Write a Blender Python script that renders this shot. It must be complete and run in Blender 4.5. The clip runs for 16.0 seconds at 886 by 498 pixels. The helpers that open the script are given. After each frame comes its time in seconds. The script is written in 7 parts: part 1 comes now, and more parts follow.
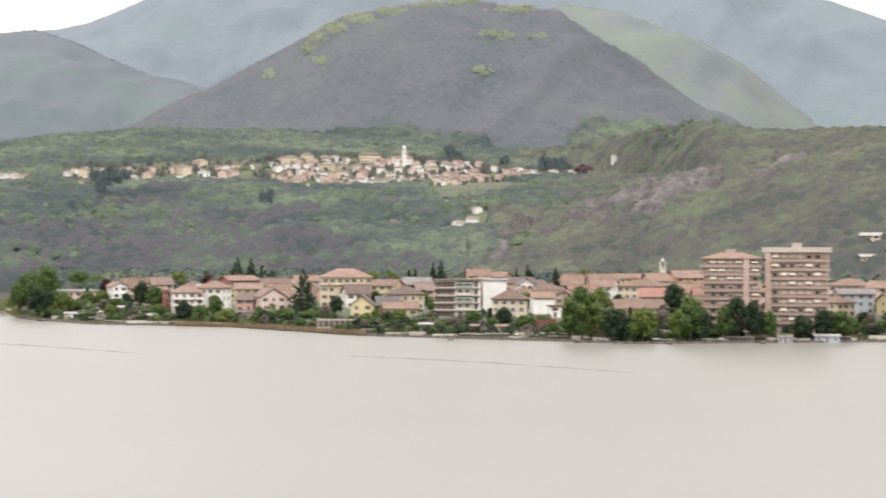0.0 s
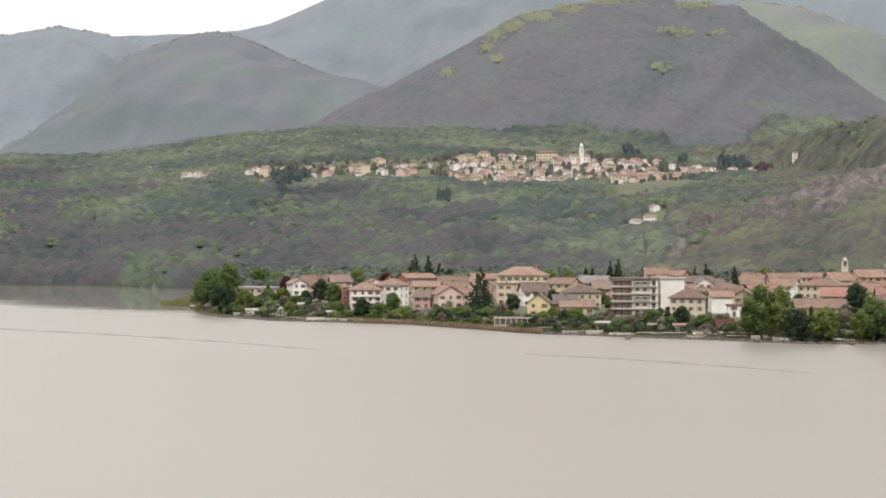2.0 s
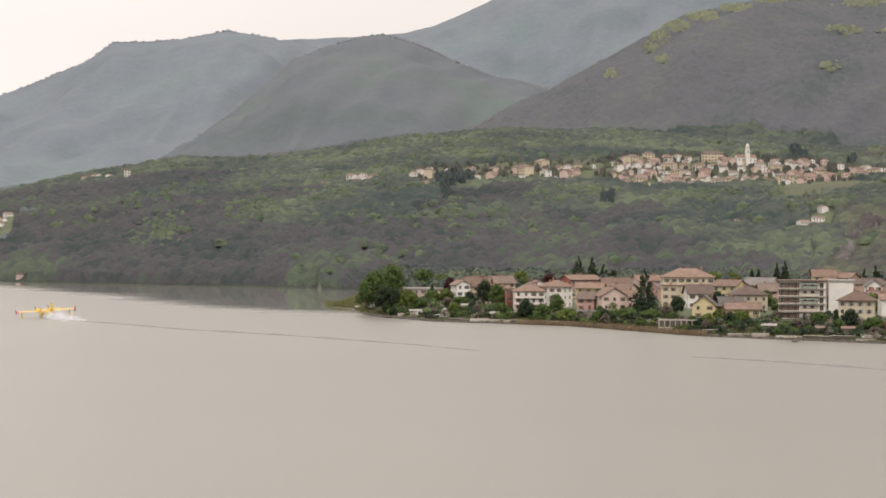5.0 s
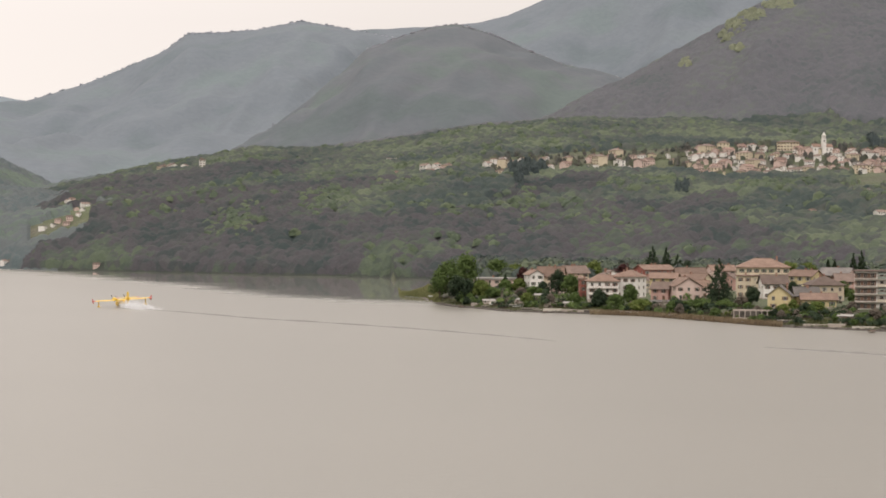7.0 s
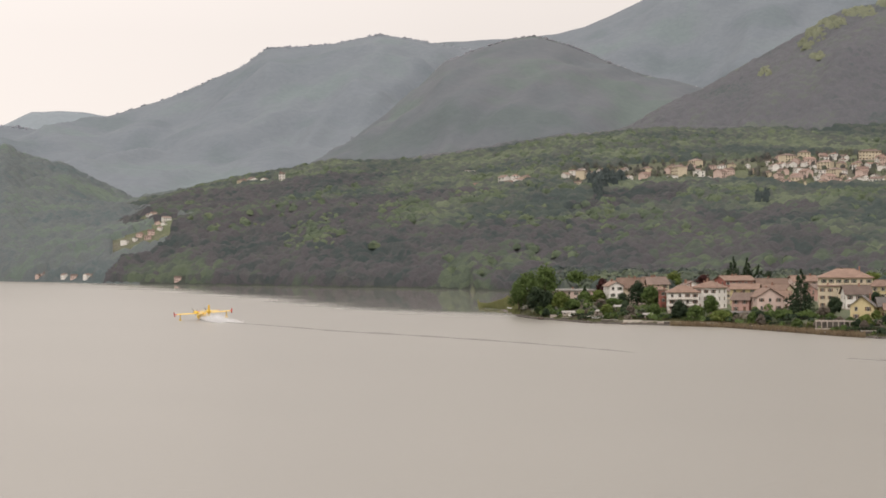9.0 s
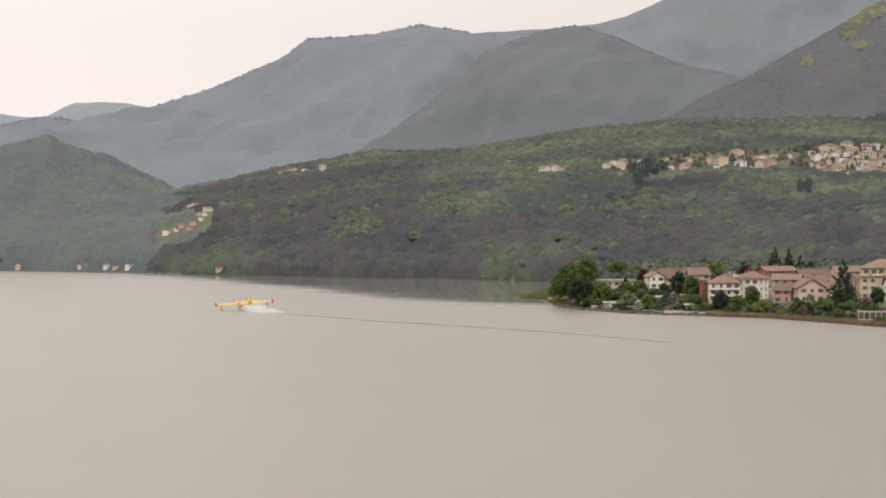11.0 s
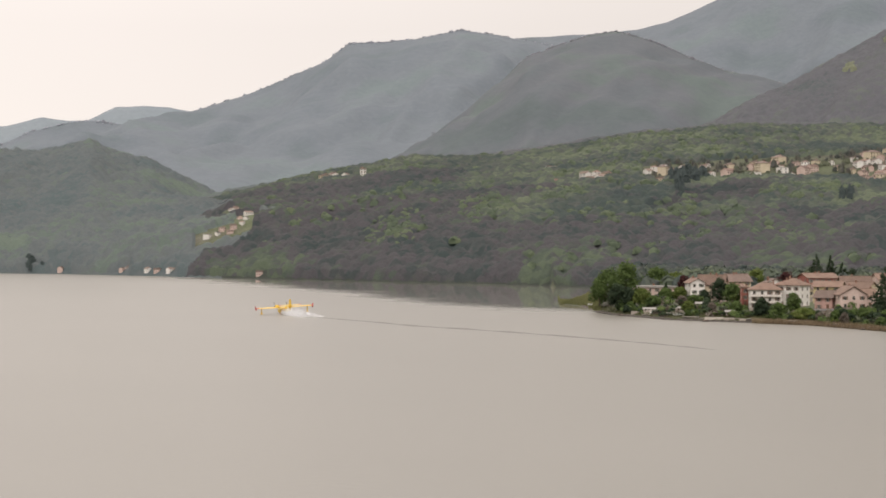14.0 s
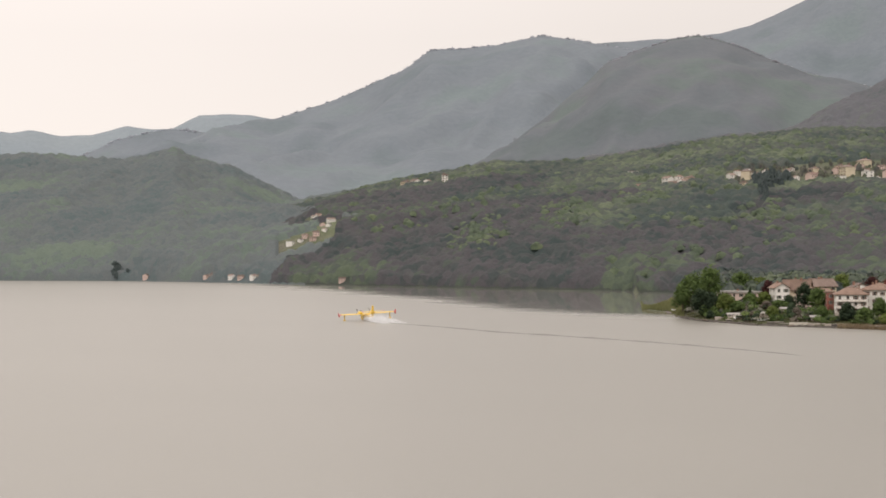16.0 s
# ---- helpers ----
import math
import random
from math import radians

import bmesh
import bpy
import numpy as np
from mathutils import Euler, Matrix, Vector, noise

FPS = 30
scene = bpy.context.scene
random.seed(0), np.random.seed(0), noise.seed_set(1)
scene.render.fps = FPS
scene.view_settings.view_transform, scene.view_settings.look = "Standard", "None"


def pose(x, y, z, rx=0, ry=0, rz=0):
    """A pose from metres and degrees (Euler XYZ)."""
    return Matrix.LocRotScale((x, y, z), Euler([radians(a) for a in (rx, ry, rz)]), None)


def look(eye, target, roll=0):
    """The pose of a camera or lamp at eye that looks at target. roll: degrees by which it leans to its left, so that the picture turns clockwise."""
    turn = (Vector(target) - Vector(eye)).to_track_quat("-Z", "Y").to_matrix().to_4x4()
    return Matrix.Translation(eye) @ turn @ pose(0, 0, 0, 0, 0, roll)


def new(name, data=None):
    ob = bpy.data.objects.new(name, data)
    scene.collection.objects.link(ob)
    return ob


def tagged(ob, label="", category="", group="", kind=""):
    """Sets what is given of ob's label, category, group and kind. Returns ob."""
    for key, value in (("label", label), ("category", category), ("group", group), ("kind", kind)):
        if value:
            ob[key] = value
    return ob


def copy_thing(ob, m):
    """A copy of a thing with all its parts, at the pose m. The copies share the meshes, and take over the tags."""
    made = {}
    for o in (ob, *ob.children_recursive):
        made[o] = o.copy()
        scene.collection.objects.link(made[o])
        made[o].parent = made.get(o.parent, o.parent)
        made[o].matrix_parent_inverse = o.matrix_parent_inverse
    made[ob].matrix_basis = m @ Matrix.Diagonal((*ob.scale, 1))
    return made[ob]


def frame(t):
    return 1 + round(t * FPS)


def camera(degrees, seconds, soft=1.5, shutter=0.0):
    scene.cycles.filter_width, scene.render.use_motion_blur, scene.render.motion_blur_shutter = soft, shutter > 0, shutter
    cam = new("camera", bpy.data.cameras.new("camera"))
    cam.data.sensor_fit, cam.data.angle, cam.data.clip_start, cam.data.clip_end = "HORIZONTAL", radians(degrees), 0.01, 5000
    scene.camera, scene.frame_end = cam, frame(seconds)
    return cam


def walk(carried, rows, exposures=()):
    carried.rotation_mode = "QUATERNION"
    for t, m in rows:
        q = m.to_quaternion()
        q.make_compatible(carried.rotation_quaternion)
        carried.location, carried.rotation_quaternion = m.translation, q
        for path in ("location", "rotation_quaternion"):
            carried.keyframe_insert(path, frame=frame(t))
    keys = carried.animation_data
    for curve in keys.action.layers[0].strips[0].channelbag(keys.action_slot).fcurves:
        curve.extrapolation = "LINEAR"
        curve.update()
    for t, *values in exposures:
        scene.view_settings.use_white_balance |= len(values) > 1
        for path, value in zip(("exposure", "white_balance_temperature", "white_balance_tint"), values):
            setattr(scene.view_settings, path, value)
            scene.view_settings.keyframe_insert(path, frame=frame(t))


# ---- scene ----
# The viewpoint stands on a slope over the lake, 34 m above the water, and only turns.
EYE_Z = 34.0
cam = camera(28.0, 16.0, soft=1.7, shutter=0.3)
TURNS = [  # seconds, Euler x, y, z
    (0.0, 90.000, 0.000, 0.000), (0.2, 90.201, -0.031, 1.626), (0.5, 90.328, 0.10, 3.402),
    (1.0, 90.320, -0.206, 3.571), (1.5, 90.273, -0.139, 4.835), (2.0, 89.933, -0.123, 5.697),
    (2.5, 90.330, -0.104, 7.317), (3.0, 90.231, -0.222, 7.874), (3.5, 90.181, -0.090, 8.963),
    (3.7, 90.003, -0.160, 9.479), (5.8, 89.936, 0.037, 11.449), (6.0, 89.668, 0.108, 11.657),
    (6.5, 89.681, -0.173, 12.568), (7.0, 89.626, -0.223, 13.330), (7.5, 89.734, -0.077, 13.912),
    (8.0, 89.849, 0.070, 14.916), (8.2, 89.996, 0.094, 15.277), (10.3, 90.003, 0.294, 16.442),
    (10.5, 90.015, 0.392, 16.742), (11.0, 89.704, 0.106, 17.180), (11.5, 89.747, 0.172, 17.391),
    (12.0, 89.610, -0.017, 17.584), (12.5, 89.665, -0.011, 17.755), (13.0, 89.912, 0.013, 17.536),
    (13.5, 89.874, -0.103, 17.909), (14.0, 89.866, -0.194, 18.469), (14.5, 90.124, 0.036, 19.375),
    (15.0, 89.983, 0.089, 19.991), (15.5, 90.054, 0.168, 20.714), (16.0, 90.058, 0.059, 21.115),
]
walk(cam, [(t, pose(0, 0, EYE_Z, a, b, c)) for t, a, b, c in TURNS],
     exposures=[(0.0, 0.70, 6200, 12), (0.5, 0.57, 6230, 12), (1.5, 0.46, 6330, 13), (2.5, 0.33, 6430, 13), (3.7, 0.19, 6500, 13),
                (5.8, 0.05, 6650, 14), (10.3, -0.02, 6650, 14), (16.0, -0.04, 6650, 14)])

# ---- sky and sun: bright overcast, the light soft and slightly warm ----
SUN_BEARING, SUN_HEIGHT = -35.0, 42.0   # degrees left of ahead, above the horizon
world = bpy.data.worlds.new("world")
scene.world = world
world.use_nodes = True
wn, wl = world.node_tree.nodes, world.node_tree.links
wn.clear()
w_out = wn.new("ShaderNodeOutputWorld")
w_bg = wn.new("ShaderNodeBackground")
w_sky = wn.new("ShaderNodeTexSky")
w_sky.sky_type, w_sky.sun_disc = "NISHITA", False
w_sky.sun_elevation, w_sky.sun_rotation = radians(SUN_HEIGHT), radians(180.0 - SUN_BEARING)
w_scale = wn.new("ShaderNodeVectorMath")
w_scale.operation = "SCALE"
w_scale.inputs["Scale"].default_value = 0.10
w_co = wn.new("ShaderNodeTexCoord")
w_noise = wn.new("ShaderNodeTexNoise")
w_noise.inputs["Scale"].default_value, w_noise.inputs["Detail"].default_value = 2.2, 5.0
w_ramp = wn.new("ShaderNodeValToRGB")
w_ramp.color_ramp.elements[0].position, w_ramp.color_ramp.elements[0].color = 0.3, (0.93, 0.873, 0.808, 1)
w_ramp.color_ramp.elements[1].position, w_ramp.color_ramp.elements[1].color = 0.7, (0.98, 0.922, 0.862, 1)
# an overcast sky is brighter overhead than at the horizon
w_sep = wn.new("ShaderNodeSeparateXYZ")
w_up = wn.new("ShaderNodeMapRange")
w_up.inputs["From Min"].default_value, w_up.inputs["From Max"].default_value = 0.12, 1.0
w_up.inputs["To Min"].default_value, w_up.inputs["To Max"].default_value = 1.0, 2.3
w_dome = wn.new("ShaderNodeVectorMath")
w_dome.operation = "SCALE"
wl.new(w_co.outputs["Generated"], w_sep.inputs[0])
wl.new(w_sep.outputs["Z"], w_up.inputs["Value"])
w_side = wn.new("ShaderNodeMath")   # thinner cloud towards the lake's far end
w_side.operation = "MULTIPLY_ADD"
w_side.inputs[1].default_value, w_side.inputs[2].default_value = -0.42, 0.90
wl.new(w_sep.outputs["X"], w_side.inputs[0])
w_both = wn.new("ShaderNodeMath")
w_both.operation = "MULTIPLY"
wl.new(w_up.outputs[0], w_both.inputs[0])
wl.new(w_side.outputs[0], w_both.inputs[1])
wl.new(w_both.outputs[0], w_dome.inputs["Scale"])
wl.new(w_ramp.outputs["Color"], w_dome.inputs[0])
w_mix = wn.new("ShaderNodeMix")
w_mix.data_type = "RGBA"
w_mix.inputs["Factor"].default_value = 0.93
wl.new(w_sky.outputs["Color"], w_scale.inputs[0])
wl.new(w_co.outputs["Generated"], w_noise.inputs["Vector"])
wl.new(w_noise.outputs["Fac"], w_ramp.inputs["Fac"])
wl.new(w_scale.outputs[0], w_mix.inputs["A"])
wl.new(w_dome.outputs[0], w_mix.inputs["B"])
wl.new(w_mix.outputs["Result"], w_bg.inputs["Color"])
wl.new(w_bg.outputs[0], w_out.inputs["Surface"])
w_bg.inputs["Strength"].default_value = 0.95

sun = new("sun", bpy.data.lights.new("sun", "SUN"))
sun.data.energy, sun.data.angle, sun.data.color = 1.5, radians(20), (1.0, 0.96, 0.91)
_sb, _sh = radians(SUN_BEARING), radians(SUN_HEIGHT)
SUN_FROM = Vector((math.sin(-_sb) * math.cos(_sh), -math.cos(_sb) * math.cos(_sh), math.sin(_sh)))  # behind the viewer
sun.matrix_world = look(SUN_FROM * 100, (0, 0, 0))


# ---- materials ----
def nodes_of(name):
    m = bpy.data.materials.new(name)
    m.use_nodes = True
    return m, m.node_tree.nodes, m.node_tree.links, m.node_tree.nodes["Principled BSDF"]


def ramp_node(n, stops):
    r = n.new("ShaderNodeValToRGB")
    els = r.color_ramp.elements
    while len(els) < len(stops):
        els.new(0.5)
    for e, (p, c) in zip(els, stops):
        e.position, e.color = p, (*c, 1)
    return r


def noise_node(n, l, vec, scale, detail=4.0, rough=0.55, kind="ShaderNodeTexNoise"):
    t = n.new(kind)
    t.inputs["Scale"].default_value = scale
    if "Detail" in t.inputs:
        t.inputs["Detail"].default_value = detail
        t.inputs["Roughness"].default_value = rough
    l.new(vec, t.inputs["Vector"])
    return t


def mix_node(n, l, a, b, fac, mode="MIX"):
    m = n.new("ShaderNodeMix")
    m.data_type, m.blend_type = "RGBA", mode
    for key, v in (("A", a), ("B", b), ("Factor", fac)):
        if isinstance(v, (int, float)):
            m.inputs[key].default_value = v
        elif isinstance(v, tuple):
            m.inputs[key].default_value = (*v, 1)
        else:
            l.new(v, m.inputs[key])
    return m.outputs["Result"]


def surface(name, dark, light, big=0.4, fine=6.0, rough=0.8, bump=0.2, bump_m=0.02, metal=0.0, per_object=0.0):
    """A plain surface with stains at one scale and grain at another."""
    m, n, l, p = nodes_of(name)
    co = n.new("ShaderNodeTexCoord").outputs["Object"]
    a = noise_node(n, l, co, big, 5.0)
    b = noise_node(n, l, co, fine, 3.0)
    ra = ramp_node(n, [(0.3, dark), (0.7, light)])
    l.new(a.outputs["Fac"], ra.inputs["Fac"])
    rb = ramp_node(n, [(0.25, (0.82, 0.82, 0.82)), (0.75, (1.0, 1.0, 1.0))])
    l.new(b.outputs["Fac"], rb.inputs["Fac"])
    col = mix_node(n, l, ra.outputs["Color"], rb.outputs["Color"], 1.0, "MULTIPLY")
    if per_object:
        info = n.new("ShaderNodeObjectInfo")
        hs = n.new("ShaderNodeHueSaturation")
        mp = n.new("ShaderNodeMapRange")
        mp.inputs["To Min"].default_value, mp.inputs["To Max"].default_value = 1 - per_object, 1 + per_object
        l.new(info.outputs["Random"], mp.inputs["Value"])
        l.new(mp.outputs[0], hs.inputs["Value"])
        l.new(col, hs.inputs["Color"])
        col = hs.outputs["Color"]
    l.new(col, p.inputs["Base Color"])
    p.inputs["Roughness"].default_value, p.inputs["Metallic"].default_value = rough, metal
    if bump:
        bp = n.new("ShaderNodeBump")
        bp.inputs["Strength"].default_value, bp.inputs["Distance"].default_value = bump, bump_m
        l.new(b.outputs["Fac"], bp.inputs["Height"])
        l.new(bp.outputs[0], p.inputs["Normal"])
    return m


def foliage(name, tones, patch=0.006, crown=0.11, leaf=0.45, lean=0.5, rough=0.7, crisp=1.0):
    """Leaves: tones run through patches of the wood, single crowns and small tufts."""
    m, n, l, p = nodes_of(name)
    co = n.new("ShaderNodeTexCoord").outputs["Object"]
    a = noise_node(n, l, co, patch, 4.0, 0.55)
    v = n.new("ShaderNodeTexVoronoi")
    v.inputs["Scale"].default_value = crown
    l.new(co, v.inputs["Vector"])
    sep = n.new("ShaderNodeSeparateColor")
    l.new(v.outputs["Color"], sep.inputs[0])
    f = n.new("ShaderNodeMath")
    f.operation = "MULTIPLY_ADD"
    f.inputs[1].default_value, f.inputs[2].default_value = lean, -lean / 2
    l.new(sep.outputs[0], f.inputs[0])
    s = n.new("ShaderNodeMath")
    s.operation = "ADD"
    l.new(a.outputs["Fac"], s.inputs[0])
    l.new(f.outputs[0], s.inputs[1])
    r = ramp_node(n, tones)
    l.new(s.outputs[0], r.inputs["Fac"])
    rnd = n.new("ShaderNodeNewGeometry").outputs["Random Per Island"]
    rb = ramp_node(n, [(0.0, (1 - 0.14 * crisp,) * 3), (1.0, (1 + 0.10 * crisp,) * 3)])
    l.new(rnd, rb.inputs["Fac"])
    col = mix_node(n, l, r.outputs["Color"], rb.outputs["Color"], 1.0, "MULTIPLY")
    fine = noise_node(n, l, co, leaf, 4.0, 0.7)
    rf = ramp_node(n, [(0.3, (1 - 0.14 * crisp,) * 3), (0.7, (1 + 0.16 * crisp,) * 3)])
    l.new(fine.outputs["Fac"], rf.inputs["Fac"])
    col = mix_node(n, l, col, rf.outputs["Color"], 1.0, "MULTIPLY")
    l.new(col, p.inputs["Base Color"])
    p.inputs["Roughness"].default_value = rough
    p.inputs["Specular IOR Level"].default_value = 0.15
    bp = n.new("ShaderNodeBump")
    bp.inputs["Strength"].default_value, bp.inputs["Distance"].default_value = 0.35 * crisp, 0.4 / leaf
    l.new(fine.outputs["Fac"], bp.inputs["Height"])
    l.new(bp.outputs[0], p.inputs["Normal"])
    thin = n.new("ShaderNodeBsdfTranslucent")
    l.new(col, thin.inputs["Color"])
    l.new(bp.outputs[0], thin.inputs["Normal"])
    both = n.new("ShaderNodeMixShader")
    both.inputs[0].default_value = 0.45
    l.new(p.outputs[0], both.inputs[1])
    l.new(thin.outputs[0], both.inputs[2])
    l.new(both.outputs[0], n["Material Output"].inputs["Surface"])
    return m


def tones(k, *stops):
    """Stops of a ramp, each colour scaled by k (red, green, blue)."""
    return [(p, tuple(round(c * q, 4) for c, q in zip(col, k))) for p, col in stops]


# blue scaled up in both slope woods, as haze painted into the colour
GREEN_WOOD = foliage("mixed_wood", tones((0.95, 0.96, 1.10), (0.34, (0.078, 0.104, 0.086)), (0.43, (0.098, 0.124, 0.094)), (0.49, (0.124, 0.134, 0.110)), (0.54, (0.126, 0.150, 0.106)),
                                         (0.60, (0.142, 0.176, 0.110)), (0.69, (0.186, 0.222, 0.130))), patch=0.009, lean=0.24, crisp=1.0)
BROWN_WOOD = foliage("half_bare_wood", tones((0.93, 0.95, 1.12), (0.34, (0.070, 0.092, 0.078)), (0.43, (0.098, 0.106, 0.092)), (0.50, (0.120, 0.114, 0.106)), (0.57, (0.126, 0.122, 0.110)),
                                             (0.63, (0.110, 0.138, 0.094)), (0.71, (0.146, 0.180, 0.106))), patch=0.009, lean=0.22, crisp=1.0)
# the far cape's haze is mixed into these lighter, bluer tones
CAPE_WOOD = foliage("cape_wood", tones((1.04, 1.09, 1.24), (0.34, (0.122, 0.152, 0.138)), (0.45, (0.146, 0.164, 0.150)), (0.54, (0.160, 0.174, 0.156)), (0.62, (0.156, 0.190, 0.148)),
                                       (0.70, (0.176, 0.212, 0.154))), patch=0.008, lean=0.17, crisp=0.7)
SHORE_SCRUB = foliage("dark_shore_scrub", [(0.35, (0.066, 0.078, 0.068)), (0.65, (0.086, 0.100, 0.082))], patch=0.03, lean=0.2, crisp=0.6)
LUSH_WOOD = foliage("lush_wood", tones((0.89, 0.85, 0.96), (0.34, (0.092, 0.112, 0.088)), (0.44, (0.128, 0.128, 0.106)), (0.51, (0.136, 0.146, 0.106)), (0.58, (0.138, 0.166, 0.104)), (0.68, (0.176, 0.204, 0.120))),
                    patch=0.014, lean=0.26, crisp=1.0)
# spring leaves lightened and dulled, the hill's haze put into their colour
SPRING_WOOD = foliage("hazed_spring_wood", [(0.35, (0.235, 0.262, 0.186)), (0.6, (0.265, 0.290, 0.198)), (0.8, (0.290, 0.312, 0.210))], patch=0.02, lean=0.2, crisp=0.6)
CONIFERS = foliage("conifer_wood", [(0.3, (0.072, 0.094, 0.096)), (0.7, (0.092, 0.118, 0.112))], patch=0.02, lean=0.2)
LEAFY_WOOD = foliage("leafy_wood", [(0.35, (0.116, 0.152, 0.106)), (0.55, (0.140, 0.182, 0.116)), (0.75, (0.184, 0.226, 0.138))], patch=0.02, lean=0.3, crisp=0.6)
PLUM_WOOD = foliage("plum_leaves", [(0.3, (0.095, 0.062, 0.075)), (0.7, (0.12, 0.085, 0.098))], patch=0.02, lean=0.2)
# bare twigs, with grey and blue added to the colour for haze
BARE_WOOD = foliage("hazed_bare_wood", tones((0.90, 0.94, 1.10), (0.32, (0.140, 0.158, 0.140)), (0.42, (0.168, 0.172, 0.160)), (0.54, (0.188, 0.184, 0.176)), (0.62, (0.182, 0.190, 0.168)),
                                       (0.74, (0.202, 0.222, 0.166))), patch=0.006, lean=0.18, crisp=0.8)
# leafless crowns of the steep hill, haze put into the grey-blue
KNOLL_WOOD = foliage("hazed_leafless_wood", [(0.34, (0.280, 0.285, 0.325)), (0.55, (0.290, 0.293, 0.325)), (0.72, (0.275, 0.295, 0.300))],
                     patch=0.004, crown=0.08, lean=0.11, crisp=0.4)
# mountain brow trees, their colour paled and blued in place of haze
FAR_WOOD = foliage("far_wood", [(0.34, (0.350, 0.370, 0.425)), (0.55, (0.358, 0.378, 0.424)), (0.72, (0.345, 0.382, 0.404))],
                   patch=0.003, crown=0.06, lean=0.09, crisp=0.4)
# the flank's green is lightened and blued to paint in the haze
FLANK_WOOD = foliage("hazed_green_flank_wood", [(0.34, (0.285, 0.310, 0.325)), (0.58, (0.288, 0.326, 0.300)), (0.76, (0.310, 0.345, 0.292))],
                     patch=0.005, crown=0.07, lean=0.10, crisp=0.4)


# ---- the lie of the land, by bearing (degrees left of ahead) and range (metres) ----
def spot(bearing, reach, z=0.0):
    a = radians(bearing)
    return Vector((-reach * math.sin(a), reach * math.cos(a), z))


def line(*pairs):
    b, v = np.array(pairs, float).T
    return lambda az: np.interp(az, b, v)


def lattice(x, y, seed):
    """Smooth value noise of unit cells, 0 to 1."""
    xi, yi = np.floor(x).astype(np.int64), np.floor(y).astype(np.int64)
    fx, fy = x - xi, y - yi
    fx, fy = fx * fx * (3 - 2 * fx), fy * fy * (3 - 2 * fy)

    def h(i, j):
        k = (i * 374761393 + j * 668265263 + seed * 974634721) & 0xFFFFFFFF
        k = ((k ^ (k >> 13)) * 1274126177) & 0xFFFFFFFF
        return ((k ^ (k >> 16)) & 0xFFFF) / 65535.0
    a, b, c, d = h(xi, yi), h(xi + 1, yi), h(xi, yi + 1), h(xi + 1, yi + 1)
    return a + (b - a) * fx + (c - a) * fy + (a - b - c + d) * fx * fy


def fbm(x, y, size, octaves=4, seed=1):
    t, w, s = 0.0, 0.5, 0.0
    for i in range(octaves):
        t = t + w * lattice(x / size, y / size, seed + i)
        s, w, size = s + w, w / 2, size / 2
    return t / s - 0.5


SHORE = line((-40, 800), (-14, 668), (-8.4, 647), (-6.2, 639), (-0.9, 671), (2.2, 693), (3.4, 709), (6.9, 779), (8.9, 797),
             (11.2, 818), (13.0, 872), (13.5, 905), (13.9, 990), (14.7, 1030), (15.0, 1500), (16, 1510), (19.8, 1600), (24.3, 1752),
             (31.2, 2049), (35.1, 2118), (60, 2400))
FOOT = line((-40, 1000), (-14, 1010), (-10, 1080), (0, 1240), (10, 1370), (14.5, 1456), (19.8, 1600), (24.3, 1752), (31.2, 2049), (35.1, 2118), (60, 2400))
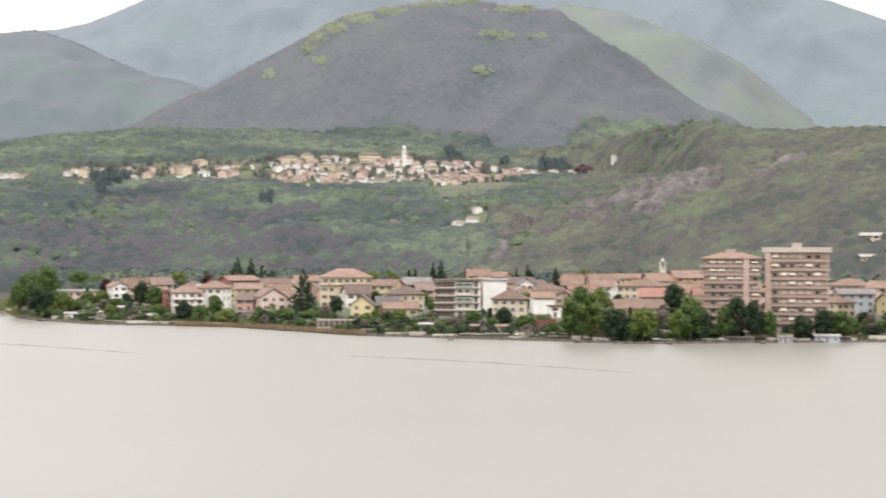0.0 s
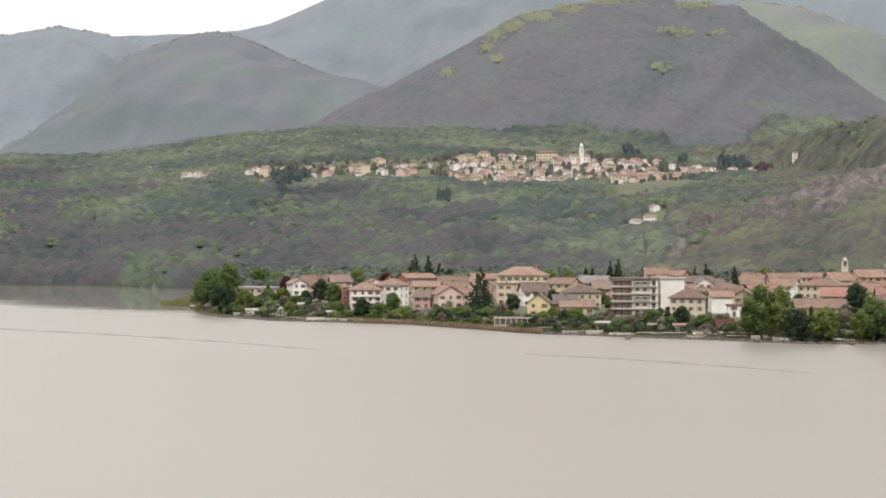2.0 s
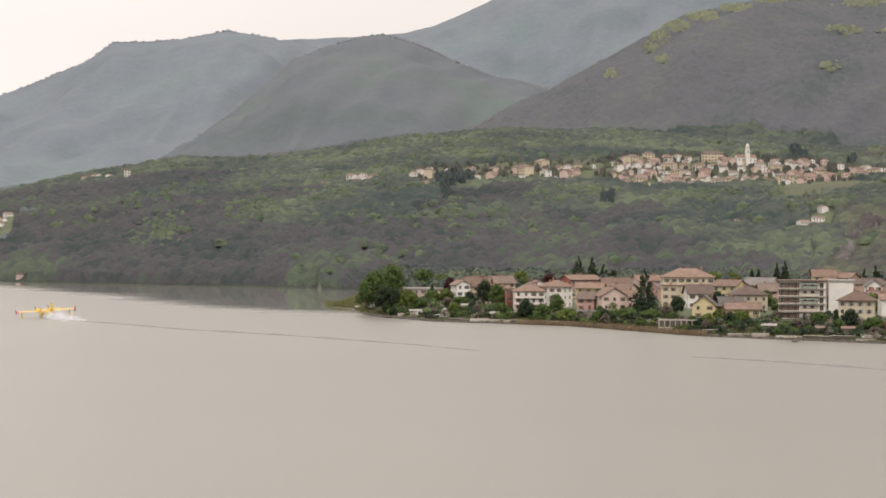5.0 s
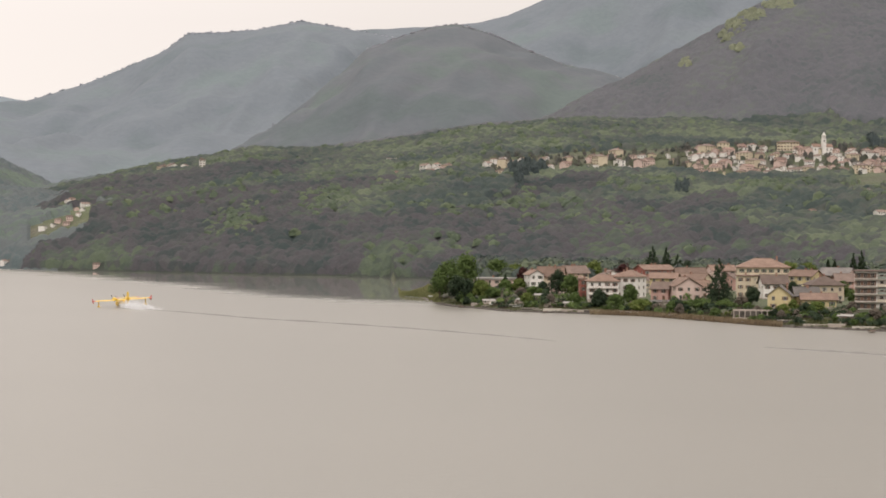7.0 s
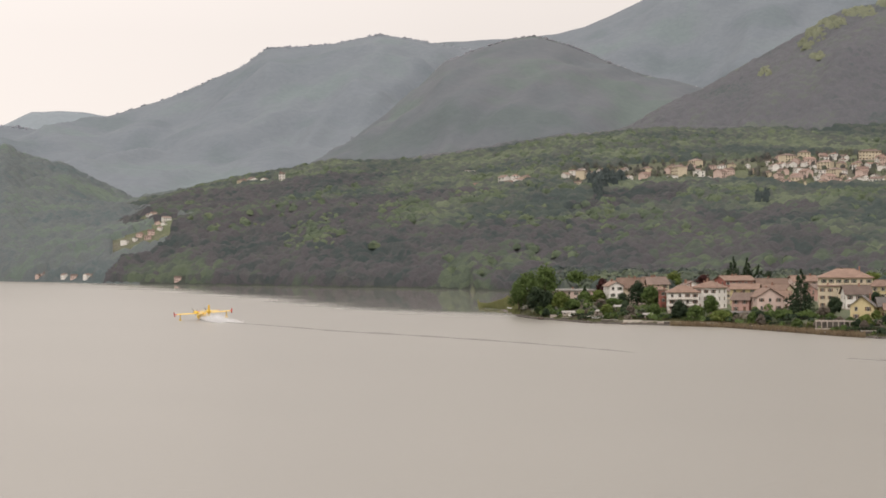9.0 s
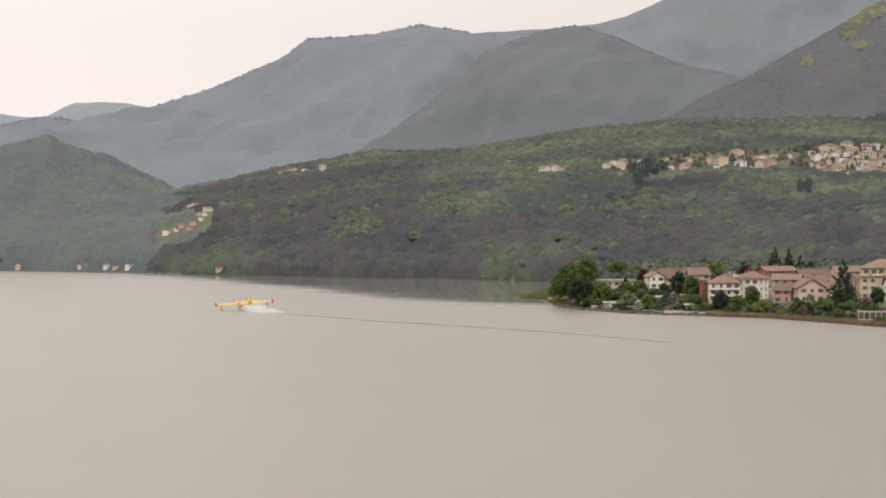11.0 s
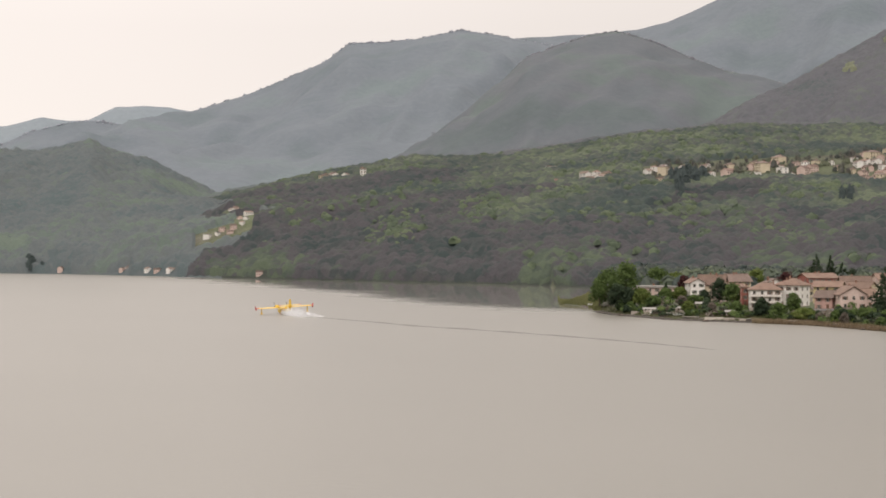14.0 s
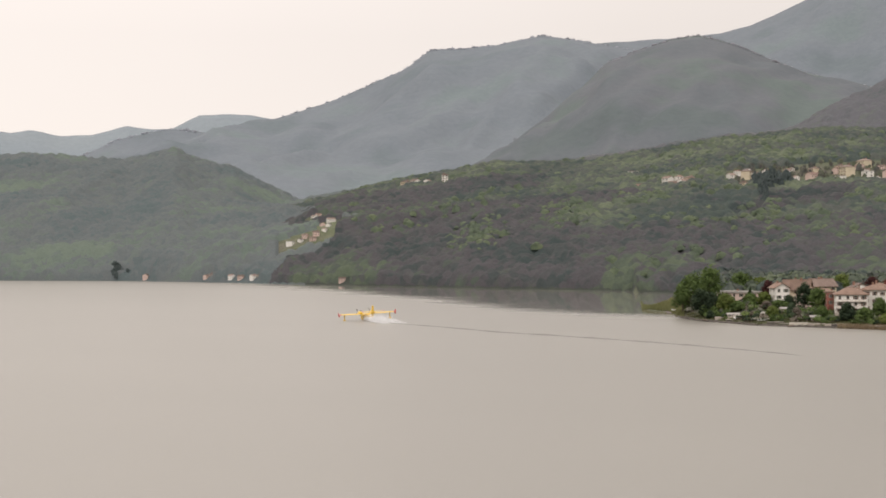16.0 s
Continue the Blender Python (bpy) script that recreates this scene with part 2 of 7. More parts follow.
# each rise: foot range, foot height, crest range, crest elevation in degrees, roughness in metres, canopy height
RISES = {
    "slope": (FOOT, 3, line((-40, 2000), (60, 2000)),
              line((-30, 2.6), (-2.3, 2.45), (0.5, 2.3), (4.5, 2.24), (13, 2.3), (15, 2.1), (19, 1.7), (22, 1.3), (25.5, 0.9), (29, 0.3), (60, 0.3)), 26, 8),
    "shelf": (line((-40, 1950), (60, 1950)), 96, line((-40, 2700), (60, 2700)),
              line((-30, 3.5), (-2, 3.4), (5, 3.9), (9.4, 3.95), (12, 3.7), (14.9, 3.25), (17.4, 2.8), (19.6, 2.8), (21, 2.6), (23.4, 2.15), (25.4, 1.75), (27, 1.2), (29, 0.4), (60, 0.2)), 20, 8),
    "dome": (line((-40, 2450), (60, 2450)), 100, line((-40, 3250), (60, 3250)),
             line((-14, 1.5), (-10, 3.2), (-8, 4.65), (-6.6, 5.75), (-5.2, 6.65), (-3.8, 7.6), (-0.7, 8.0), (1.6, 7.75), (3.3, 7.4), (6, 5.95), (7.8, 4.95), (10.4, 3.6), (14, 2.6), (18, 1.5), (60, 0)), 62, 6),
    "crag": (line((-40, 1000), (-14, 1015), (-10, 1080), (-2, 1200), (60, 1300)), 4, line((-40, 1480), (60, 1480)),
             line((-30, 4.2), (-14, 3.65), (-12, 3.4), (-10.2, 3.0), (-7.5, 2.5), (-5.6, 1.95), (-3, 0.9), (-1.75, 0.1), (0, -1.2), (60, -1.3)), 22, 6),
    "spur": (line((-40, 1400), (-9, 1520), (-4.4, 2060), (-3, 2200), (0, 2260), (60, 2300)), 20, line((-40, 1900), (-9, 1920), (-4.4, 2400), (0, 2480), (60, 2600)),
             line((-30, 4.6), (-14, 3.95), (-12, 3.95), (-10, 3.9), (-8.1, 4.28), (-6.3, 3.85), (-3.9, 3.4), (-1.75, 3.2), (0.5, 2.0), (3, -1), (5, -2.5), (60, -3)), 18, 8),
    "cape": (line((-40, 2000), (24, 1800), (31.2, 2049), (35.1, 2118), (60, 2400)), 1, line((-40, 2750), (60, 2750)),
             line((-40, 0), (22, 0), (24.5, 0.9), (25.7, 1.75), (26.6, 2.15), (27.8, 2.75), (29.1, 3.05), (29.7, 3.38), (30.3, 3.2), (31.1, 3.0), (32.4, 3.05), (34.2, 3.18), (35.1, 3.1), (45, 3.2), (60, 3)), 26, 9),
    "knoll": (line((-40, 2800), (60, 2800)), 90, line((-40, 3750), (60, 3750)),
              line((-40, 0), (2, 2.5), (7.6, 5.1), (9.4, 5.5), (12, 6.62), (12.9, 6.83), (13.8, 6.75), (14.7, 6.42), (15.8, 6.05), (17.4, 4.4), (18.9, 3.15), (21, 2.0), (24, 1), (60, 0)), 75, 0),
    "massif": (line((-40, 3300), (60, 3300)), 60, line((-40, 4350), (60, 4350)),
               line((-40, 0), (6, 3), (12, 6.0), (16.1, 6.55), (17.9, 6.87), (19.4, 6.55), (21.5, 6.43), (22.3, 5.83), (23.4, 5.35), (24.5, 4.85), (26.3, 4.25), (27.7, 3.93), (28.7, 3.78), (29.4, 3.9), (30.2, 3.85), (31.6, 3.5), (32.3, 3.12), (33.2, 2.7), (36, 2.3), (60, 2)), 95, -3),
    "wall": (line((-40, 3600), (60, 3600)), 60, line((-40, 4600), (60, 4600)),
             line((-40, 6.5), (-14, 7.1), (-12.3, 7.75), (-8.4, 8.6), (0, 9.6), (6, 9.2), (8.9, 8.15), (10.2, 7.55), (11.3, 7.1), (12.3, 6.85), (16, 6.6), (19, 6.0), (24, 3), (60, 2)), 75, -3),
    "flank": (line((-40, 3000), (60, 3000)), 100, line((-40, 3900), (60, 3900)),
              line((-40, 1.0), (-14, 3.0), (-12, 3.9), (-11.1, 4.6), (-9.5, 5.95), (-8.1, 6.7), (-5.75, 7.6), (-3.9, 7.9), (-2, 7.2), (2, 5), (60, 0)), 70, 4),
    "horizon_hills": (line((-40, 4400), (60, 4400)), 100, line((-40, 4850), (60, 4850)),
                      line((-40, 0), (22, 3), (25, 4.0), (26.4, 4.2), (27.3, 4.4), (28.9, 4.36), (29.8, 3.92), (30.4, 3.88), (31.2, 3.97), (32.3, 3.68), (33.3, 3.64), (34.2, 3.82), (34.8, 3.72), (40, 4.2), (60, 3)), 8, 0),
}


def rise_height(name, az, r):
    foot, z0, crest, el, rough, canopy = RISES[name]
    r0, r1 = foot(az), crest(az)
    z1 = EYE_Z + r1 * np.tan(np.radians(el(az))) - canopy
    s = np.clip((r - r0) / (r1 - r0), -0.3, 1.0)
    up = np.where(s > 0, s * (1.32 - 0.32 * s), s)
    z0 = np.minimum(z0, z1 * 0.5)
    z = z0 + (z1 - z0) * up - np.maximum(r - r1, 0) * 0.45
    x, y = -r * np.sin(np.radians(az)), r * np.cos(np.radians(az))
    mid = np.clip(4 * s * (1 - s), 0, 1)
    g = fbm(x, y, 420, 4, 7) + 0.6 * (0.25 - np.abs(fbm(x + 900, y, 260, 3, 21)))
    # gullies and ribs that run down the fall line
    across = np.radians(az) * r1
    rib = 0.11 - np.abs(fbm(across + 0.4 * r, r * 0.25, 150 + 2.2 * rough, 4, 63))
    ribs = rough * (1.9 if name in ("slope", "shelf", "cape", "spur", "crag") else 2.6) * rib * np.clip(s * 5, 0, 1) * np.clip((1 - s) * 4, 0, 1)
    if name in ("spur", "crag"):
        ribs = 0.0
    if name in ("slope", "shelf"):   # none round the village
        ribs = ribs * np.maximum(np.clip((az - 3) / 3, 0, 1) * np.clip((1860 - r) / 150, 0, 1), np.clip((az - 15.5) / 2, 0, 1) * np.clip((np.abs(az - 21.8) - 1.2) / 1.0, 0, 1))
    return z + rough * g * mid * 1.6 + ribs + fbm(x, y, 60, 2, 40) * 5 * np.clip(s * 4, 0, 1)


def ground_height(az, r):
    """Height of the ground by bearing and range."""
    shore = SHORE(az)
    inland = r - shore
    # behind the low spit at the town's end the lake reaches round to the wooded slope
    foot = FOOT(az)
    spit = np.where(r < (shore + foot) / 2, np.minimum(r - shore, (1120 - 60 * (az - 13.0)) - r), r - foot)
    inland = np.where((az > 13.0) & (az < 14.9), spit, inland)
    flat = np.clip(inland / 9.0, -1, 1) * 1.5 + np.clip((inland - 12) / 42, 0, 1) * 4.6 + np.clip((inland - 54) / 250, 0, 1) * 3.5
    flat = np.where(inland < -9, np.maximum(-6, -1.6 + (inland + 9) * 0.05), flat)
    z = flat
    for name in RISES:
        h = rise_height(name, az, r)
        z = np.where((r > RISES[name][0](az)) & (inland > 0), np.maximum(z, h), z)
    z = np.where(inland > 0, np.minimum(z, 1.5 + inland * 0.55), z)
    # the slope that carries the viewpoint
    return np.maximum(z, 31.0 - 0.33 * r)


GRID = {}


def sheet_height(az, r):
    """Height of the ground sheet itself, between its corners."""
    A, R, Z = GRID["az"], GRID["r"], GRID["z"]
    i, j = np.clip(np.searchsorted(A, az) - 1, 0, len(A) - 2), np.clip(np.searchsorted(R, r) - 1, 0, len(R) - 2)
    u, v = (az - A[i]) / (A[i + 1] - A[i]), (r - R[j]) / (R[j + 1] - R[j])
    return Z[i, j] * (1 - u) * (1 - v) + Z[i + 1, j] * u * (1 - v) + Z[i, j + 1] * (1 - u) * v + Z[i + 1, j + 1] * u * v


def build_ground():
    az = np.concatenate([np.arange(-180, -30, 5.0), np.arange(-30, -17, 1.0), np.arange(-17, 38, 0.14), np.arange(38, 60, 1.0), np.arange(60, 180, 5.0)])
    r = np.concatenate([np.array([0.01, 12, 40, 100, 200, 400, 550]), np.arange(610, 1100, 7.0), np.arange(1100, 2800, 13.0), np.arange(2800, 4890, 28.0)])
    A, R = np.meshgrid(az, r, indexing="ij")
    back = np.clip((np.abs(A - 10) - 45) / 40, 0, 1)
    Z = ground_height(np.clip(A, -38, 58), R)
    Z = np.where(back > 0, Z * (1 - back) + back * np.where(R < 150, 31.0 - 0.02 * R, 28 + np.maximum(R - 400, 0) * 0.05 + 60 * fbm(A * 20, R, 500, 3, 3)), Z)
    X, Y = -R * np.sin(np.radians(A)), R * np.cos(np.radians(A))
    GRID.update(az=az, r=r, z=Z)
    co = np.stack([X, Y, Z], -1).reshape(-1, 3)
    na, nr = A.shape
    i, j = np.meshgrid(np.arange(na), np.arange(nr - 1), indexing="ij")
    i2 = (i + 1) % na
    quads = np.stack([i * nr + j, i * nr + j + 1, i2 * nr + j + 1, i2 * nr + j], -1).reshape(-1, 4)
    return raw_mesh("ground", co, quads)


def raw_mesh(name, co, faces, smooth=True, normals=None):
    """A mesh from arrays; all faces have as many corners."""
    me = bpy.data.meshes.new(name)
    k = faces.shape[1]
    me.vertices.add(len(co))
    me.vertices.foreach_set("co", np.asarray(co, np.float32).ravel())
    me.loops.add(faces.size)
    me.loops.foreach_set("vertex_index", faces.astype(np.int32).ravel())
    me.polygons.add(len(faces))
    me.polygons.foreach_set("loop_start", np.arange(0, faces.size, k, dtype=np.int32))
    me.polygons.foreach_set("loop_total", np.full(len(faces), k, np.int32))
    me.polygons.foreach_set("use_smooth", np.full(len(faces), smooth))
    me.update(calc_edges=True)
    if normals is not None:
        at = me.attributes.new("custom_normal", "FLOAT_VECTOR", "POINT")
        at.data.foreach_set("vector", np.asarray(normals, np.float32).ravel())
        me.update()
    return me


def ground_material():
    m, n, l, p = nodes_of("ground")
    co = n.new("ShaderNodeTexCoord").outputs["Object"]
    a = noise_node(n, l, co, 0.008, 6.0)
    b = noise_node(n, l, co, 0.25, 5.0, 0.65)
    grass = ramp_node(n, [(0.3, (0.092, 0.086, 0.066)), (0.5, (0.082, 0.098, 0.052)), (0.7, (0.104, 0.128, 0.064))])
    l.new(a.outputs["Fac"], grass.inputs["Fac"])
    rock = ramp_node(n, [(0.3, (0.10, 0.085, 0.08)), (0.55, (0.20, 0.17, 0.155)), (0.75, (0.30, 0.265, 0.24))])
    l.new(b.outputs["Fac"], rock.inputs["Fac"])
    geo = n.new("ShaderNodeNewGeometry")
    sep = n.new("ShaderNodeSeparateXYZ")
    l.new(geo.outputs["Normal"], sep.inputs[0])
    steep = n.new("ShaderNodeMapRange")
    steep.inputs["From Min"].default_value, steep.inputs["From Max"].default_value = 0.93, 0.80
    l.new(sep.outputs["Z"], steep.inputs["Value"])
    col = mix_node(n, l, grass.outputs["Color"], rock.outputs["Color"], steep.outputs[0])
    var = ramp_node(n, [(0.3, (0.7, 0.7, 0.7)), (0.7, (1.1, 1.1, 1.1))])
    l.new(b.outputs["Fac"], var.inputs["Fac"])
    col = mix_node(n, l, col, var.outputs["Color"], 1.0, "MULTIPLY")
    l.new(col, p.inputs["Base Color"])
    p.inputs["Roughness"].default_value = 0.95
    bp = n.new("ShaderNodeBump")
    bp.inputs["Strength"].default_value, bp.inputs["Distance"].default_value = 0.8, 2.0
    l.new(b.outputs["Fac"], bp.inputs["Height"])
    l.new(bp.outputs[0], p.inputs["Normal"])
    return m


ground_me = build_ground()
ground_me.materials.append(ground_material())
def hillside(name, tones, patch=0.0045):
    """Woods so far off that single crowns run together: broad patches, gullies of bare twigs, a fine nap of crowns. The
    tones carry painted haze.
    """
    m, n, l, p = nodes_of(name)
    co = n.new("ShaderNodeTexCoord").outputs["Object"]
    a = noise_node(n, l, co, patch, 5.0, 0.5)
    r = ramp_node(n, tones)
    l.new(a.outputs["Fac"], r.inputs["Fac"])
    v = n.new("ShaderNodeTexVoronoi")
    v.inputs["Scale"].default_value, v.inputs["Randomness"].default_value = 0.11, 1.0
    l.new(co, v.inputs["Vector"])
    sep = n.new("ShaderNodeSeparateColor")
    l.new(v.outputs["Color"], sep.inputs[0])
    rv = ramp_node(n, [(0.0, (0.96, 0.96, 0.96)), (1.0, (1.04, 1.04, 1.03))])
    l.new(sep.outputs[0], rv.inputs["Fac"])
    l.new(mix_node(n, l, r.outputs["Color"], rv.outputs["Color"], 1.0, "MULTIPLY"), p.inputs["Base Color"])
    p.inputs["Roughness"].default_value = 0.95
    p.inputs["Specular IOR Level"].default_value = 0.1
    b = noise_node(n, l, co, 0.05, 5.0, 0.6)
    bp = n.new("ShaderNodeBump")
    bp.inputs["Strength"].default_value, bp.inputs["Distance"].default_value = 0.3, 6.0
    l.new(b.outputs["Fac"], bp.inputs["Height"])
    l.new(bp.outputs[0], p.inputs["Normal"])
    return m


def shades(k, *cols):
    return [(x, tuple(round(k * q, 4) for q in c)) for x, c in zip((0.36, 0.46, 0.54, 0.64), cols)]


# hill colours with haze painted in, strongest on the mountains
HAZED_HILLS = {
    # floor of the dome's bare wood, blued by the same painted haze
    "dome": hillside("hazed_bare_wood_floor", shades(0.72, (0.138, 0.164, 0.172), (0.164, 0.180, 0.194), (0.182, 0.192, 0.212), (0.178, 0.198, 0.202)), 0.006),
    # the blue-grey in these two is haze laid into the colour
    "knoll": hillside("hazed_leafless_hillside", shades(0.56, (0.172, 0.208, 0.218), (0.194, 0.220, 0.244), (0.208, 0.228, 0.254), (0.192, 0.238, 0.234))),
    "flank": hillside("hazed_green_hillside", shades(0.48, (0.246, 0.282, 0.290), (0.282, 0.314, 0.310), (0.290, 0.335, 0.296), (0.318, 0.356, 0.300))),
    # massif and last hills: mountain haze as base colour
    "massif": hillside("hazed_far_hillside", shades(0.60, (0.216, 0.260, 0.286), (0.242, 0.280, 0.318), (0.254, 0.292, 0.328), (0.246, 0.300, 0.318))),
    "horizon_hills": hillside("hazed_last_hillside", shades(0.43, (0.47, 0.55, 0.61), (0.48, 0.56, 0.62), (0.49, 0.57, 0.625), (0.495, 0.575, 0.63))),
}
for _m in HAZED_HILLS.values():
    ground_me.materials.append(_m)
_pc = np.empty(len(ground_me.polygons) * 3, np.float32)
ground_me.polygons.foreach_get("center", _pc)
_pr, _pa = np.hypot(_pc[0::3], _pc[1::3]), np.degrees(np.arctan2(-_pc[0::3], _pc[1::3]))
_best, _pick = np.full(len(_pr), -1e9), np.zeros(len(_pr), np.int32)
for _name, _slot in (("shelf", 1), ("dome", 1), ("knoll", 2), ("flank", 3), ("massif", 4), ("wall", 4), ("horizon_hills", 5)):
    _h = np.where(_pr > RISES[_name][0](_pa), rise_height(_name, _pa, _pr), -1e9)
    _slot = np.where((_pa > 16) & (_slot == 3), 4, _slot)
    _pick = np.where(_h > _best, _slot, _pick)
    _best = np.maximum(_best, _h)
ground = tagged(new("ground", ground_me), "grassy and rocky ground rising to wooded mountains", "ground", kind="structure")


def water_material():
    """Rippled open water, calmer and more mirror-like in the lee of the far slopes."""
    m, n, l, p = nodes_of("lake_water")
    co = n.new("ShaderNodeTexCoord").outputs["Object"]
    mp = n.new("ShaderNodeMapping")
    mp.inputs["Scale"].default_value = (0.35, 1.0, 1.0)
    l.new(co, mp.inputs["Vector"])
    a = noise_node(n, l, mp.outputs[0], 0.9, 6.0, 0.6)
    b = noise_node(n, l, mp.outputs[0], 0.006, 4.0)
    r = ramp_node(n, [(0.3, (0.214, 0.206, 0.184)), (0.7, (0.230, 0.221, 0.198))])
    l.new(b.outputs["Fac"], r.inputs["Fac"])
    l.new(r.outputs["Color"], p.inputs["Base Color"])
    # the lee of the far slope: beyond a slanting line across the lake, with a ragged edge
    lee = n.new("ShaderNodeVectorMath")
    lee.operation = "DOT_PRODUCT"
    lee.inputs[1].default_value = (0.795, 0.606, 0.0)
    l.new(co, lee.inputs[0])
    wob = n.new("ShaderNodeMath")
    wob.operation = "MULTIPLY_ADD"
    wob.inputs[1].default_value = 190.0
    streak = noise_node(n, l, mp.outputs[0], 0.012, 6.0, 0.7)
    l.new(streak.outputs["Fac"], wob.inputs[0])
    l.new(lee.outputs["Value"], wob.inputs[2])
    edge = n.new("ShaderNodeMapRange")
    edge.inputs["From Min"].default_value, edge.inputs["From Max"].default_value = 415, 470
    l.new(wob.outputs[0], edge.inputs["Value"])
    far = n.new("ShaderNodeVectorMath")
    far.operation = "LENGTH"
    l.new(co, far.inputs[0])
    out_there = n.new("ShaderNodeMapRange")
    out_there.inputs["From Min"].default_value, out_there.inputs["From Max"].default_value = 900, 980
    l.new(far.outputs["Value"], out_there.inputs["Value"])
    calm = n.new("ShaderNodeMath")
    calm.operation = "MULTIPLY"
    l.new(edge.outputs[0], calm.inputs[0])
    l.new(out_there.outputs[0], calm.inputs[1])
    rr = n.new("ShaderNodeMapRange")
    rr.inputs["To Min"].default_value, rr.inputs["To Max"].default_value = 0.30, 0.03
    l.new(calm.outputs[0], rr.inputs["Value"])
    l.new(rr.outputs[0], p.inputs["Roughness"])
    p.inputs["IOR"].default_value = 1.33
    bs = n.new("ShaderNodeMapRange")
    bs.inputs["To Min"].default_value, bs.inputs["To Max"].default_value = 0.45, 0.006
    l.new(calm.outputs[0], bs.inputs["Value"])
    bp = n.new("ShaderNodeBump")
    bp.inputs["Distance"].default_value = 0.22
    l.new(bs.outputs[0], bp.inputs["Strength"])
    l.new(a.outputs["Fac"], bp.inputs["Height"])
    l.new(bp.outputs[0], p.inputs["Normal"])
    return m


WATER = water_material()
wa = np.radians(np.linspace(-75, 95, 86))
wr = np.array([30.0, 300, 700, 1200, 2600])
wco = np.array([(-q * math.sin(a), q * math.cos(a), 0.0) for a in wa for q in wr])
wq = np.array([(i * 5 + j, i * 5 + j + 1, i * 5 + j + 6, i * 5 + j + 5) for i in range(85) for j in range(4)])
lake_me = raw_mesh("water", wco, wq[:, ::-1])
lake_me.materials.append(WATER)
lake = tagged(new("water", lake_me), "pale grey lake with a soft ripple", "lake", kind="structure")


# ---- woods ----
def crown_mesh(name, base, radius, height, tufts, rng, size=0.5, sides=5, even=0.3, lie=None, capped=True):
    """Many crowns in one mesh: each a lumpy cap of facets with loose tufts round it. base (N, 3), radius and height (N)."""
    n = len(base)
    ring = np.arange(sides) * 2 * np.pi / sides
    turn = rng.uniform(0, 6.28, (n, 1))
    V, N = [], []
    for level, (rr, zz, nz) in enumerate(((0.98, 0.16, 0.25), (0.82, 0.68, 0.75))):
        a = turn + ring + level * np.pi / sides
        q = rr * rng.uniform(0.78, 1.18, (n, sides)) * radius[:, None]
        z = height[:, None] * (zz + rng.uniform(-0.09, 0.09, (n, sides)))
        V.append(base[:, None, :] + np.stack([q * np.cos(a), q * np.sin(a), z], -1))
        N.append(np.stack([np.cos(a), np.sin(a), np.full_like(a, nz)], -1))
    top = base[:, None, :] + np.stack([rng.uniform(-0.2, 0.2, (n, 1)) * radius[:, None], rng.uniform(-0.2, 0.2, (n, 1)) * radius[:, None], height[:, None] * rng.uniform(0.92, 1.05, (n, 1))], -1)
    V.append(top)
    N.append(np.tile([0.0, 0.0, 1.0], (n, 1, 1)))
    cap_v, cap_n = np.concatenate(V, 1), np.concatenate(N, 1)
    k = np.arange(sides)
    k2 = (k + 1) % sides
    tri = np.concatenate([np.stack([k, k2, sides + k], -1), np.stack([k2, sides + k2, sides + k], -1), np.stack([sides + k, sides + k2, np.full(sides, 2 * sides)], -1)])
    step = 2 * sides + 1
    cap_f = (np.arange(n)[:, None, None] * step + tri[None]).reshape(-1, 3)
    co, no, fa = [cap_v.reshape(-1, 3)], [cap_n.reshape(-1, 3)], [cap_f]
    if not capped:   # a crown of loose tufts alone
        co, no, fa, step = [np.zeros((0, 3))], [np.zeros((0, 3))], [np.zeros((0, 3), int)], 0
    if tufts:
        d = rng.normal(size=(n, tufts, 3))
        d[..., 2] = np.abs(d[..., 2]) * 1.1 - 0.1
        d /= np.linalg.norm(d, axis=-1, keepdims=True)
        half = np.stack([radius, radius, height * 0.52], -1)[:, None, :]
        c = base[:, None, :] + np.array([0, 0, 1.0]) * (height * 0.45)[:, None, None] + d * rng.uniform(0.84, 1.04, (n, tufts, 1)) * half
        t1 = np.cross(d, rng.normal(size=d.shape))
        t1 /= np.linalg.norm(t1, axis=-1, keepdims=True) + 1e-9
        t2 = np.cross(d, t1) + d * rng.uniform(-0.35, 0.35, (n, tufts, 1))
        s = (radius[:, None, None] * size) * rng.uniform(0.5, 1.2, (n, tufts, 1))
        v = np.stack([c + s * t1, c - 0.5 * s * t1 + 0.87 * s * t2, c - 0.5 * s * t1 - 0.87 * s * t2], 2)
        soft = d + np.array([0, 0, 0.5]) + 0.25 * rng.normal(size=d.shape)
        fa.append(len(co[0]) + np.arange(n * tufts * 3).reshape(-1, 3))
        co.append(v.reshape(-1, 3))
        no.append(np.repeat(soft.reshape(-1, 3), 3, 0))
    co, no, fa = np.concatenate(co), np.concatenate(no), np.concatenate(fa)
    no = no / np.linalg.norm(no, axis=1, keepdims=True) + 0.16 * rng.normal(size=no.shape)
    slope = np.concatenate([np.repeat(lie, step, 0), np.repeat(lie, tufts * 3, 0)])   # dense woods are lit like the slope that they cover
    no = no * (1 - even) + slope * even
    no /= np.linalg.norm(no, axis=1, keepdims=True)
    return raw_mesh(name, co, fa, True, no)


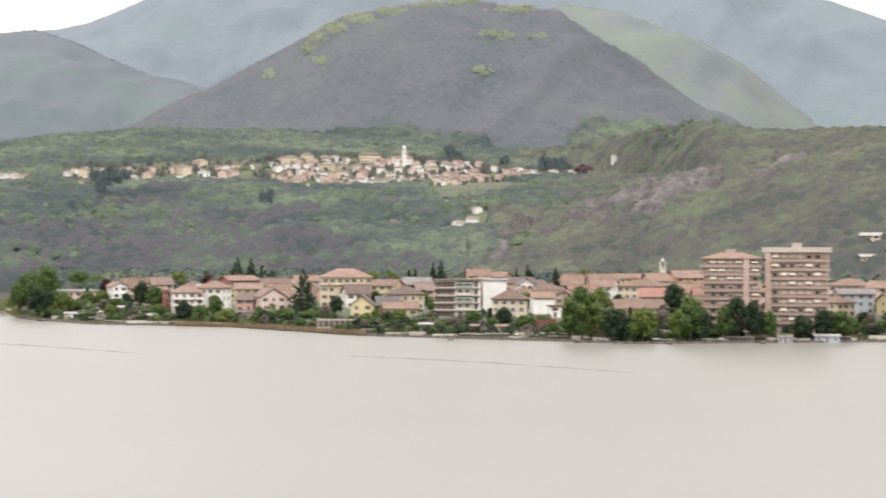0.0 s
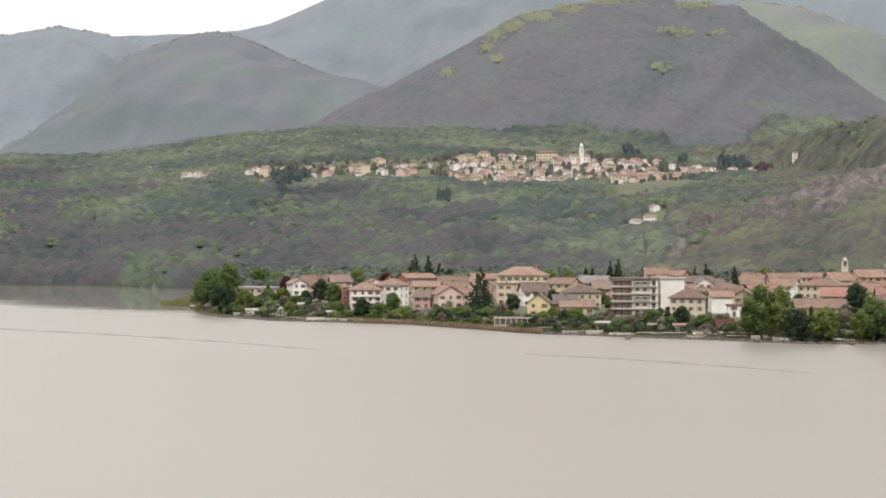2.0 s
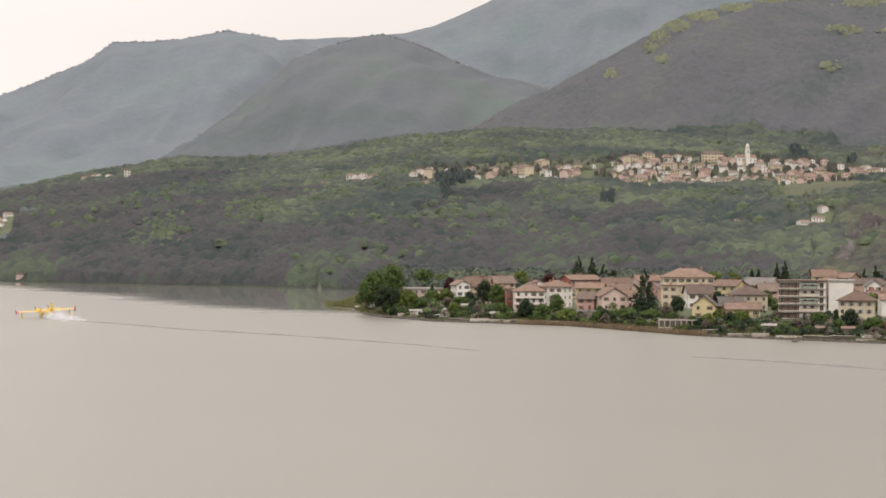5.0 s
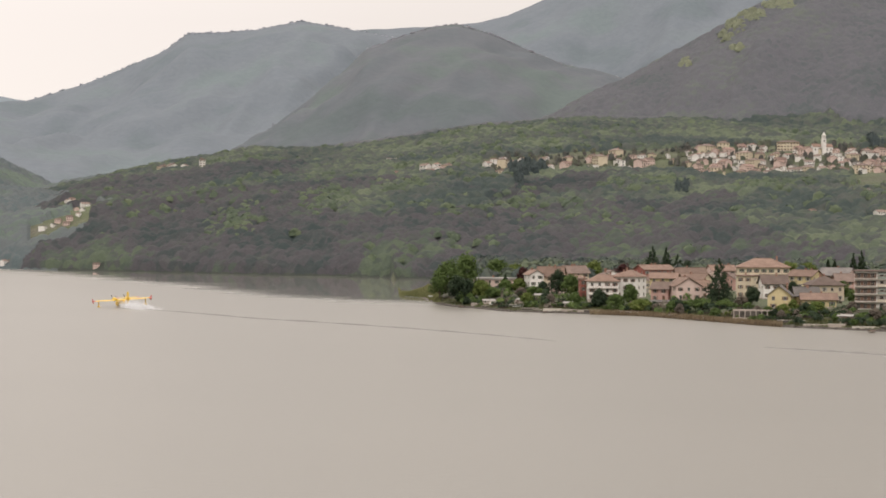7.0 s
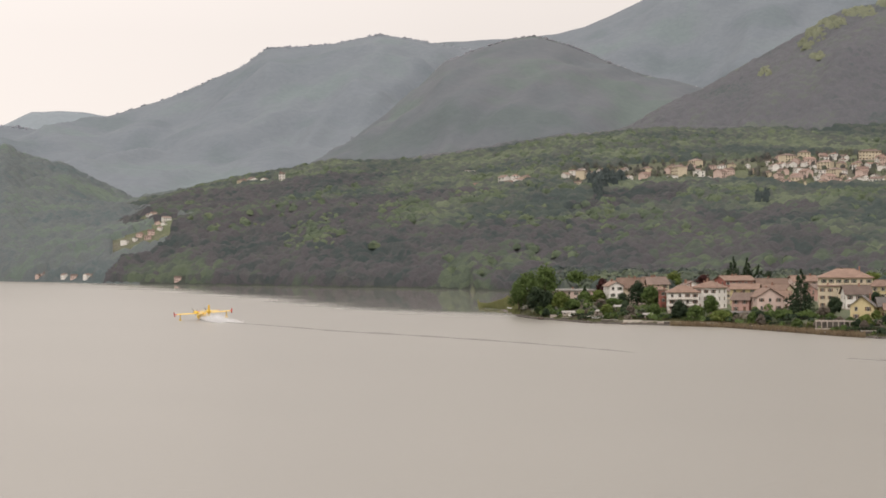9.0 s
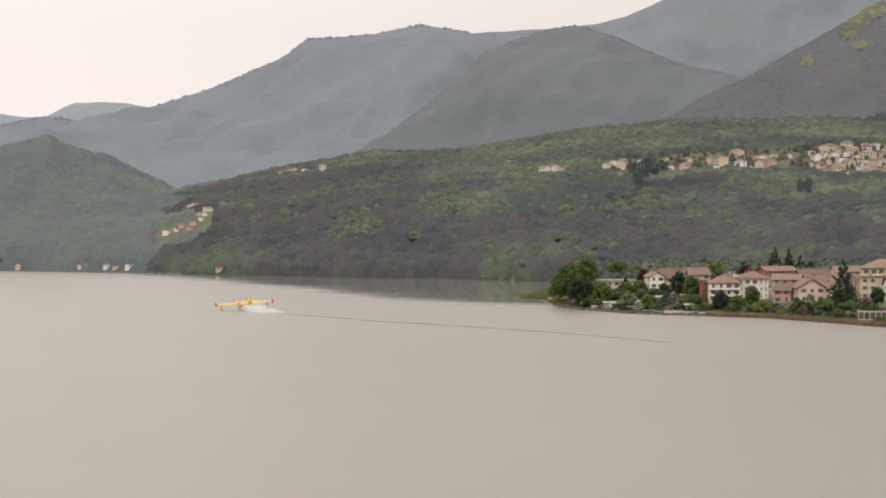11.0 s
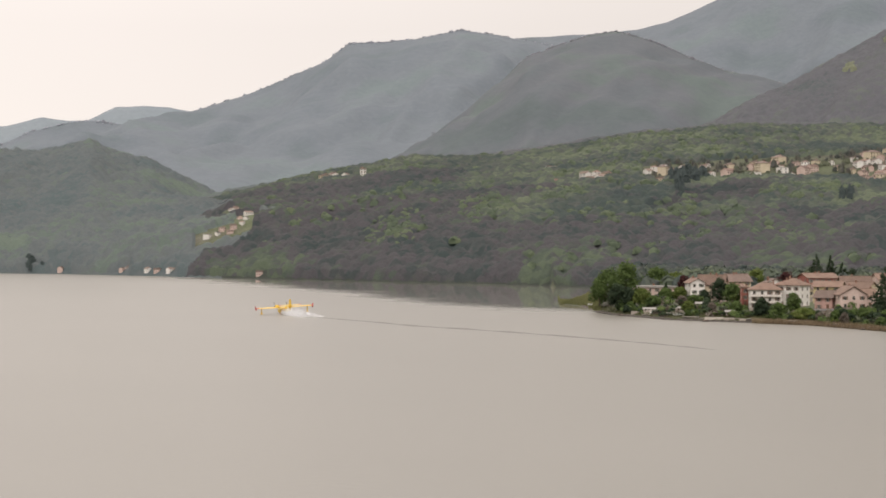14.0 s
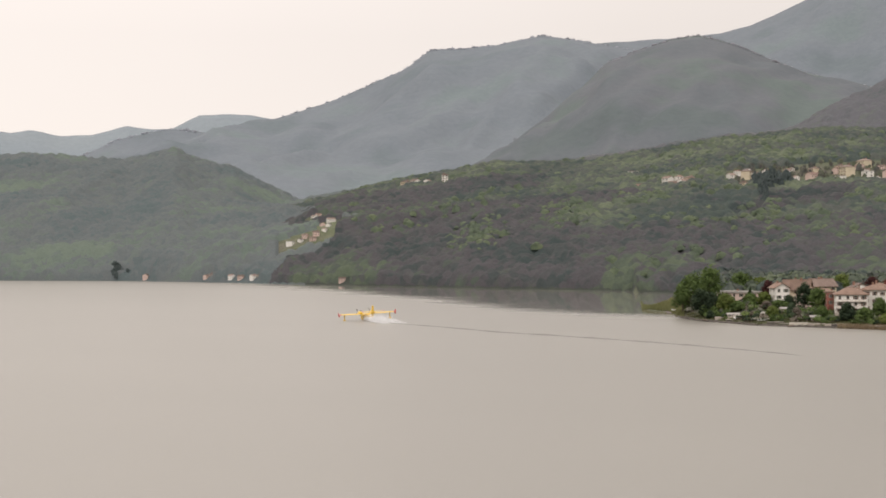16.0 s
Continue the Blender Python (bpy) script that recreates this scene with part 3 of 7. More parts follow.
def sheet_normal(az, r):
    """Which way the ground faces, evened out over a few trees."""
    d, da = 14.0, np.degrees(14.0 / r)
    along = (sheet_height(az, r + d) - sheet_height(az, r - d)) / (2 * d)
    across = (sheet_height(az + da, r) - sheet_height(az - da, r)) / (2 * d)
    sa, ca = np.sin(np.radians(az)), np.cos(np.radians(az))
    n = np.stack([along * sa + across * ca, -along * ca + across * sa, np.ones_like(az)], -1)
    return n / np.linalg.norm(n, axis=1, keepdims=True)


def plant(name, label, mat, seed, bearings, reach, cell, size, count, keep=None, tall=1.15, tuft=0.5, sides=5, even=0.35, capped=True, lift=0.0):
    """A wood on the ground between two bearings and from one range to another (functions of the bearing)."""
    rng = np.random.default_rng(seed)
    b0, b1 = bearings
    n = int(abs(radians(b1 - b0)) * 0.5 * (reach[3] ** 2 - reach[2] ** 2) / cell)
    az = rng.uniform(b0, b1, n)
    r = np.sqrt(rng.uniform(reach[2] ** 2, reach[3] ** 2, n))
    ok = (r > reach[0](az)) & (r < reach[1](az))
    az, r = az[ok], r[ok]
    if keep is not None:
        ok = keep(az, r, rng)
        az, r = az[ok], r[ok]
    z = sheet_height(az, r)
    base = np.stack([-r * np.sin(np.radians(az)), r * np.cos(np.radians(az)), z], -1)
    rad = size * (0.6 + 0.75 * rng.random(len(az)) ** 1.7)
    h = rad * 2 * tall * rng.uniform(0.85, 1.15, len(az))
    base[:, 2] += lift - (rad * 0.12 if even < 0.55 else h * (0.30 if capped else 0.22))   # in a closed wood the crowns run into one another
    me = crown_mesh(name, base, rad, h, count, rng, tuft, sides, even, sheet_normal(az, r), capped)
    me.materials.append(mat)
    return tagged(new(name, me), label, "wood", kind="stuff")
LONE_HOUSES = ((24.36, 1760), (27.6, 1901), (27.9, 1914), (28.7, 1948), (27.2, 1884), (30.6, 2029), (-0.5, 1494), (-0.95, 1500), (-1.1, 1528), (1.6, 1545),
               (-0.1, 1620), (-5.0, 2260), (-5.5, 2240), (15.0, 2256), (22.45, 2395), (21.05, 2330))


def at_elevation(az, el):
    """Range at which the ground is seen at this elevation, in degrees."""
    r = np.arange(float(SHORE(az)) + 10, 2700, 4.0)
    e = np.degrees(np.arctan2(sheet_height(np.full_like(r, az), r) - EYE_Z, r))
    return float(r[np.argmax(e > el)])


LONE_HOUSES = tuple((b, at_elevation(b, 2.68 if b < -5.2 else 2.5)) if b < -4 else (b, q) for b, q in LONE_HOUSES)

# terraced hamlet between the cape and the slope
HAMLET = [(b, at_elevation(b, e)) for b, e in ((25.25, 1.05), (25.12, 1.1), (26.02, 0.18), (25.86, 0.24), (25.7, 0.26), (25.55, 0.38), (25.38, 0.42), (25.2, 0.5),
                                                (25.05, 0.56), (24.92, 0.62), (24.8, 0.78), (25.0, 0.8), (24.72, 0.92), (25.3, 0.32))]


def is_open(az, r):
    """The village, the vineyard below it and the small hamlets have no wood."""
    village = (az > -4.6) & (az < 12.1) & (r > np.interp(az, (-4.6, -1.5, -1.0, 4.6, 5.4, 11.2, 11.5, 12.1), (2025, 2020, 1905, 1895, 2005, 2020, 1965, 2030))) & (r < 2255 - 9 * np.abs(az - 2))
    x, y = -r * np.sin(np.radians(az)), r * np.cos(np.radians(az))
    ragged = fbm(x, y, 60, 3, 66)
    vineyard = (np.abs(az + 0.85 + 3 * ragged) < 1.5) & (r > 1740 + 190 * ragged) & (r < 2022)
    hamlet = np.zeros(len(az), bool)
    for b, q in HAMLET:
        hamlet |= (np.abs(az - b) * 0.0175 * q < 13) & (r > q - 32) & (r < q + 12)
    small = ((az > 13.0) & (az < 14.1) & (r > 2010) & (r < 2100)) | ((az > 21.4) & (az < 22.6) & (r > 2335) & (r < 2425))
    single = np.zeros(len(az), bool)
    for b, q in LONE_HOUSES:
        single |= (np.abs(az - b) * 0.0175 * q < (7 if b > 24 else 11)) & (r > q - (12 if b > 24 or b < -4 else 40)) & (r < q + 5)
    return village | vineyard | hamlet | small | single


def beyond(name, extra):
    return lambda az: RISES[name][2](az) + extra


def on_cape(az, r):
    x, y = -r * np.sin(np.radians(az)), r * np.cos(np.radians(az))
    return az > 26.0 - (r - 1850) / 700 + 9.0 * fbm(x, y, 150, 5, 77)


# bearing, range, width, depth up the slope, how far the rock stands proud
OUTCROPS = (
    (-1.75, 1298, 18, 40, 7), (-2.10, 1375, 18, 50, 9), (-2.55, 1430, 18, 60, 10), (-2.95, 1455, 16, 44, 8), (-3.45, 1320, 16, 34, 7), (-4.30, 1364, 24, 50, 7),
    (-5.00, 1350, 26, 44, 7), (-4.70, 1430, 22, 36, 6), (-5.50, 1404, 44, 66, 8), (-6.30, 1424, 54, 80, 9), (-7.10, 1400, 56, 110, 9), (-7.90, 1440, 50, 90, 8),
    (-8.30, 1375, 34, 60, 7), (-8.90, 1458, 36, 50, 6), (-10.20, 1390, 30, 44, 6), (-11.10, 1430, 34, 50, 6), (-12.50, 1416, 32, 46, 6), (-6.60, 1340, 30, 50, 7))


def on_top(*names):
    """Keeps the trees where the named rises make the ground."""
    def keep(az, r, rng):
        z = ground_height(az, r)
        best = np.full(len(az), -1e9)
        for q in names:
            best = np.maximum(best, np.where((r > RISES[q][0](az)) & (r < RISES[q][2](az) + 70), rise_height(q, az, r), -1e9))
        return best > z - 2.0
    return keep


def to(v):
    return lambda az: np.full_like(az, float(v))


def near_spots(spots):
    def keep(az, r, rng):
        ok = np.zeros(len(az), bool)
        for b, q, half, deep in spots:
            ok |= ((az - b) / half) ** 2 + ((r - q) / deep) ** 2 < rng.uniform(0.0, 1.0, len(az)) ** 1.5
        return ok
    return keep


# clumps already in leaf on the bare hill: bearing, elevation, half width, half height, in degrees
CLUMPS = ((4.3, 6.35, 0.22, 0.22), (4.0, 6.7, 0.3, 0.2), (3.4, 7.05, 0.45, 0.16), (2.6, 7.35, 0.5, 0.14), (1.7, 7.6, 0.5, 0.1), (0.5, 7.8, 0.5, 0.08), (-0.6, 7.9, 0.6, 0.08),
          (-1.7, 6.85, 0.55, 0.13), (-2.2, 7.65, 0.8, 0.1), (-1.35, 5.75, 0.28, 0.16), (-1.4, 4.5, 0.2, 0.14), (-3.0, 6.8, 0.3, 0.07), (5.6, 5.6, 0.25, 0.15), (3.9, 6.0, 0.2, 0.12))


def ridge_keep(az, r, rng):
    el = np.degrees(np.arctan2(sheet_height(az, r) + 5 - EYE_Z, r))
    ok = np.zeros(len(az), bool)
    for b, e, wb, we in CLUMPS:
        ok |= ((az - b) / wb) ** 2 + ((el - e) / we) ** 2 < rng.uniform(0.1, 1.3, len(az))
    return ok & on_top("dome")(az, r, rng)


def brown_part(az, r):
    x, y = -r * np.sin(np.radians(az)), r * np.cos(np.radians(az))
    return (r + 900 * fbm(x, y, 240, 3, 31) < 1900 + 30 * (az - 12)) & (az + 16 * fbm(x, y, 200, 3, 32) > 6)


def waterline(az):
    return np.where(az > 14.95, SHORE(az), FOOT(az))


def brow(*names):
    """Keeps the trees along the crest of the named rises, where they stand out against what lies behind."""
    def keep(az, r, rng):
        near = np.zeros(len(az), bool)
        for q in names:
            near |= np.abs(r - RISES[q][2](az)) < rng.uniform(2, 26, len(az))
        return near & on_top(*names)(az, r, rng)
    return keep


plant("village_trees", "garden trees between the village houses", LUSH_WOOD, 26, (-4.6, 11.8),
      (to(1900), to(2270), 1900, 2270), 210, 2.9, 14, lambda az, r, rng: is_open(az, r) & ((r > 2030) | (rng.random(len(az)) < 0.35)), 1.2, 0.42)
FIELD = at_elevation(-0.4, 1.72)
plant("field_trees", "thin row of young trees in the meadow", LEAFY_WOOD, 27, (-1.6, 0.9),
      (to(FIELD - 8), to(FIELD + 8), FIELD - 8, FIELD + 8), 70, 1.2, 12, None, 2.6, 0.45, 5, 0.5)
plant("town_edge_wood", "green trees behind the town", GREEN_WOOD, 19, (-16, 13.2),
      (to(985), lambda az: FOOT(az) + 20, 985, 1460), 70, 3.8, 22, None, 1.1, 0.45)
plant("ridge_wood", "yellow-green spring trees along the hill's brow, paled with painted haze", SPRING_WOOD, 20, (-6, 7),
      (to(2700), beyond("dome", 20), 2700, 3280), 42, 5.2, 8, ridge_keep, 0.85, 0.42, 6, 0.8, lift=5.0)
plant("slope_conifers", "dark conifers in the mixed wood", CONIFERS, 22, (-8, 33),
      (to(1500), to(2500), 1500, 2500), 30, 3.0, 16,
      near_spots(((10.75, 1985, 0.55, 70), (10.3, 2020, 0.4, 40), (10.9, 1860, 0.18, 60), (-0.35, 2250, 0.35, 40), (-2.0, 2230, 0.2, 30), (-3.6, 2180, 0.6, 50), (5.6, 1760, 0.3, 30))), 2.2, 0.5, lift=3.0)
plant("shore_conifers", "dark clump of conifers on the far shore", CONIFERS, 33, (30.5, 32.5),
      (to(2030), to(2130), 2030, 2130), 30, 4.0, 16, near_spots(((31.5, 2072, 0.42, 20),)), 1.4, 0.5)
plant("slope_spring_trees", "bright green trees in the mixed wood", LEAFY_WOOD, 23, (-8, 33),
      (to(1300), to(2700), 1300, 2700), 40, 4.2, 12,
      near_spots(((10.6, 1780, 0.5, 70), (14.5, 1900, 1.2, 60), (7.0, 1820, 1.6, 60), (17.0, 1850, 1.0, 120), (3.0, 1750, 1.4, 80), (20.0, 1800, 1.0, 120), (-6.9, 1270, 0.8, 40), (-2.5, 1300, 0.9, 30))), 0.75, 0.36, 7, 0.9, lift=4.2)
def in_wood(az, r, rng):
    x, y = -r * np.sin(np.radians(az)), r * np.cos(np.radians(az))
    return (r > np.where(az > 13.0, waterline(az) + 6, FOOT(az) + 10)) & ~is_open(az, r) & (fbm(x, y, 130, 3, 35) > -0.02) & (az < 24.3) & ((r > 1500) | (az > 0))


plant("leafing_trees", "single trees already in leaf in the half bare wood", LEAFY_WOOD, 41, (-16, 27), (to(1010), to(2560), 1010, 2560), 480, 5.0, 14, in_wood, 0.75, 0.36, 7, 0.9, lift=4.2)
plant("plum_trees", "dark plum-coloured trees by the village", PLUM_WOOD, 24, (-8, 0), (to(1900), to(2300), 1900, 2300), 30, 3.4, 14,
      near_spots(((-4.45, 2150, 0.4, 40),)), 1.5, 0.5)
plant("knoll_wood", "leafless wood on the steep hill, greyed with painted haze", KNOLL_WOOD, 16, (2, 24),
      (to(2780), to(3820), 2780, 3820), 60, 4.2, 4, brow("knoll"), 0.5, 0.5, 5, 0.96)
plant("flank_wood", "green wood on the mountain flank, paled with painted haze", FLANK_WOOD, 17, (-16, 3),
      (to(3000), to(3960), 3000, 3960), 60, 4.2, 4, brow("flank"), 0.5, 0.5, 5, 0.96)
plant("far_wood", "mountain wood with distance haze painted into its colour", FAR_WOOD, 14, (8.5, 37),
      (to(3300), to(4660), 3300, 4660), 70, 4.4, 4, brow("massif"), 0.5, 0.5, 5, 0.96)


# ---- the closed woods: a canopy of crowns that run into one another ----
WOODS = (("lower_wood", "spring-green and still bare mixed wood on the slope", GREEN_WOOD), ("half_bare_wood", "brown-grey half bare wood on the lake slope", BROWN_WOOD),
         ("cape_wood", "grey-green wood on the far cape, haze painted into its tones", CAPE_WOOD), ("crag_wood", "lush green spring wood among rocks", LUSH_WOOD),
         ("dome_wood", "grey-brown bare wood on the hill, some haze in its colour", BARE_WOOD))


def wood_kind(a, r):
    """Which wood grows here: an index into WOODS, or -1."""
    x, y = -r * np.sin(np.radians(a)), r * np.cos(np.radians(a))
    kind = np.where(brown_part(a, r), 1, 0)
    wave = fbm(x, y, 150, 4, 88)
    kind = np.where(((a < -0.2 + 9 * wave) & (r < 1600 + 500 * wave)) | ((a < -3.0 + 6 * wave) & (r < 2520)), 3, kind)
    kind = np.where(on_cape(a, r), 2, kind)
    bare = np.zeros(len(a), bool)
    for b, q, wd, dp, _ in OUTCROPS:
        bare |= (np.radians(a - b) * q / (wd * 0.5)) ** 2 + ((r - q) / (dp * 0.5)) ** 2 < 0.8 + 0.8 * fbm(x, y, 14, 2, 19)
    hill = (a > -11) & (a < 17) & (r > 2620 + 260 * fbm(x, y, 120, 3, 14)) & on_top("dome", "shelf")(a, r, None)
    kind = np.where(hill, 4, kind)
    land = (a > -17) & (a < 37.5) & (r > np.where(a > 13.0, waterline(a) + 1.5, FOOT(a) + 4)) & ~is_open(a, r) & ~bare & ((r < 2790) | hill)
    return np.where(land, kind, -1)


def crowns(x, y, cell, tall):
    """Height of a closed canopy of round crowns, one to a cell."""
    i0, j0 = np.floor(x / cell).astype(np.int64), np.floor(y / cell).astype(np.int64)

    def h(i, j, k):
        v = (i * 374761393 + j * 668265263 + k * 974634721) & 0xFFFFFFFF
        v = ((v ^ (v >> 13)) * 1274126177) & 0xFFFFFFFF
        return ((v ^ (v >> 16)) & 0xFFFF) / 65535.0
    top = np.zeros_like(x)
    for di in (-1, 0, 1):
        for dj in (-1, 0, 1):
            i, j = i0 + di, j0 + dj
            cx, cy = (i + h(i, j, 1)) * cell, (j + h(i, j, 2)) * cell
            size = 0.55 + 0.45 * h(i, j, 3) ** 1.5
            d2 = ((x - cx) ** 2 + (y - cy) ** 2) / (cell * 1.05 * size) ** 2
            top = np.maximum(top, tall * size * (1 - d2))
    return top


def canopy(az, r, cell, tall, floor, give):
    """Builds the woods' surface on a grid of bearings and ranges, one object to a wood."""
    A, R = np.meshgrid(az, r, indexing="ij")
    na, nr = A.shape
    a1, r1 = A.ravel(), R.ravel()
    X, Y = -r1 * np.sin(np.radians(a1)), r1 * np.cos(np.radians(a1))
    kind = give(a1, r1)
    low = sheet_height(a1, r1)
    up = floor + crowns(X, Y, cell, tall) + 1.6 * fbm(X, Y, 5.0, 2, 51)
    Z = np.where(kind >= 0, low + up, low - 1.0)
    P = np.stack([X, Y, Z], -1).reshape(na, nr, 3)
    n = np.cross(np.gradient(P, axis=1), np.gradient(P, axis=0)).reshape(-1, 3)
    n /= np.linalg.norm(n, axis=1, keepdims=True) + 1e-9
    n *= np.sign(n[:, 2:3])
    n = 0.72 * n + 0.28 * sheet_normal(a1, r1)      # leaves let the light through and even it out
    n /= np.linalg.norm(n, axis=1, keepdims=True)
    i, j = np.meshgrid(np.arange(na - 1), np.arange(nr - 1), indexing="ij")
    q = np.stack([i * nr + j, i * nr + j + 1, (i + 1) * nr + j + 1, (i + 1) * nr + j], -1).reshape(-1, 4)
    face = kind[q].max(1)
    for k, (name, label, mat) in enumerate(WOODS):
        f = q[face == k]
        if not len(f):
            continue
        used, back = np.unique(f, return_inverse=True)
        me = raw_mesh(name, P.reshape(-1, 3)[used], back.reshape(-1, 4), True, n[used])
        me.materials.append(mat)
        tagged(new(name, me), label, "wood", kind="stuff")


def crag_part(a, r):
    return (a < -0.8) & (r < 1560)


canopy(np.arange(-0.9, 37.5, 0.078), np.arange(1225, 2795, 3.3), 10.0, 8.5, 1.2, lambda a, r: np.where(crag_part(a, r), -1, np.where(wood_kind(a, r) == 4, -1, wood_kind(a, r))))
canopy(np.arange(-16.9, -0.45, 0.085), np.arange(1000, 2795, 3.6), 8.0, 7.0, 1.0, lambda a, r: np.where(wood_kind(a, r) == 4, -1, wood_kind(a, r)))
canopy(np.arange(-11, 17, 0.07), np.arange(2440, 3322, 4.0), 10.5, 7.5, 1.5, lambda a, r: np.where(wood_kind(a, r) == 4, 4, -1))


def clothe():
    """The ground under the woods takes the woods' own undergrowth and twigs."""
    slot = {}
    for k, q in enumerate((GREEN_WOOD, BROWN_WOOD, CAPE_WOOD, LUSH_WOOD, BARE_WOOD, SHORE_SCRUB)):
        slot[k] = len(ground_me.materials)
        ground_me.materials.append(q)
    kind = wood_kind(_pa, _pr)
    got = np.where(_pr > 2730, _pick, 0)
    for k in range(5):
        got = np.where(kind == k, slot[k], got)
    shore = (_pa > 13.0) & (_pa < 38) & (_pr > waterline(_pa) - 45) & (_pr < waterline(_pa) + 14)
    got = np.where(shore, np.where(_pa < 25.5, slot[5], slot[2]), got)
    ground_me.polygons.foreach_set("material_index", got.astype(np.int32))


clothe()


# ---- rock faces of the crag ----
def rock_material():
    m, n, l, p = nodes_of("crag_rock")
    co = n.new("ShaderNodeTexCoord").outputs["Object"]
    mp = n.new("ShaderNodeMapping")
    mp.inputs["Rotation"].default_value, mp.inputs["Scale"].default_value = (0.3, 0.5, 0.2), (1.0, 1.0, 0.45)
    l.new(co, mp.inputs["Vector"])
    a = noise_node(n, l, mp.outputs[0], 0.06, 6.0, 0.65)
    b = noise_node(n, l, mp.outputs[0], 0.5, 5.0, 0.65)
    r = ramp_node(n, [(0.3, (0.070, 0.064, 0.064)), (0.5, (0.116, 0.104, 0.100)), (0.70, (0.200, 0.184, 0.172))])
    l.new(a.outputs["Fac"], r.inputs["Fac"])
    rb = ramp_node(n, [(0.3, (0.6, 0.6, 0.6)), (0.7, (1.1, 1.1, 1.1))])
    l.new(b.outputs["Fac"], rb.inputs["Fac"])
    l.new(mix_node(n, l, r.outputs["Color"], rb.outputs["Color"], 1.0, "MULTIPLY"), p.inputs["Base Color"])
    p.inputs["Roughness"].default_value = 0.95
    bp = n.new("ShaderNodeBump")
    bp.inputs["Strength"].default_value, bp.inputs["Distance"].default_value = 0.8, 1.2
    l.new(b.outputs["Fac"], bp.inputs["Height"])
    l.new(bp.outputs[0], p.inputs["Normal"])
    return m


ROCK = rock_material()


def outcrop(bearing, reach, wide, deep, out, seed):
    """A jagged rock face standing out of the slope: wide across, deep up the slope, out metres proud."""
    nx, ny = 22, 22
    u, v = np.meshgrid(np.linspace(-1, 1, nx), np.linspace(-1, 1, ny), indexing="ij")
    x, y = u * wide / 2 + v * wide * 0.15, v * deep / 2
    a = np.radians(bearing)
    c = spot(bearing, reach)
    X, Y = c.x + x * np.cos(a) - y * np.sin(a), c.y + x * np.sin(a) + y * np.cos(a)
    az, r = np.degrees(np.arctan2(-X, Y)), np.hypot(X, Y)
    edge = np.clip(1.25 - np.maximum(np.abs(u), np.abs(v)) ** 2 * 1.4 + 1.2 * fbm(X, Y, wide * 0.3, 3, seed), -0.3, 1)
    step = np.floor((v + 1) * 2.5 + 2 * fbm(X, Y, wide * 0.4, 2, seed + 5)) / 2.5
    Z = sheet_height(az, r) + edge * (out * 0.55 + out * 0.5 * (step - (v + 1)) + out * 1.5 * fbm(X, Y, 9, 3, seed + 9)) - 0.8
    co = np.stack([X, Y, Z], -1).reshape(-1, 3)
    i, j = np.meshgrid(np.arange(nx - 1), np.arange(ny - 1), indexing="ij")
    q = np.stack([i * ny + j, (i + 1) * ny + j, (i + 1) * ny + j + 1, i * ny + j + 1], -1).reshape(-1, 4)
    me = raw_mesh("rock_face", co, q, False)
    me.materials.append(ROCK)
    return tagged(new("rock_face", me), "weathered grey-brown rock face between trees", "rock", "rock faces of the crag")


for k, (b, q, wd, dp, o) in enumerate(OUTCROPS):
    outcrop(b, q, wd * 1.1, dp, o * (2.0 if b > -5.2 else 1.5), 300 + 7 * k)


# ---- building kit ----
WALLS = {
    "white": surface("white_render", (0.66, 0.64, 0.60), (0.80, 0.78, 0.74), 0.25, 3.0, 0.85),
    "cream": surface("cream_render", (0.52, 0.45, 0.33), (0.64, 0.56, 0.42), 0.25, 3.0, 0.85, per_object=0.06),
    "beige": surface("beige_render", (0.42, 0.35, 0.26), (0.52, 0.44, 0.33), 0.25, 3.0, 0.85, per_object=0.06),
    "yellow": surface("yellow_render", (0.50, 0.415, 0.225), (0.60, 0.51, 0.30), 0.25, 3.0, 0.85, per_object=0.07),
    "orange": surface("orange_render", (0.45, 0.29, 0.17), (0.54, 0.365, 0.225), 0.25, 3.0, 0.85, per_object=0.06),
    "pink": surface("pink_render", (0.52, 0.39, 0.34), (0.63, 0.50, 0.445), 0.25, 3.0, 0.85, per_object=0.07),
    "rose": surface("rose_render", (0.42, 0.26, 0.225), (0.51, 0.335, 0.29), 0.25, 3.0, 0.85, per_object=0.06),
    "red": surface("red_render", (0.26, 0.085, 0.065), (0.34, 0.12, 0.095), 0.25, 3.0, 0.85),
    "grey": surface("blue_grey_render", (0.30, 0.33, 0.37), (0.38, 0.41, 0.45), 0.25, 3.0, 0.85),
    "flesh": surface("salmon_brick", (0.39, 0.285, 0.235), (0.47, 0.355, 0.30), 0.25, 4.0, 0.85),
}


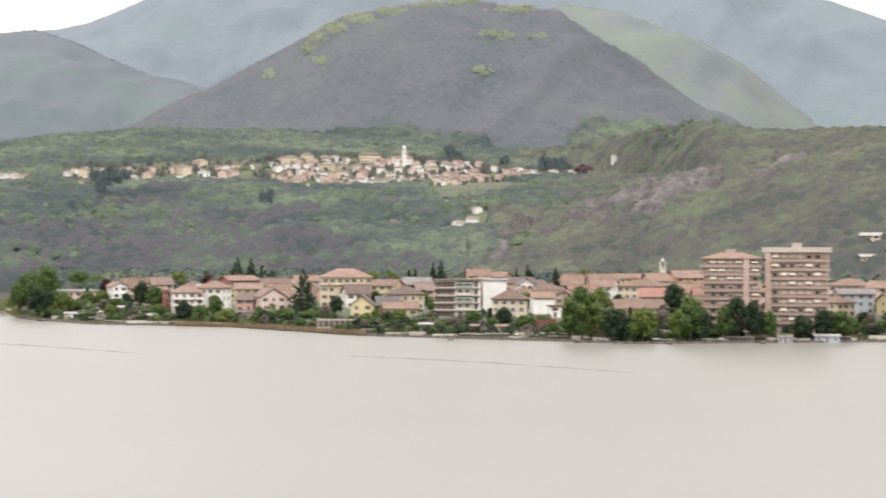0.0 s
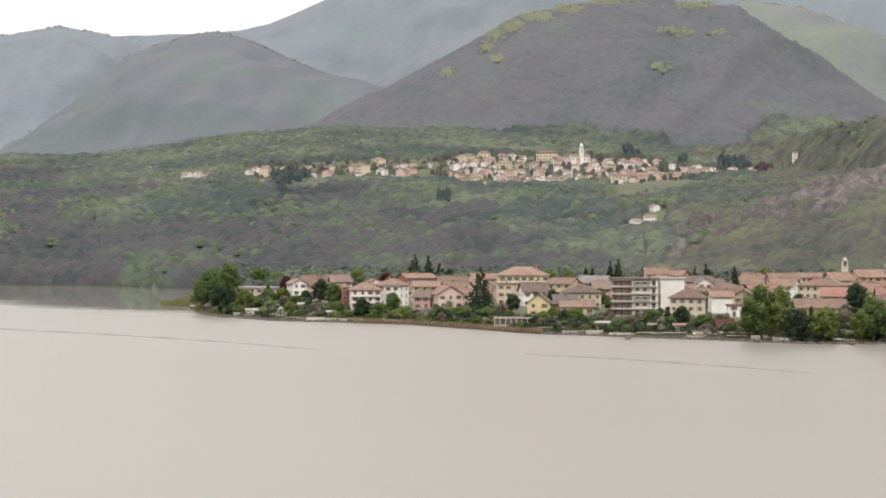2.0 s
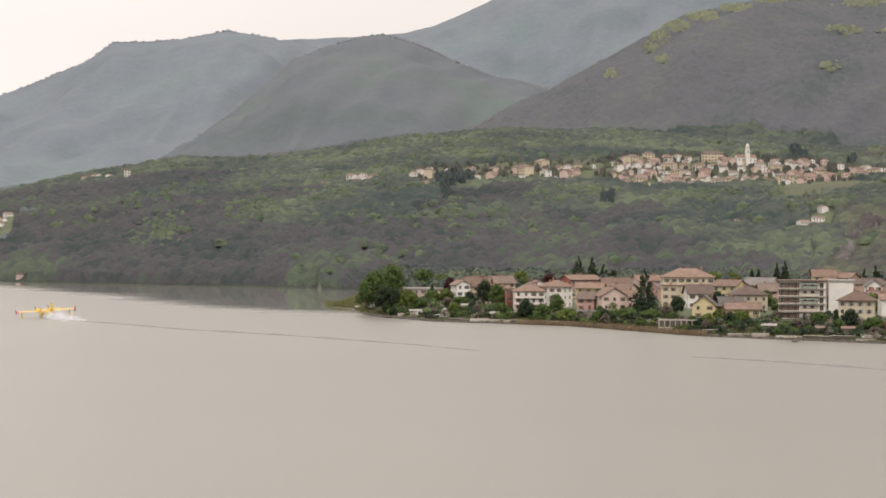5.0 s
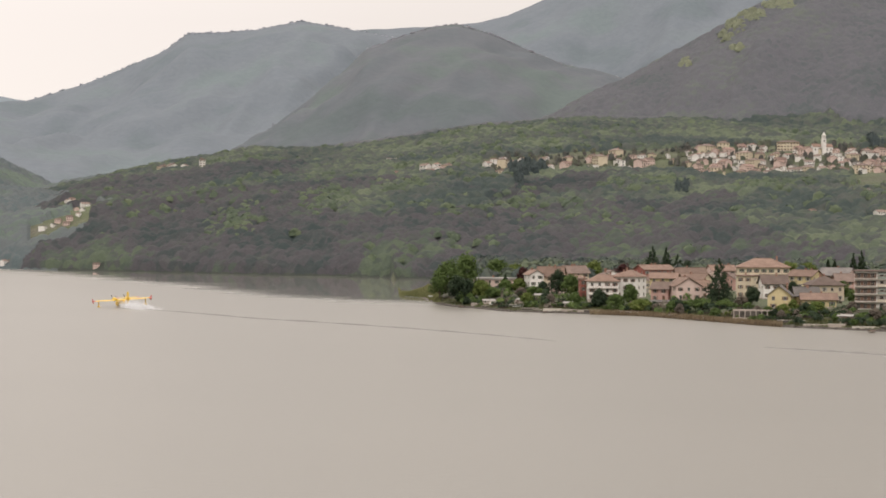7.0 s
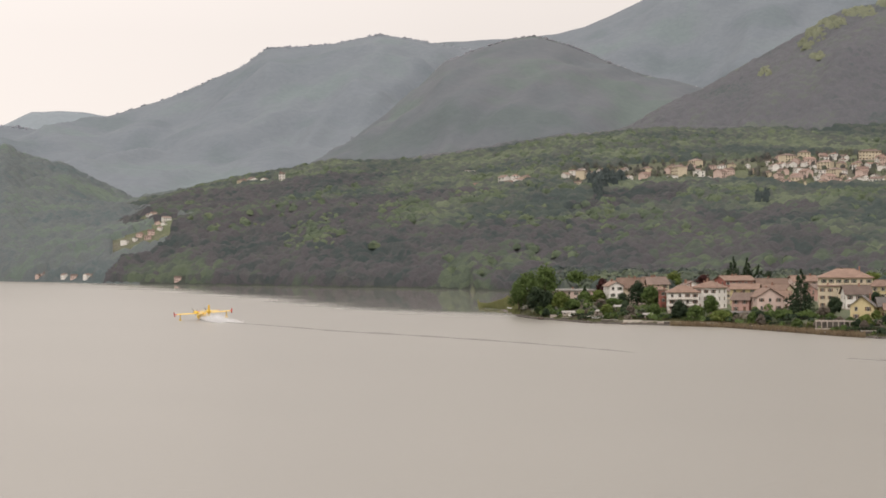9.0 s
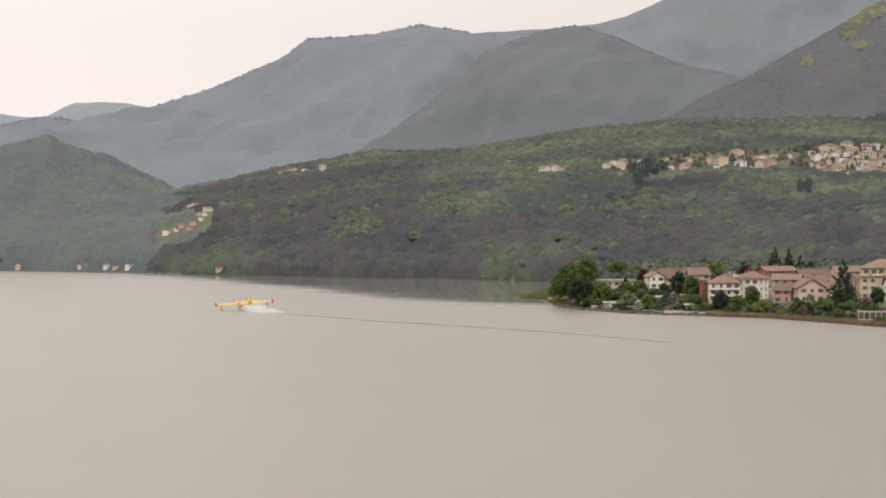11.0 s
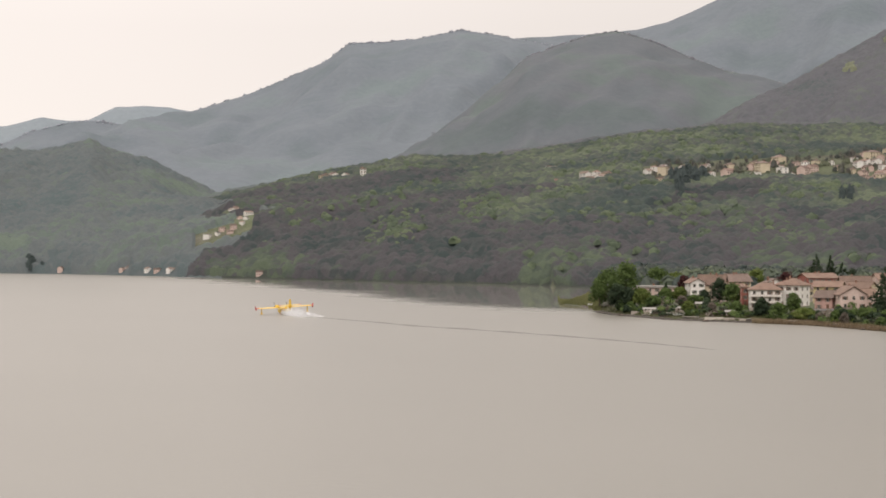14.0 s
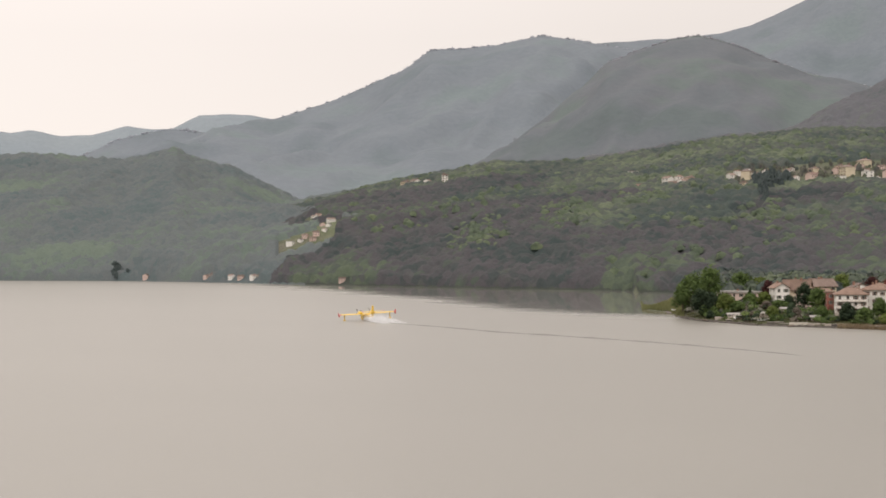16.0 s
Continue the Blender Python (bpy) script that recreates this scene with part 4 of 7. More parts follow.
def tile_roof(name, dark, light):
    """Rows of clay tiles running down the slope, faded in patches."""
    m, n, l, p = nodes_of(name)
    co = n.new("ShaderNodeTexCoord").outputs["Object"]
    a = noise_node(n, l, co, 0.35, 5.0, 0.6)
    b = noise_node(n, l, co, 4.0, 3.0)
    r = ramp_node(n, [(0.3, dark), (0.7, light)])
    l.new(a.outputs["Fac"], r.inputs["Fac"])
    rb = ramp_node(n, [(0.3, (0.72, 0.72, 0.72)), (0.7, (1.1, 1.08, 1.05))])
    l.new(b.outputs["Fac"], rb.inputs["Fac"])
    col = mix_node(n, l, r.outputs["Color"], rb.outputs["Color"], 1.0, "MULTIPLY")
    info = n.new("ShaderNodeObjectInfo")
    hs = n.new("ShaderNodeHueSaturation")
    mp = n.new("ShaderNodeMapRange")
    mp.inputs["To Min"].default_value, mp.inputs["To Max"].default_value = 0.68, 1.22
    l.new(info.outputs["Random"], mp.inputs["Value"])
    l.new(mp.outputs[0], hs.inputs["Value"])
    l.new(col, hs.inputs["Color"])
    l.new(hs.outputs["Color"], p.inputs["Base Color"])
    p.inputs["Roughness"].default_value = 0.9
    w = n.new("ShaderNodeTexWave")
    w.inputs["Scale"].default_value = 1.2
    l.new(co, w.inputs["Vector"])
    bp = n.new("ShaderNodeBump")
    bp.inputs["Strength"].default_value, bp.inputs["Distance"].default_value = 0.5, 0.08
    l.new(w.outputs["Fac"], bp.inputs["Height"])
    l.new(bp.outputs[0], p.inputs["Normal"])
    return m


ROOFS = {
    "terracotta": tile_roof("terracotta_tiles", (0.158, 0.104, 0.080), (0.240, 0.166, 0.130)),
    "redtile": tile_roof("red_tiles", (0.200, 0.104, 0.082), (0.262, 0.146, 0.116)),
    "brown": tile_roof("brown_tiles", (0.140, 0.102, 0.086), (0.205, 0.155, 0.132)),
    "slate": tile_roof("grey_slates", (0.13, 0.12, 0.115), (0.20, 0.185, 0.175)),
    "white": surface("pale_roof_sheet", (0.27, 0.255, 0.235), (0.37, 0.355, 0.33), 0.2, 2.0, 0.7),
}
TRIM = surface("pale_stone_trim", (0.52, 0.48, 0.42), (0.62, 0.58, 0.51), 0.6, 5.0, 0.85)
CONCRETE = surface("balcony_concrete", (0.38, 0.33, 0.285), (0.49, 0.43, 0.375), 0.3, 4.0, 0.85)
PARAPET = surface("dull_salmon_parapet", (0.27, 0.195, 0.155), (0.34, 0.25, 0.205), 0.4, 4.0, 0.8)
SHUTTERS = {
    "brown": surface("brown_shutter_paint", (0.12, 0.06, 0.035), (0.17, 0.09, 0.055), 1.0, 8.0, 0.6),
    "green": surface("green_shutter_paint", (0.04, 0.075, 0.045), (0.06, 0.10, 0.06), 1.0, 8.0, 0.6),
    "grey": surface("grey_shutter_paint", (0.27, 0.26, 0.24), (0.34, 0.33, 0.30), 1.0, 8.0, 0.6),
}
BRICK = surface("chimney_brick", (0.24, 0.13, 0.095), (0.32, 0.19, 0.14), 1.0, 7.0, 0.9)
AWNING = surface("pale_awning_cloth", (0.52, 0.47, 0.38), (0.60, 0.55, 0.46), 0.6, 5.0, 0.85)
GREENAWN = surface("grey_green_awning_cloth", (0.22, 0.25, 0.22), (0.28, 0.31, 0.27), 0.6, 5.0, 0.85)
STONE = surface("shore_stone", (0.060, 0.053, 0.046), (0.135, 0.120, 0.104), 0.5, 2.5, 0.92, bump=0.6, bump_m=0.15)
WOOD = surface("weathered_wood", (0.13, 0.095, 0.07), (0.20, 0.15, 0.115), 0.8, 9.0, 0.85)
BARK = surface("bark", (0.085, 0.068, 0.052), (0.14, 0.115, 0.09), 1.0, 6.0, 0.95, bump=0.6, bump_m=0.05)
METAL = surface("grey_metal", (0.30, 0.30, 0.30), (0.38, 0.38, 0.38), 1.0, 9.0, 0.45, metal=0.8)
BOATWHITE = surface("white_gelcoat", (0.66, 0.66, 0.65), (0.76, 0.76, 0.75), 0.8, 6.0, 0.35)
RUST = surface("rust_red_paint", (0.105, 0.036, 0.028), (0.155, 0.058, 0.046), 0.5, 5.0, 0.75)


def glass_material():
    m, n, l, p = nodes_of("window_glass")
    co = n.new("ShaderNodeTexCoord").outputs["Object"]
    a = noise_node(n, l, co, 0.8, 2.0)
    r = ramp_node(n, [(0.35, (0.022, 0.022, 0.024)), (0.65, (0.060, 0.056, 0.050))])
    l.new(a.outputs["Fac"], r.inputs["Fac"])
    l.new(r.outputs["Color"], p.inputs["Base Color"])
    p.inputs["Roughness"].default_value = 0.12
    return m


GLASS = glass_material()


class Form:
    """Boxes and facets gathered into one mesh."""

    def __init__(self):
        self.v, self.f = [], []

    def box(self, x0, x1, y0, y1, z0, z1):
        i = len(self.v)
        self.v += [(x0, y0, z0), (x1, y0, z0), (x1, y1, z0), (x0, y1, z0), (x0, y0, z1), (x1, y0, z1), (x1, y1, z1), (x0, y1, z1)]
        self.f += [[i + k for k in q] for q in ((3, 2, 1, 0), (4, 5, 6, 7), (0, 1, 5, 4), (1, 2, 6, 5), (2, 3, 7, 6), (3, 0, 4, 7))]
        return self

    def solid(self, pts, faces):
        i = len(self.v)
        self.v += [tuple(p) for p in pts]
        self.f += [[i + k for k in q] for q in faces]
        return self

    def tube(self, a, b, r0, r1, sides=8):
        a, b = Vector(a), Vector(b)
        d = (b - a).normalized()
        s = d.orthogonal().normalized()
        t = d.cross(s)
        i = len(self.v)
        for c, r in ((a, r0), (b, r1)):
            self.v += [tuple(c + (s * math.cos(k * math.tau / sides) + t * math.sin(k * math.tau / sides)) * r) for k in range(sides)]
        self.f += [[i + k, i + (k + 1) % sides, i + sides + (k + 1) % sides, i + sides + k] for k in range(sides)]
        self.f += [[i + k for k in reversed(range(sides))], [i + sides + k for k in range(sides)]]
        return self

    def rings(self, rings, smooth=True):
        """Closes a row of rings, each with as many points, to a skin."""
        i, k = len(self.v), len(rings[0])
        for r in rings:
            self.v += [tuple(p) for p in r]
        for a in range(len(rings) - 1):
            self.f += [[i + a * k + j, i + a * k + (j + 1) % k, i + (a + 1) * k + (j + 1) % k, i + (a + 1) * k + j] for j in range(k)]
        self.f += [[i + j for j in reversed(range(k))], [i + (len(rings) - 1) * k + j for j in range(k)]]
        return self

    def mesh(self, name, mat, smooth=False):
        me = bpy.data.meshes.new(name)
        me.from_pydata(self.v, [], self.f)
        me.materials.append(mat)
        if smooth:
            me.polygons.foreach_set("use_smooth", [True] * len(me.polygons))
        me.update()
        return me


def part(name, form, mat, parent, label="", at=None, smooth=False):
    me = form if isinstance(form, bpy.types.Mesh) else form.mesh(name, mat, smooth)
    ob = new(name, me)
    ob.parent = parent
    if at is not None:
        ob.matrix_basis = at
    return tagged(ob, label)


def thing(name, m, label, category, group=""):
    ob = new(name)
    ob.matrix_basis = m
    ob.empty_display_size = 0.5
    return tagged(ob, label, category, group)


def stand(bearing, reach, turn=0.0, sink=0.4):
    """A pose on the ground, its y axis pointing away from the lake's far side."""
    z = float(sheet_height(np.array([float(bearing)]), np.array([float(reach)]))[0])
    return Matrix.Translation(spot(bearing, reach, z - sink)) @ pose(0, 0, 0, 0, 0, bearing + turn)


CACHE = {}


def window_meshes(w, h, shutter):
    key = (w, h, shutter)
    if key not in CACHE:
        fr = Form().box(-w / 2 - 0.09, -w / 2, -0.08, 0.1, -0.12, h + 0.09).box(w / 2, w / 2 + 0.09, -0.08, 0.1, -0.12, h + 0.09)
        fr.box(-w / 2, w / 2, -0.08, 0.1, h, h + 0.09).box(-w / 2, w / 2, -0.13, 0.1, -0.12, 0.0).box(-0.035, 0.035, -0.04, 0.1, 0.0, h)
        pane = Form().box(-w / 2, w / 2, -0.01, 0.09, 0.0, h)
        sh = Form().solid([(0, -0.015, 0), (w / 2, -0.015, 0), (w / 2, -0.015, h), (0, -0.015, h), (0.03, -0.07, 0.03), (w / 2 - 0.03, -0.07, 0.03), (w / 2 - 0.03, -0.07, h - 0.03), (0.03, -0.07, h - 0.03)],
                          [(3, 2, 1, 0), (4, 5, 6, 7), (0, 1, 5, 4), (1, 2, 6, 5), (2, 3, 7, 6), (3, 0, 4, 7)])
        CACHE[key] = (fr.mesh("window", TRIM), pane.mesh("pane", GLASS), sh.mesh("shutter", SHUTTERS[shutter]) if shutter else None)
    return CACHE[key]


def window(parent, at, w=1.1, h=1.5, shutter=None):
    fr, pane, sh = window_meshes(w, h, shutter)
    ob = part("window", fr, None, parent, at=at)
    part("pane", pane, None, ob)
    if sh:
        part("shutter", sh, None, ob, at=pose(w / 2 + 0.1, 0, 0))
        part("shutter", sh, None, ob, at=pose(-w - 0.1, 0, 0))
    return ob


def roof_form(kind, w, d, h, rise, over=0.85, thick=0.24):
    f = Form()
    a, b = w / 2 + over, d / 2 + over
    if kind == "flat":
        f.box(-a + 0.3, a - 0.3, -b + 0.3, b - 0.3, h, h + max(rise, 0.35))
    elif kind == "hip":
        k = max(0.0, (a - b)) if a >= b else 0.0
        q = 0.0 if a >= b else b - a
        lo = [(-a, -b), (a, -b), (a, b), (-a, b)]
        pts = [(x, y, h - 0.05) for x, y in lo] + [(x, y, h + thick) for x, y in lo] + [(-k, -q, h + rise), (k, q, h + rise)]
        f.solid(pts, [(3, 2, 1, 0), (0, 1, 5, 4), (1, 2, 6, 5), (2, 3, 7, 6), (3, 0, 4, 7), (4, 5, 9, 8), (5, 6, 9), (6, 7, 8, 9), (7, 4, 8)])
        f.box(-k - 0.12, k + 0.12, -q - 0.12, q + 0.12, h + rise - 0.1, h + rise + 0.12)
    else:
        if kind == "front":
            a, b = b, a
        drop = rise * over / (b - over)
        pts = []
        for x in (-a, a):
            pts += [(x, -b, h - drop), (x, 0, h + rise), (x, b, h - drop), (x, -b, h - drop + thick), (x, 0, h + rise + thick), (x, b, h - drop + thick)]
        fs = [(0, 1, 7, 6), (1, 2, 8, 7), (3, 9, 10, 4), (4, 10, 11, 5), (0, 6, 9, 3), (2, 5, 11, 8), (0, 3, 4, 1), (1, 4, 5, 2), (6, 7, 10, 9), (7, 8, 11, 10)]
        if kind == "front":
            pts = [(-y, x, z) for x, y, z in pts]
        f.solid(pts, fs)
        if kind == "front":
            f.box(-0.12, 0.12, -a, a, h + rise + thick - 0.06, h + rise + thick + 0.1)
        else:
            f.box(-a, a, -0.12, 0.12, h + rise + thick - 0.06, h + rise + thick + 0.1)
    return f


def wall_form(kind, w, d, h, rise):
    f = Form().box(-w / 2, w / 2, -d / 2, d / 2, -3.0, h)
    if kind == "front":
        f.solid([(-w / 2, -d / 2, h), (w / 2, -d / 2, h), (0, -d / 2, h + rise), (-w / 2, d / 2, h), (w / 2, d / 2, h), (0, d / 2, h + rise)],
                [(0, 1, 2), (5, 4, 3), (0, 2, 5, 3), (1, 4, 5, 2)])
    elif kind == "side":
        f.solid([(-w / 2, -d / 2, h), (-w / 2, d / 2, h), (-w / 2, 0, h + rise), (w / 2, -d / 2, h), (w / 2, d / 2, h), (w / 2, 0, h + rise)],
                [(2, 1, 0), (3, 4, 5), (0, 3, 5, 2), (1, 2, 5, 4)])
    return f


house_rng = random.Random(5)


def house(bearing, reach, turn, w, d, h, rise, kind, wall, roof, floors, label, windows=True, balconies=(), chimneys=None, name="house"):
    if 790 < reach < 1000:   # the back streets wind
        turn *= 2.3
    ob = thing(name, stand(bearing, reach, turn, 0.3), label, "house", "houses of the lakeside town")
    body = part("wall", wall_form(kind, w, d, h, rise), WALLS[wall], ob)
    part("plinth", Form().box(-w / 2 - 0.06, w / 2 + 0.06, -d / 2 - 0.06, d / 2 + 0.06, -3.0, 0.7), CONCRETE, ob)
    top = part("roof", roof_form(kind, w, d, h, rise), ROOFS[roof], ob)
    floors = max(1, round(h / 3.1)) if h < 16 else max(1, round(h / 2.9))
    storey = h / floors
    sh = house_rng.choice(["brown", "brown", "green", "grey"])
    if windows:
        for fl in range(floors):
            z = fl * storey + storey * 0.30
            nb = max(1, int(w // 3.3))
            wh = min(1.55, storey * 0.52)
            for k in range(nb):
                x = (k + 0.5) * w / nb - w / 2
                if fl == 0 and k == nb // 2:
                    door = part("door", Form().box(x - 0.5, x + 0.5, -d / 2 - 0.06, -d / 2 + 0.02, 0.72, 2.7).box(x - 0.62, x - 0.5, -d / 2 - 0.1, -d / 2, 0.72, 2.8).box(x + 0.5, x + 0.62, -d / 2 - 0.1, -d / 2, 0.72, 2.8), SHUTTERS[sh], ob)
                    continue
                window(ob, pose(x, -d / 2 - 0.005, z), 1.1, wh, sh if house_rng.random() < 0.8 else None)
            ns = max(1, int(d // 4.5))
            for k in range(ns):
                y = (k + 0.5) * d / ns - d / 2
                if turn < 0:
                    window(ob, pose(w / 2 + 0.005, y, z, 0, 0, 90), 1.0, wh)
                else:
                    window(ob, pose(-w / 2 - 0.005, y, z, 0, 0, -90), 1.0, wh)
    for fl, x0, x1 in balconies:
        balcony(ob, x0, x1, -d / 2, fl * storey)
    for k in range(house_rng.choice([1, 1, 2]) if chimneys is None else chimneys):
        cx, cy = house_rng.uniform(-0.3, 0.3) * w, house_rng.uniform(-0.1, 0.25) * d
        part("chimney", Form().box(cx - 0.35, cx + 0.35, cy - 0.35, cy + 0.35, h + rise * 0.3, h + rise + 0.9)
             .box(cx - 0.45, cx + 0.45, cy - 0.45, cy + 0.45, h + rise + 0.9, h + rise + 1.05), BRICK, top)
    return ob


def balcony(parent, x0, x1, y, z, out=1.3, railing=None, rail_h=1.0, solid=False):
    b = part("balcony", Form().box(x0, x1, y - out, y, z - 0.18, z), CONCRETE, parent)
    if solid:
        part("parapet", Form().box(x0, x1, y - out, y - out + 0.12, z, z + rail_h).box(x0, x0 + 0.12, y - out + 0.12, y, z, z + rail_h).box(x1 - 0.12, x1, y - out + 0.12, y, z, z + rail_h),
             railing or PARAPET, b)
        part("handrail", Form().box(x0 - 0.03, x1 + 0.03, y - out - 0.05, y - out + 0.15, z + rail_h, z + rail_h + 0.16), SHUTTERS["brown"], b, "dark brown handrail")
    else:
        f = Form().box(x0, x1, y - out, y - out + 0.06, z + rail_h - 0.06, z + rail_h)
        n = max(2, int((x1 - x0) / 0.7))
        for k in range(n + 1):
            x = x0 + 0.03 + (x1 - x0 - 0.06) * k / n
            f.box(x - 0.02, x + 0.02, y - out + 0.01, y - out + 0.05, z, z + rail_h - 0.06)
        part("railing", f, railing or SHUTTERS["brown"], b)
    return b


# ---- large buildings of the town ----
def tower_block(bearing, reach, turn, w, d, h, floors, hipped, label, wall="flesh"):
    ob = thing("apartment_tower", stand(bearing, reach, turn, 0.3), label, "building", "tower blocks by the shore")
    part("wall", Form().box(-w / 2, w / 2, -d / 2, d / 2, -3, h), WALLS[wall], ob)
    storey = h / floors
    if hipped:
        part("roof", roof_form("hip", w, d, h, 2.6, 1.5), ROOFS["terracotta"], ob)
    else:
        part("roof", Form().box(-w / 2 - 1.3, w / 2 + 1.3, -d / 2 - 1.6, d / 2 + 0.6, h, h + 1.9), CONCRETE, ob, "pale concrete parapet roof")
    pier_x = [w / 2 - 5.2, w / 2 - 3.0] if hipped else [-w / 2 - 0.2, -w / 2 + 2.0]
    part("pier", Form().box(pier_x[0], pier_x[1], -d / 2 - 1.35, -d / 2, -1, h + (0 if hipped else 0.0)), WALLS[wall], ob, "salmon stair pier")
    bays = ([(-w / 2 - 1.2, pier_x[0])] + [(pier_x[1], w / 2 + 1.2)]) if hipped else [(pier_x[1], w / 2 + 1.2)]
    rng = random.Random(int(w * 10))
    for fl in range(1, floors + 1):
        z = fl * storey
        for x0, x1 in bays:
            if fl < floors:
                balcony(ob, x0, x1, -d / 2, z, 1.15, PARAPET, 0.95, solid=True)
        if fl < floors:
            balcony_side = part("balcony", Form().box(-w / 2 - 1.3, -w / 2, -d / 2 + 0.6, d / 2 - 0.6, z - 0.18, z), CONCRETE, ob)
            part("parapet", Form().box(-w / 2 - 1.3, -w / 2 - 1.18, -d / 2 + 0.6, d / 2 - 0.6, z, z + 0.85), PARAPET, balcony_side)
    for fl in range(floors):
        z = fl * storey
        for x0, x1 in bays:
            n = max(1, int((x1 - x0) / 3.1))
            for k in range(n):
                x = x0 + (k + 0.5) * (x1 - x0) / n
                if abs(x) > w / 2 - 0.7:
                    continue
                if rng.random() < 0.30:
                    part("awning", Form().solid([(x - 1.2, -d / 2 - 0.05, z + storey - 0.35), (x + 1.2, -d / 2 - 0.05, z + storey - 0.35), (x + 1.2, -d / 2 - 1.1, z + 1.5), (x - 1.2, -d / 2 - 1.1, z + 1.5),
                                                 (x - 1.2, -d / 2 - 0.05, z + storey - 0.39), (x + 1.2, -d / 2 - 0.05, z + storey - 0.39), (x + 1.2, -d / 2 - 1.1, z + 1.46), (x - 1.2, -d / 2 - 1.1, z + 1.46)],
                                                [(0, 1, 2, 3), (7, 6, 5, 4), (0, 4, 5, 1), (1, 5, 6, 2), (2, 6, 7, 3), (3, 7, 4, 0)]), AWNING, ob, "pale cloth awning")
                win = window(ob, pose(x, -d / 2 - 0.005, z + 0.25), 1.7, 2.0, None)
                if rng.random() < 0.55:
                    drop = rng.uniform(0.5, 1.7)
                    part("roller_blind", Form().box(-0.83, 0.83, -0.045, -0.015, 1.98 - drop, 1.98), AWNING, win, "pale roller blind")
        for k in range(3):
            window(ob, pose(-w / 2 - 0.005, (k - 1) * d / 3.2, z + 0.4, 0, 0, -90), 1.4, 1.8)
            window(ob, pose(w / 2 + 0.005, (k - 1) * d / 3.2, z + 0.7, 0, 0, 90), 1.2, 1.5)
    part("lift_house", Form().box(-2, 1.5, -1.5, 2, h + (1.0 if hipped else 1.9), h + 3.4).box(-2.2, 1.7, -1.7, 2.2, h + 3.4, h + 3.6), CONCRETE, ob)
    return ob


tower_block(-9.22, 680, -3, 20.0, 14, 27.2, 9, True, "nine-storey salmon apartment tower with balconies and hipped roof")
tower_block(-11.28, 684, -3, 22.5, 15, 30.0, 9, False, "salmon concrete apartment tower with brown balcony parapets")


def flats():
    w, d, h, floors = 18.6, 12.0, 15.2, 5
    ob = thing("apartment_block", stand(-0.49, 736, -4, 0.3), "beige five-storey flats with balconies and open stair", "building")
    part("wall", Form().box(-w / 2, w / 2, -d / 2, d / 2, -3, h), WALLS["white"], ob)
    part("roof", Form().box(-w / 2 - 1.0, w / 2 + 0.4, -d / 2 - 1.6, d / 2 + 0.5, h, h + 0.45), ROOFS["brown"], ob)
    st = h / floors
    for fl in range(1, floors):
        balcony(ob, -w / 2 - 0.8, w / 2 - 9.6, -d / 2, fl * st, 1.5, SHUTTERS["brown"], 1.0)
        balcony(ob, w / 2 - 3.0, w / 2 + 0.3, -d / 2, fl * st, 1.5, SHUTTERS["brown"], 1.0)
        balcony(ob, w / 2 - 9.6, w / 2 - 3.0, -d / 2, fl * st, 1.5, AWNING if fl % 2 else GREENAWN, 1.1, solid=True)
    for fl in range(floors):
        for x in (-7.8, -5.2, -2.4, 1.2, 4.2, 7.8):
            window(ob, pose(x, -d / 2 - 0.005, fl * st + 0.3), 1.3, 2.0, "brown" if x < 0 else None)
    for k, fl in enumerate((2, 4)):
        z = fl * st + st - 0.3
        part("awning", Form().solid([(-0.2, -6.05, z), (6.2, -6.05, z), (6.2, -7.5, z - 1.0), (-0.2, -7.5, z - 1.0), (-0.2, -6.05, z - 0.05), (6.2, -6.05, z - 0.05), (6.2, -7.5, z - 1.05), (-0.2, -7.5, z - 1.05)],
                                    [(0, 1, 2, 3), (7, 6, 5, 4), (0, 4, 5, 1), (1, 5, 6, 2), (2, 6, 7, 3), (3, 7, 4, 0)]), GREENAWN, ob, "grey-green cloth awning")
    return ob


flats()
house(-1.68, 742, -2, 9.6, 14, 14.9, 0.6, "flat", "white", "white", 5, "plain white blank-walled end block of flats", windows=False, chimneys=0)
house(3.13, 858, 2, 24.0, 16, 13.2, 4.3, "hip", "cream", "terracotta", 4, "large cream hotel-like building with a hipped roof", balconies=((3, -11, 11),))
house(8.19, 836, 2, 14.2, 11, 8.9, 3.3, "hip", "white", "terracotta", 3, "white villa with long balconies and a hipped roof", balconies=((1, -7, 6.5), (2, -7, 6.5)))

# ---- houses of the town ----
house(11.67, 936, -9, 19.4, 13.0, 5.6, 0.9, "flat", "pink", "white", 1, "low pink shed with a long white roof")
house(10.40, 891, 6, 6.9, 13.0, 9.7, 2.1, "front", "white", "terracotta", 2, "white gabled house with a terracotta roof")
house(9.84, 897, -4, 12.8, 11.0, 8.6, 4.5, "side", "cream", "terracotta", 2, "cream house with a broad terracotta roof")
house(9.11, 910, 11, 11.9, 10.3, 9.8, 3.3, "side", "cream", "brown", 2, "cream house with a weathered brown roof")
house(8.84, 846, 3, 2.8, 8.0, 8.9, 0.8, "flat", "red", "terracotta", 2, "red-painted narrow annexe beside a white villa")
house(7.30, 840, -12, 11.4, 9.8, 10.0, 3.3, "hip", "white", "terracotta", 3, "white rendered villa wing with a hipped roof")
house(5.59, 812, 8, 11.7, 13.0, 6.9, 3.5, "front", "pink", "terracotta", 2, "pale pink gabled house near the shore")
house(6.28, 816, -9, 8.2, 8.0, 6.0, 2.7, "side", "rose", "brown", 2, "rose-pink house with a brown roof")
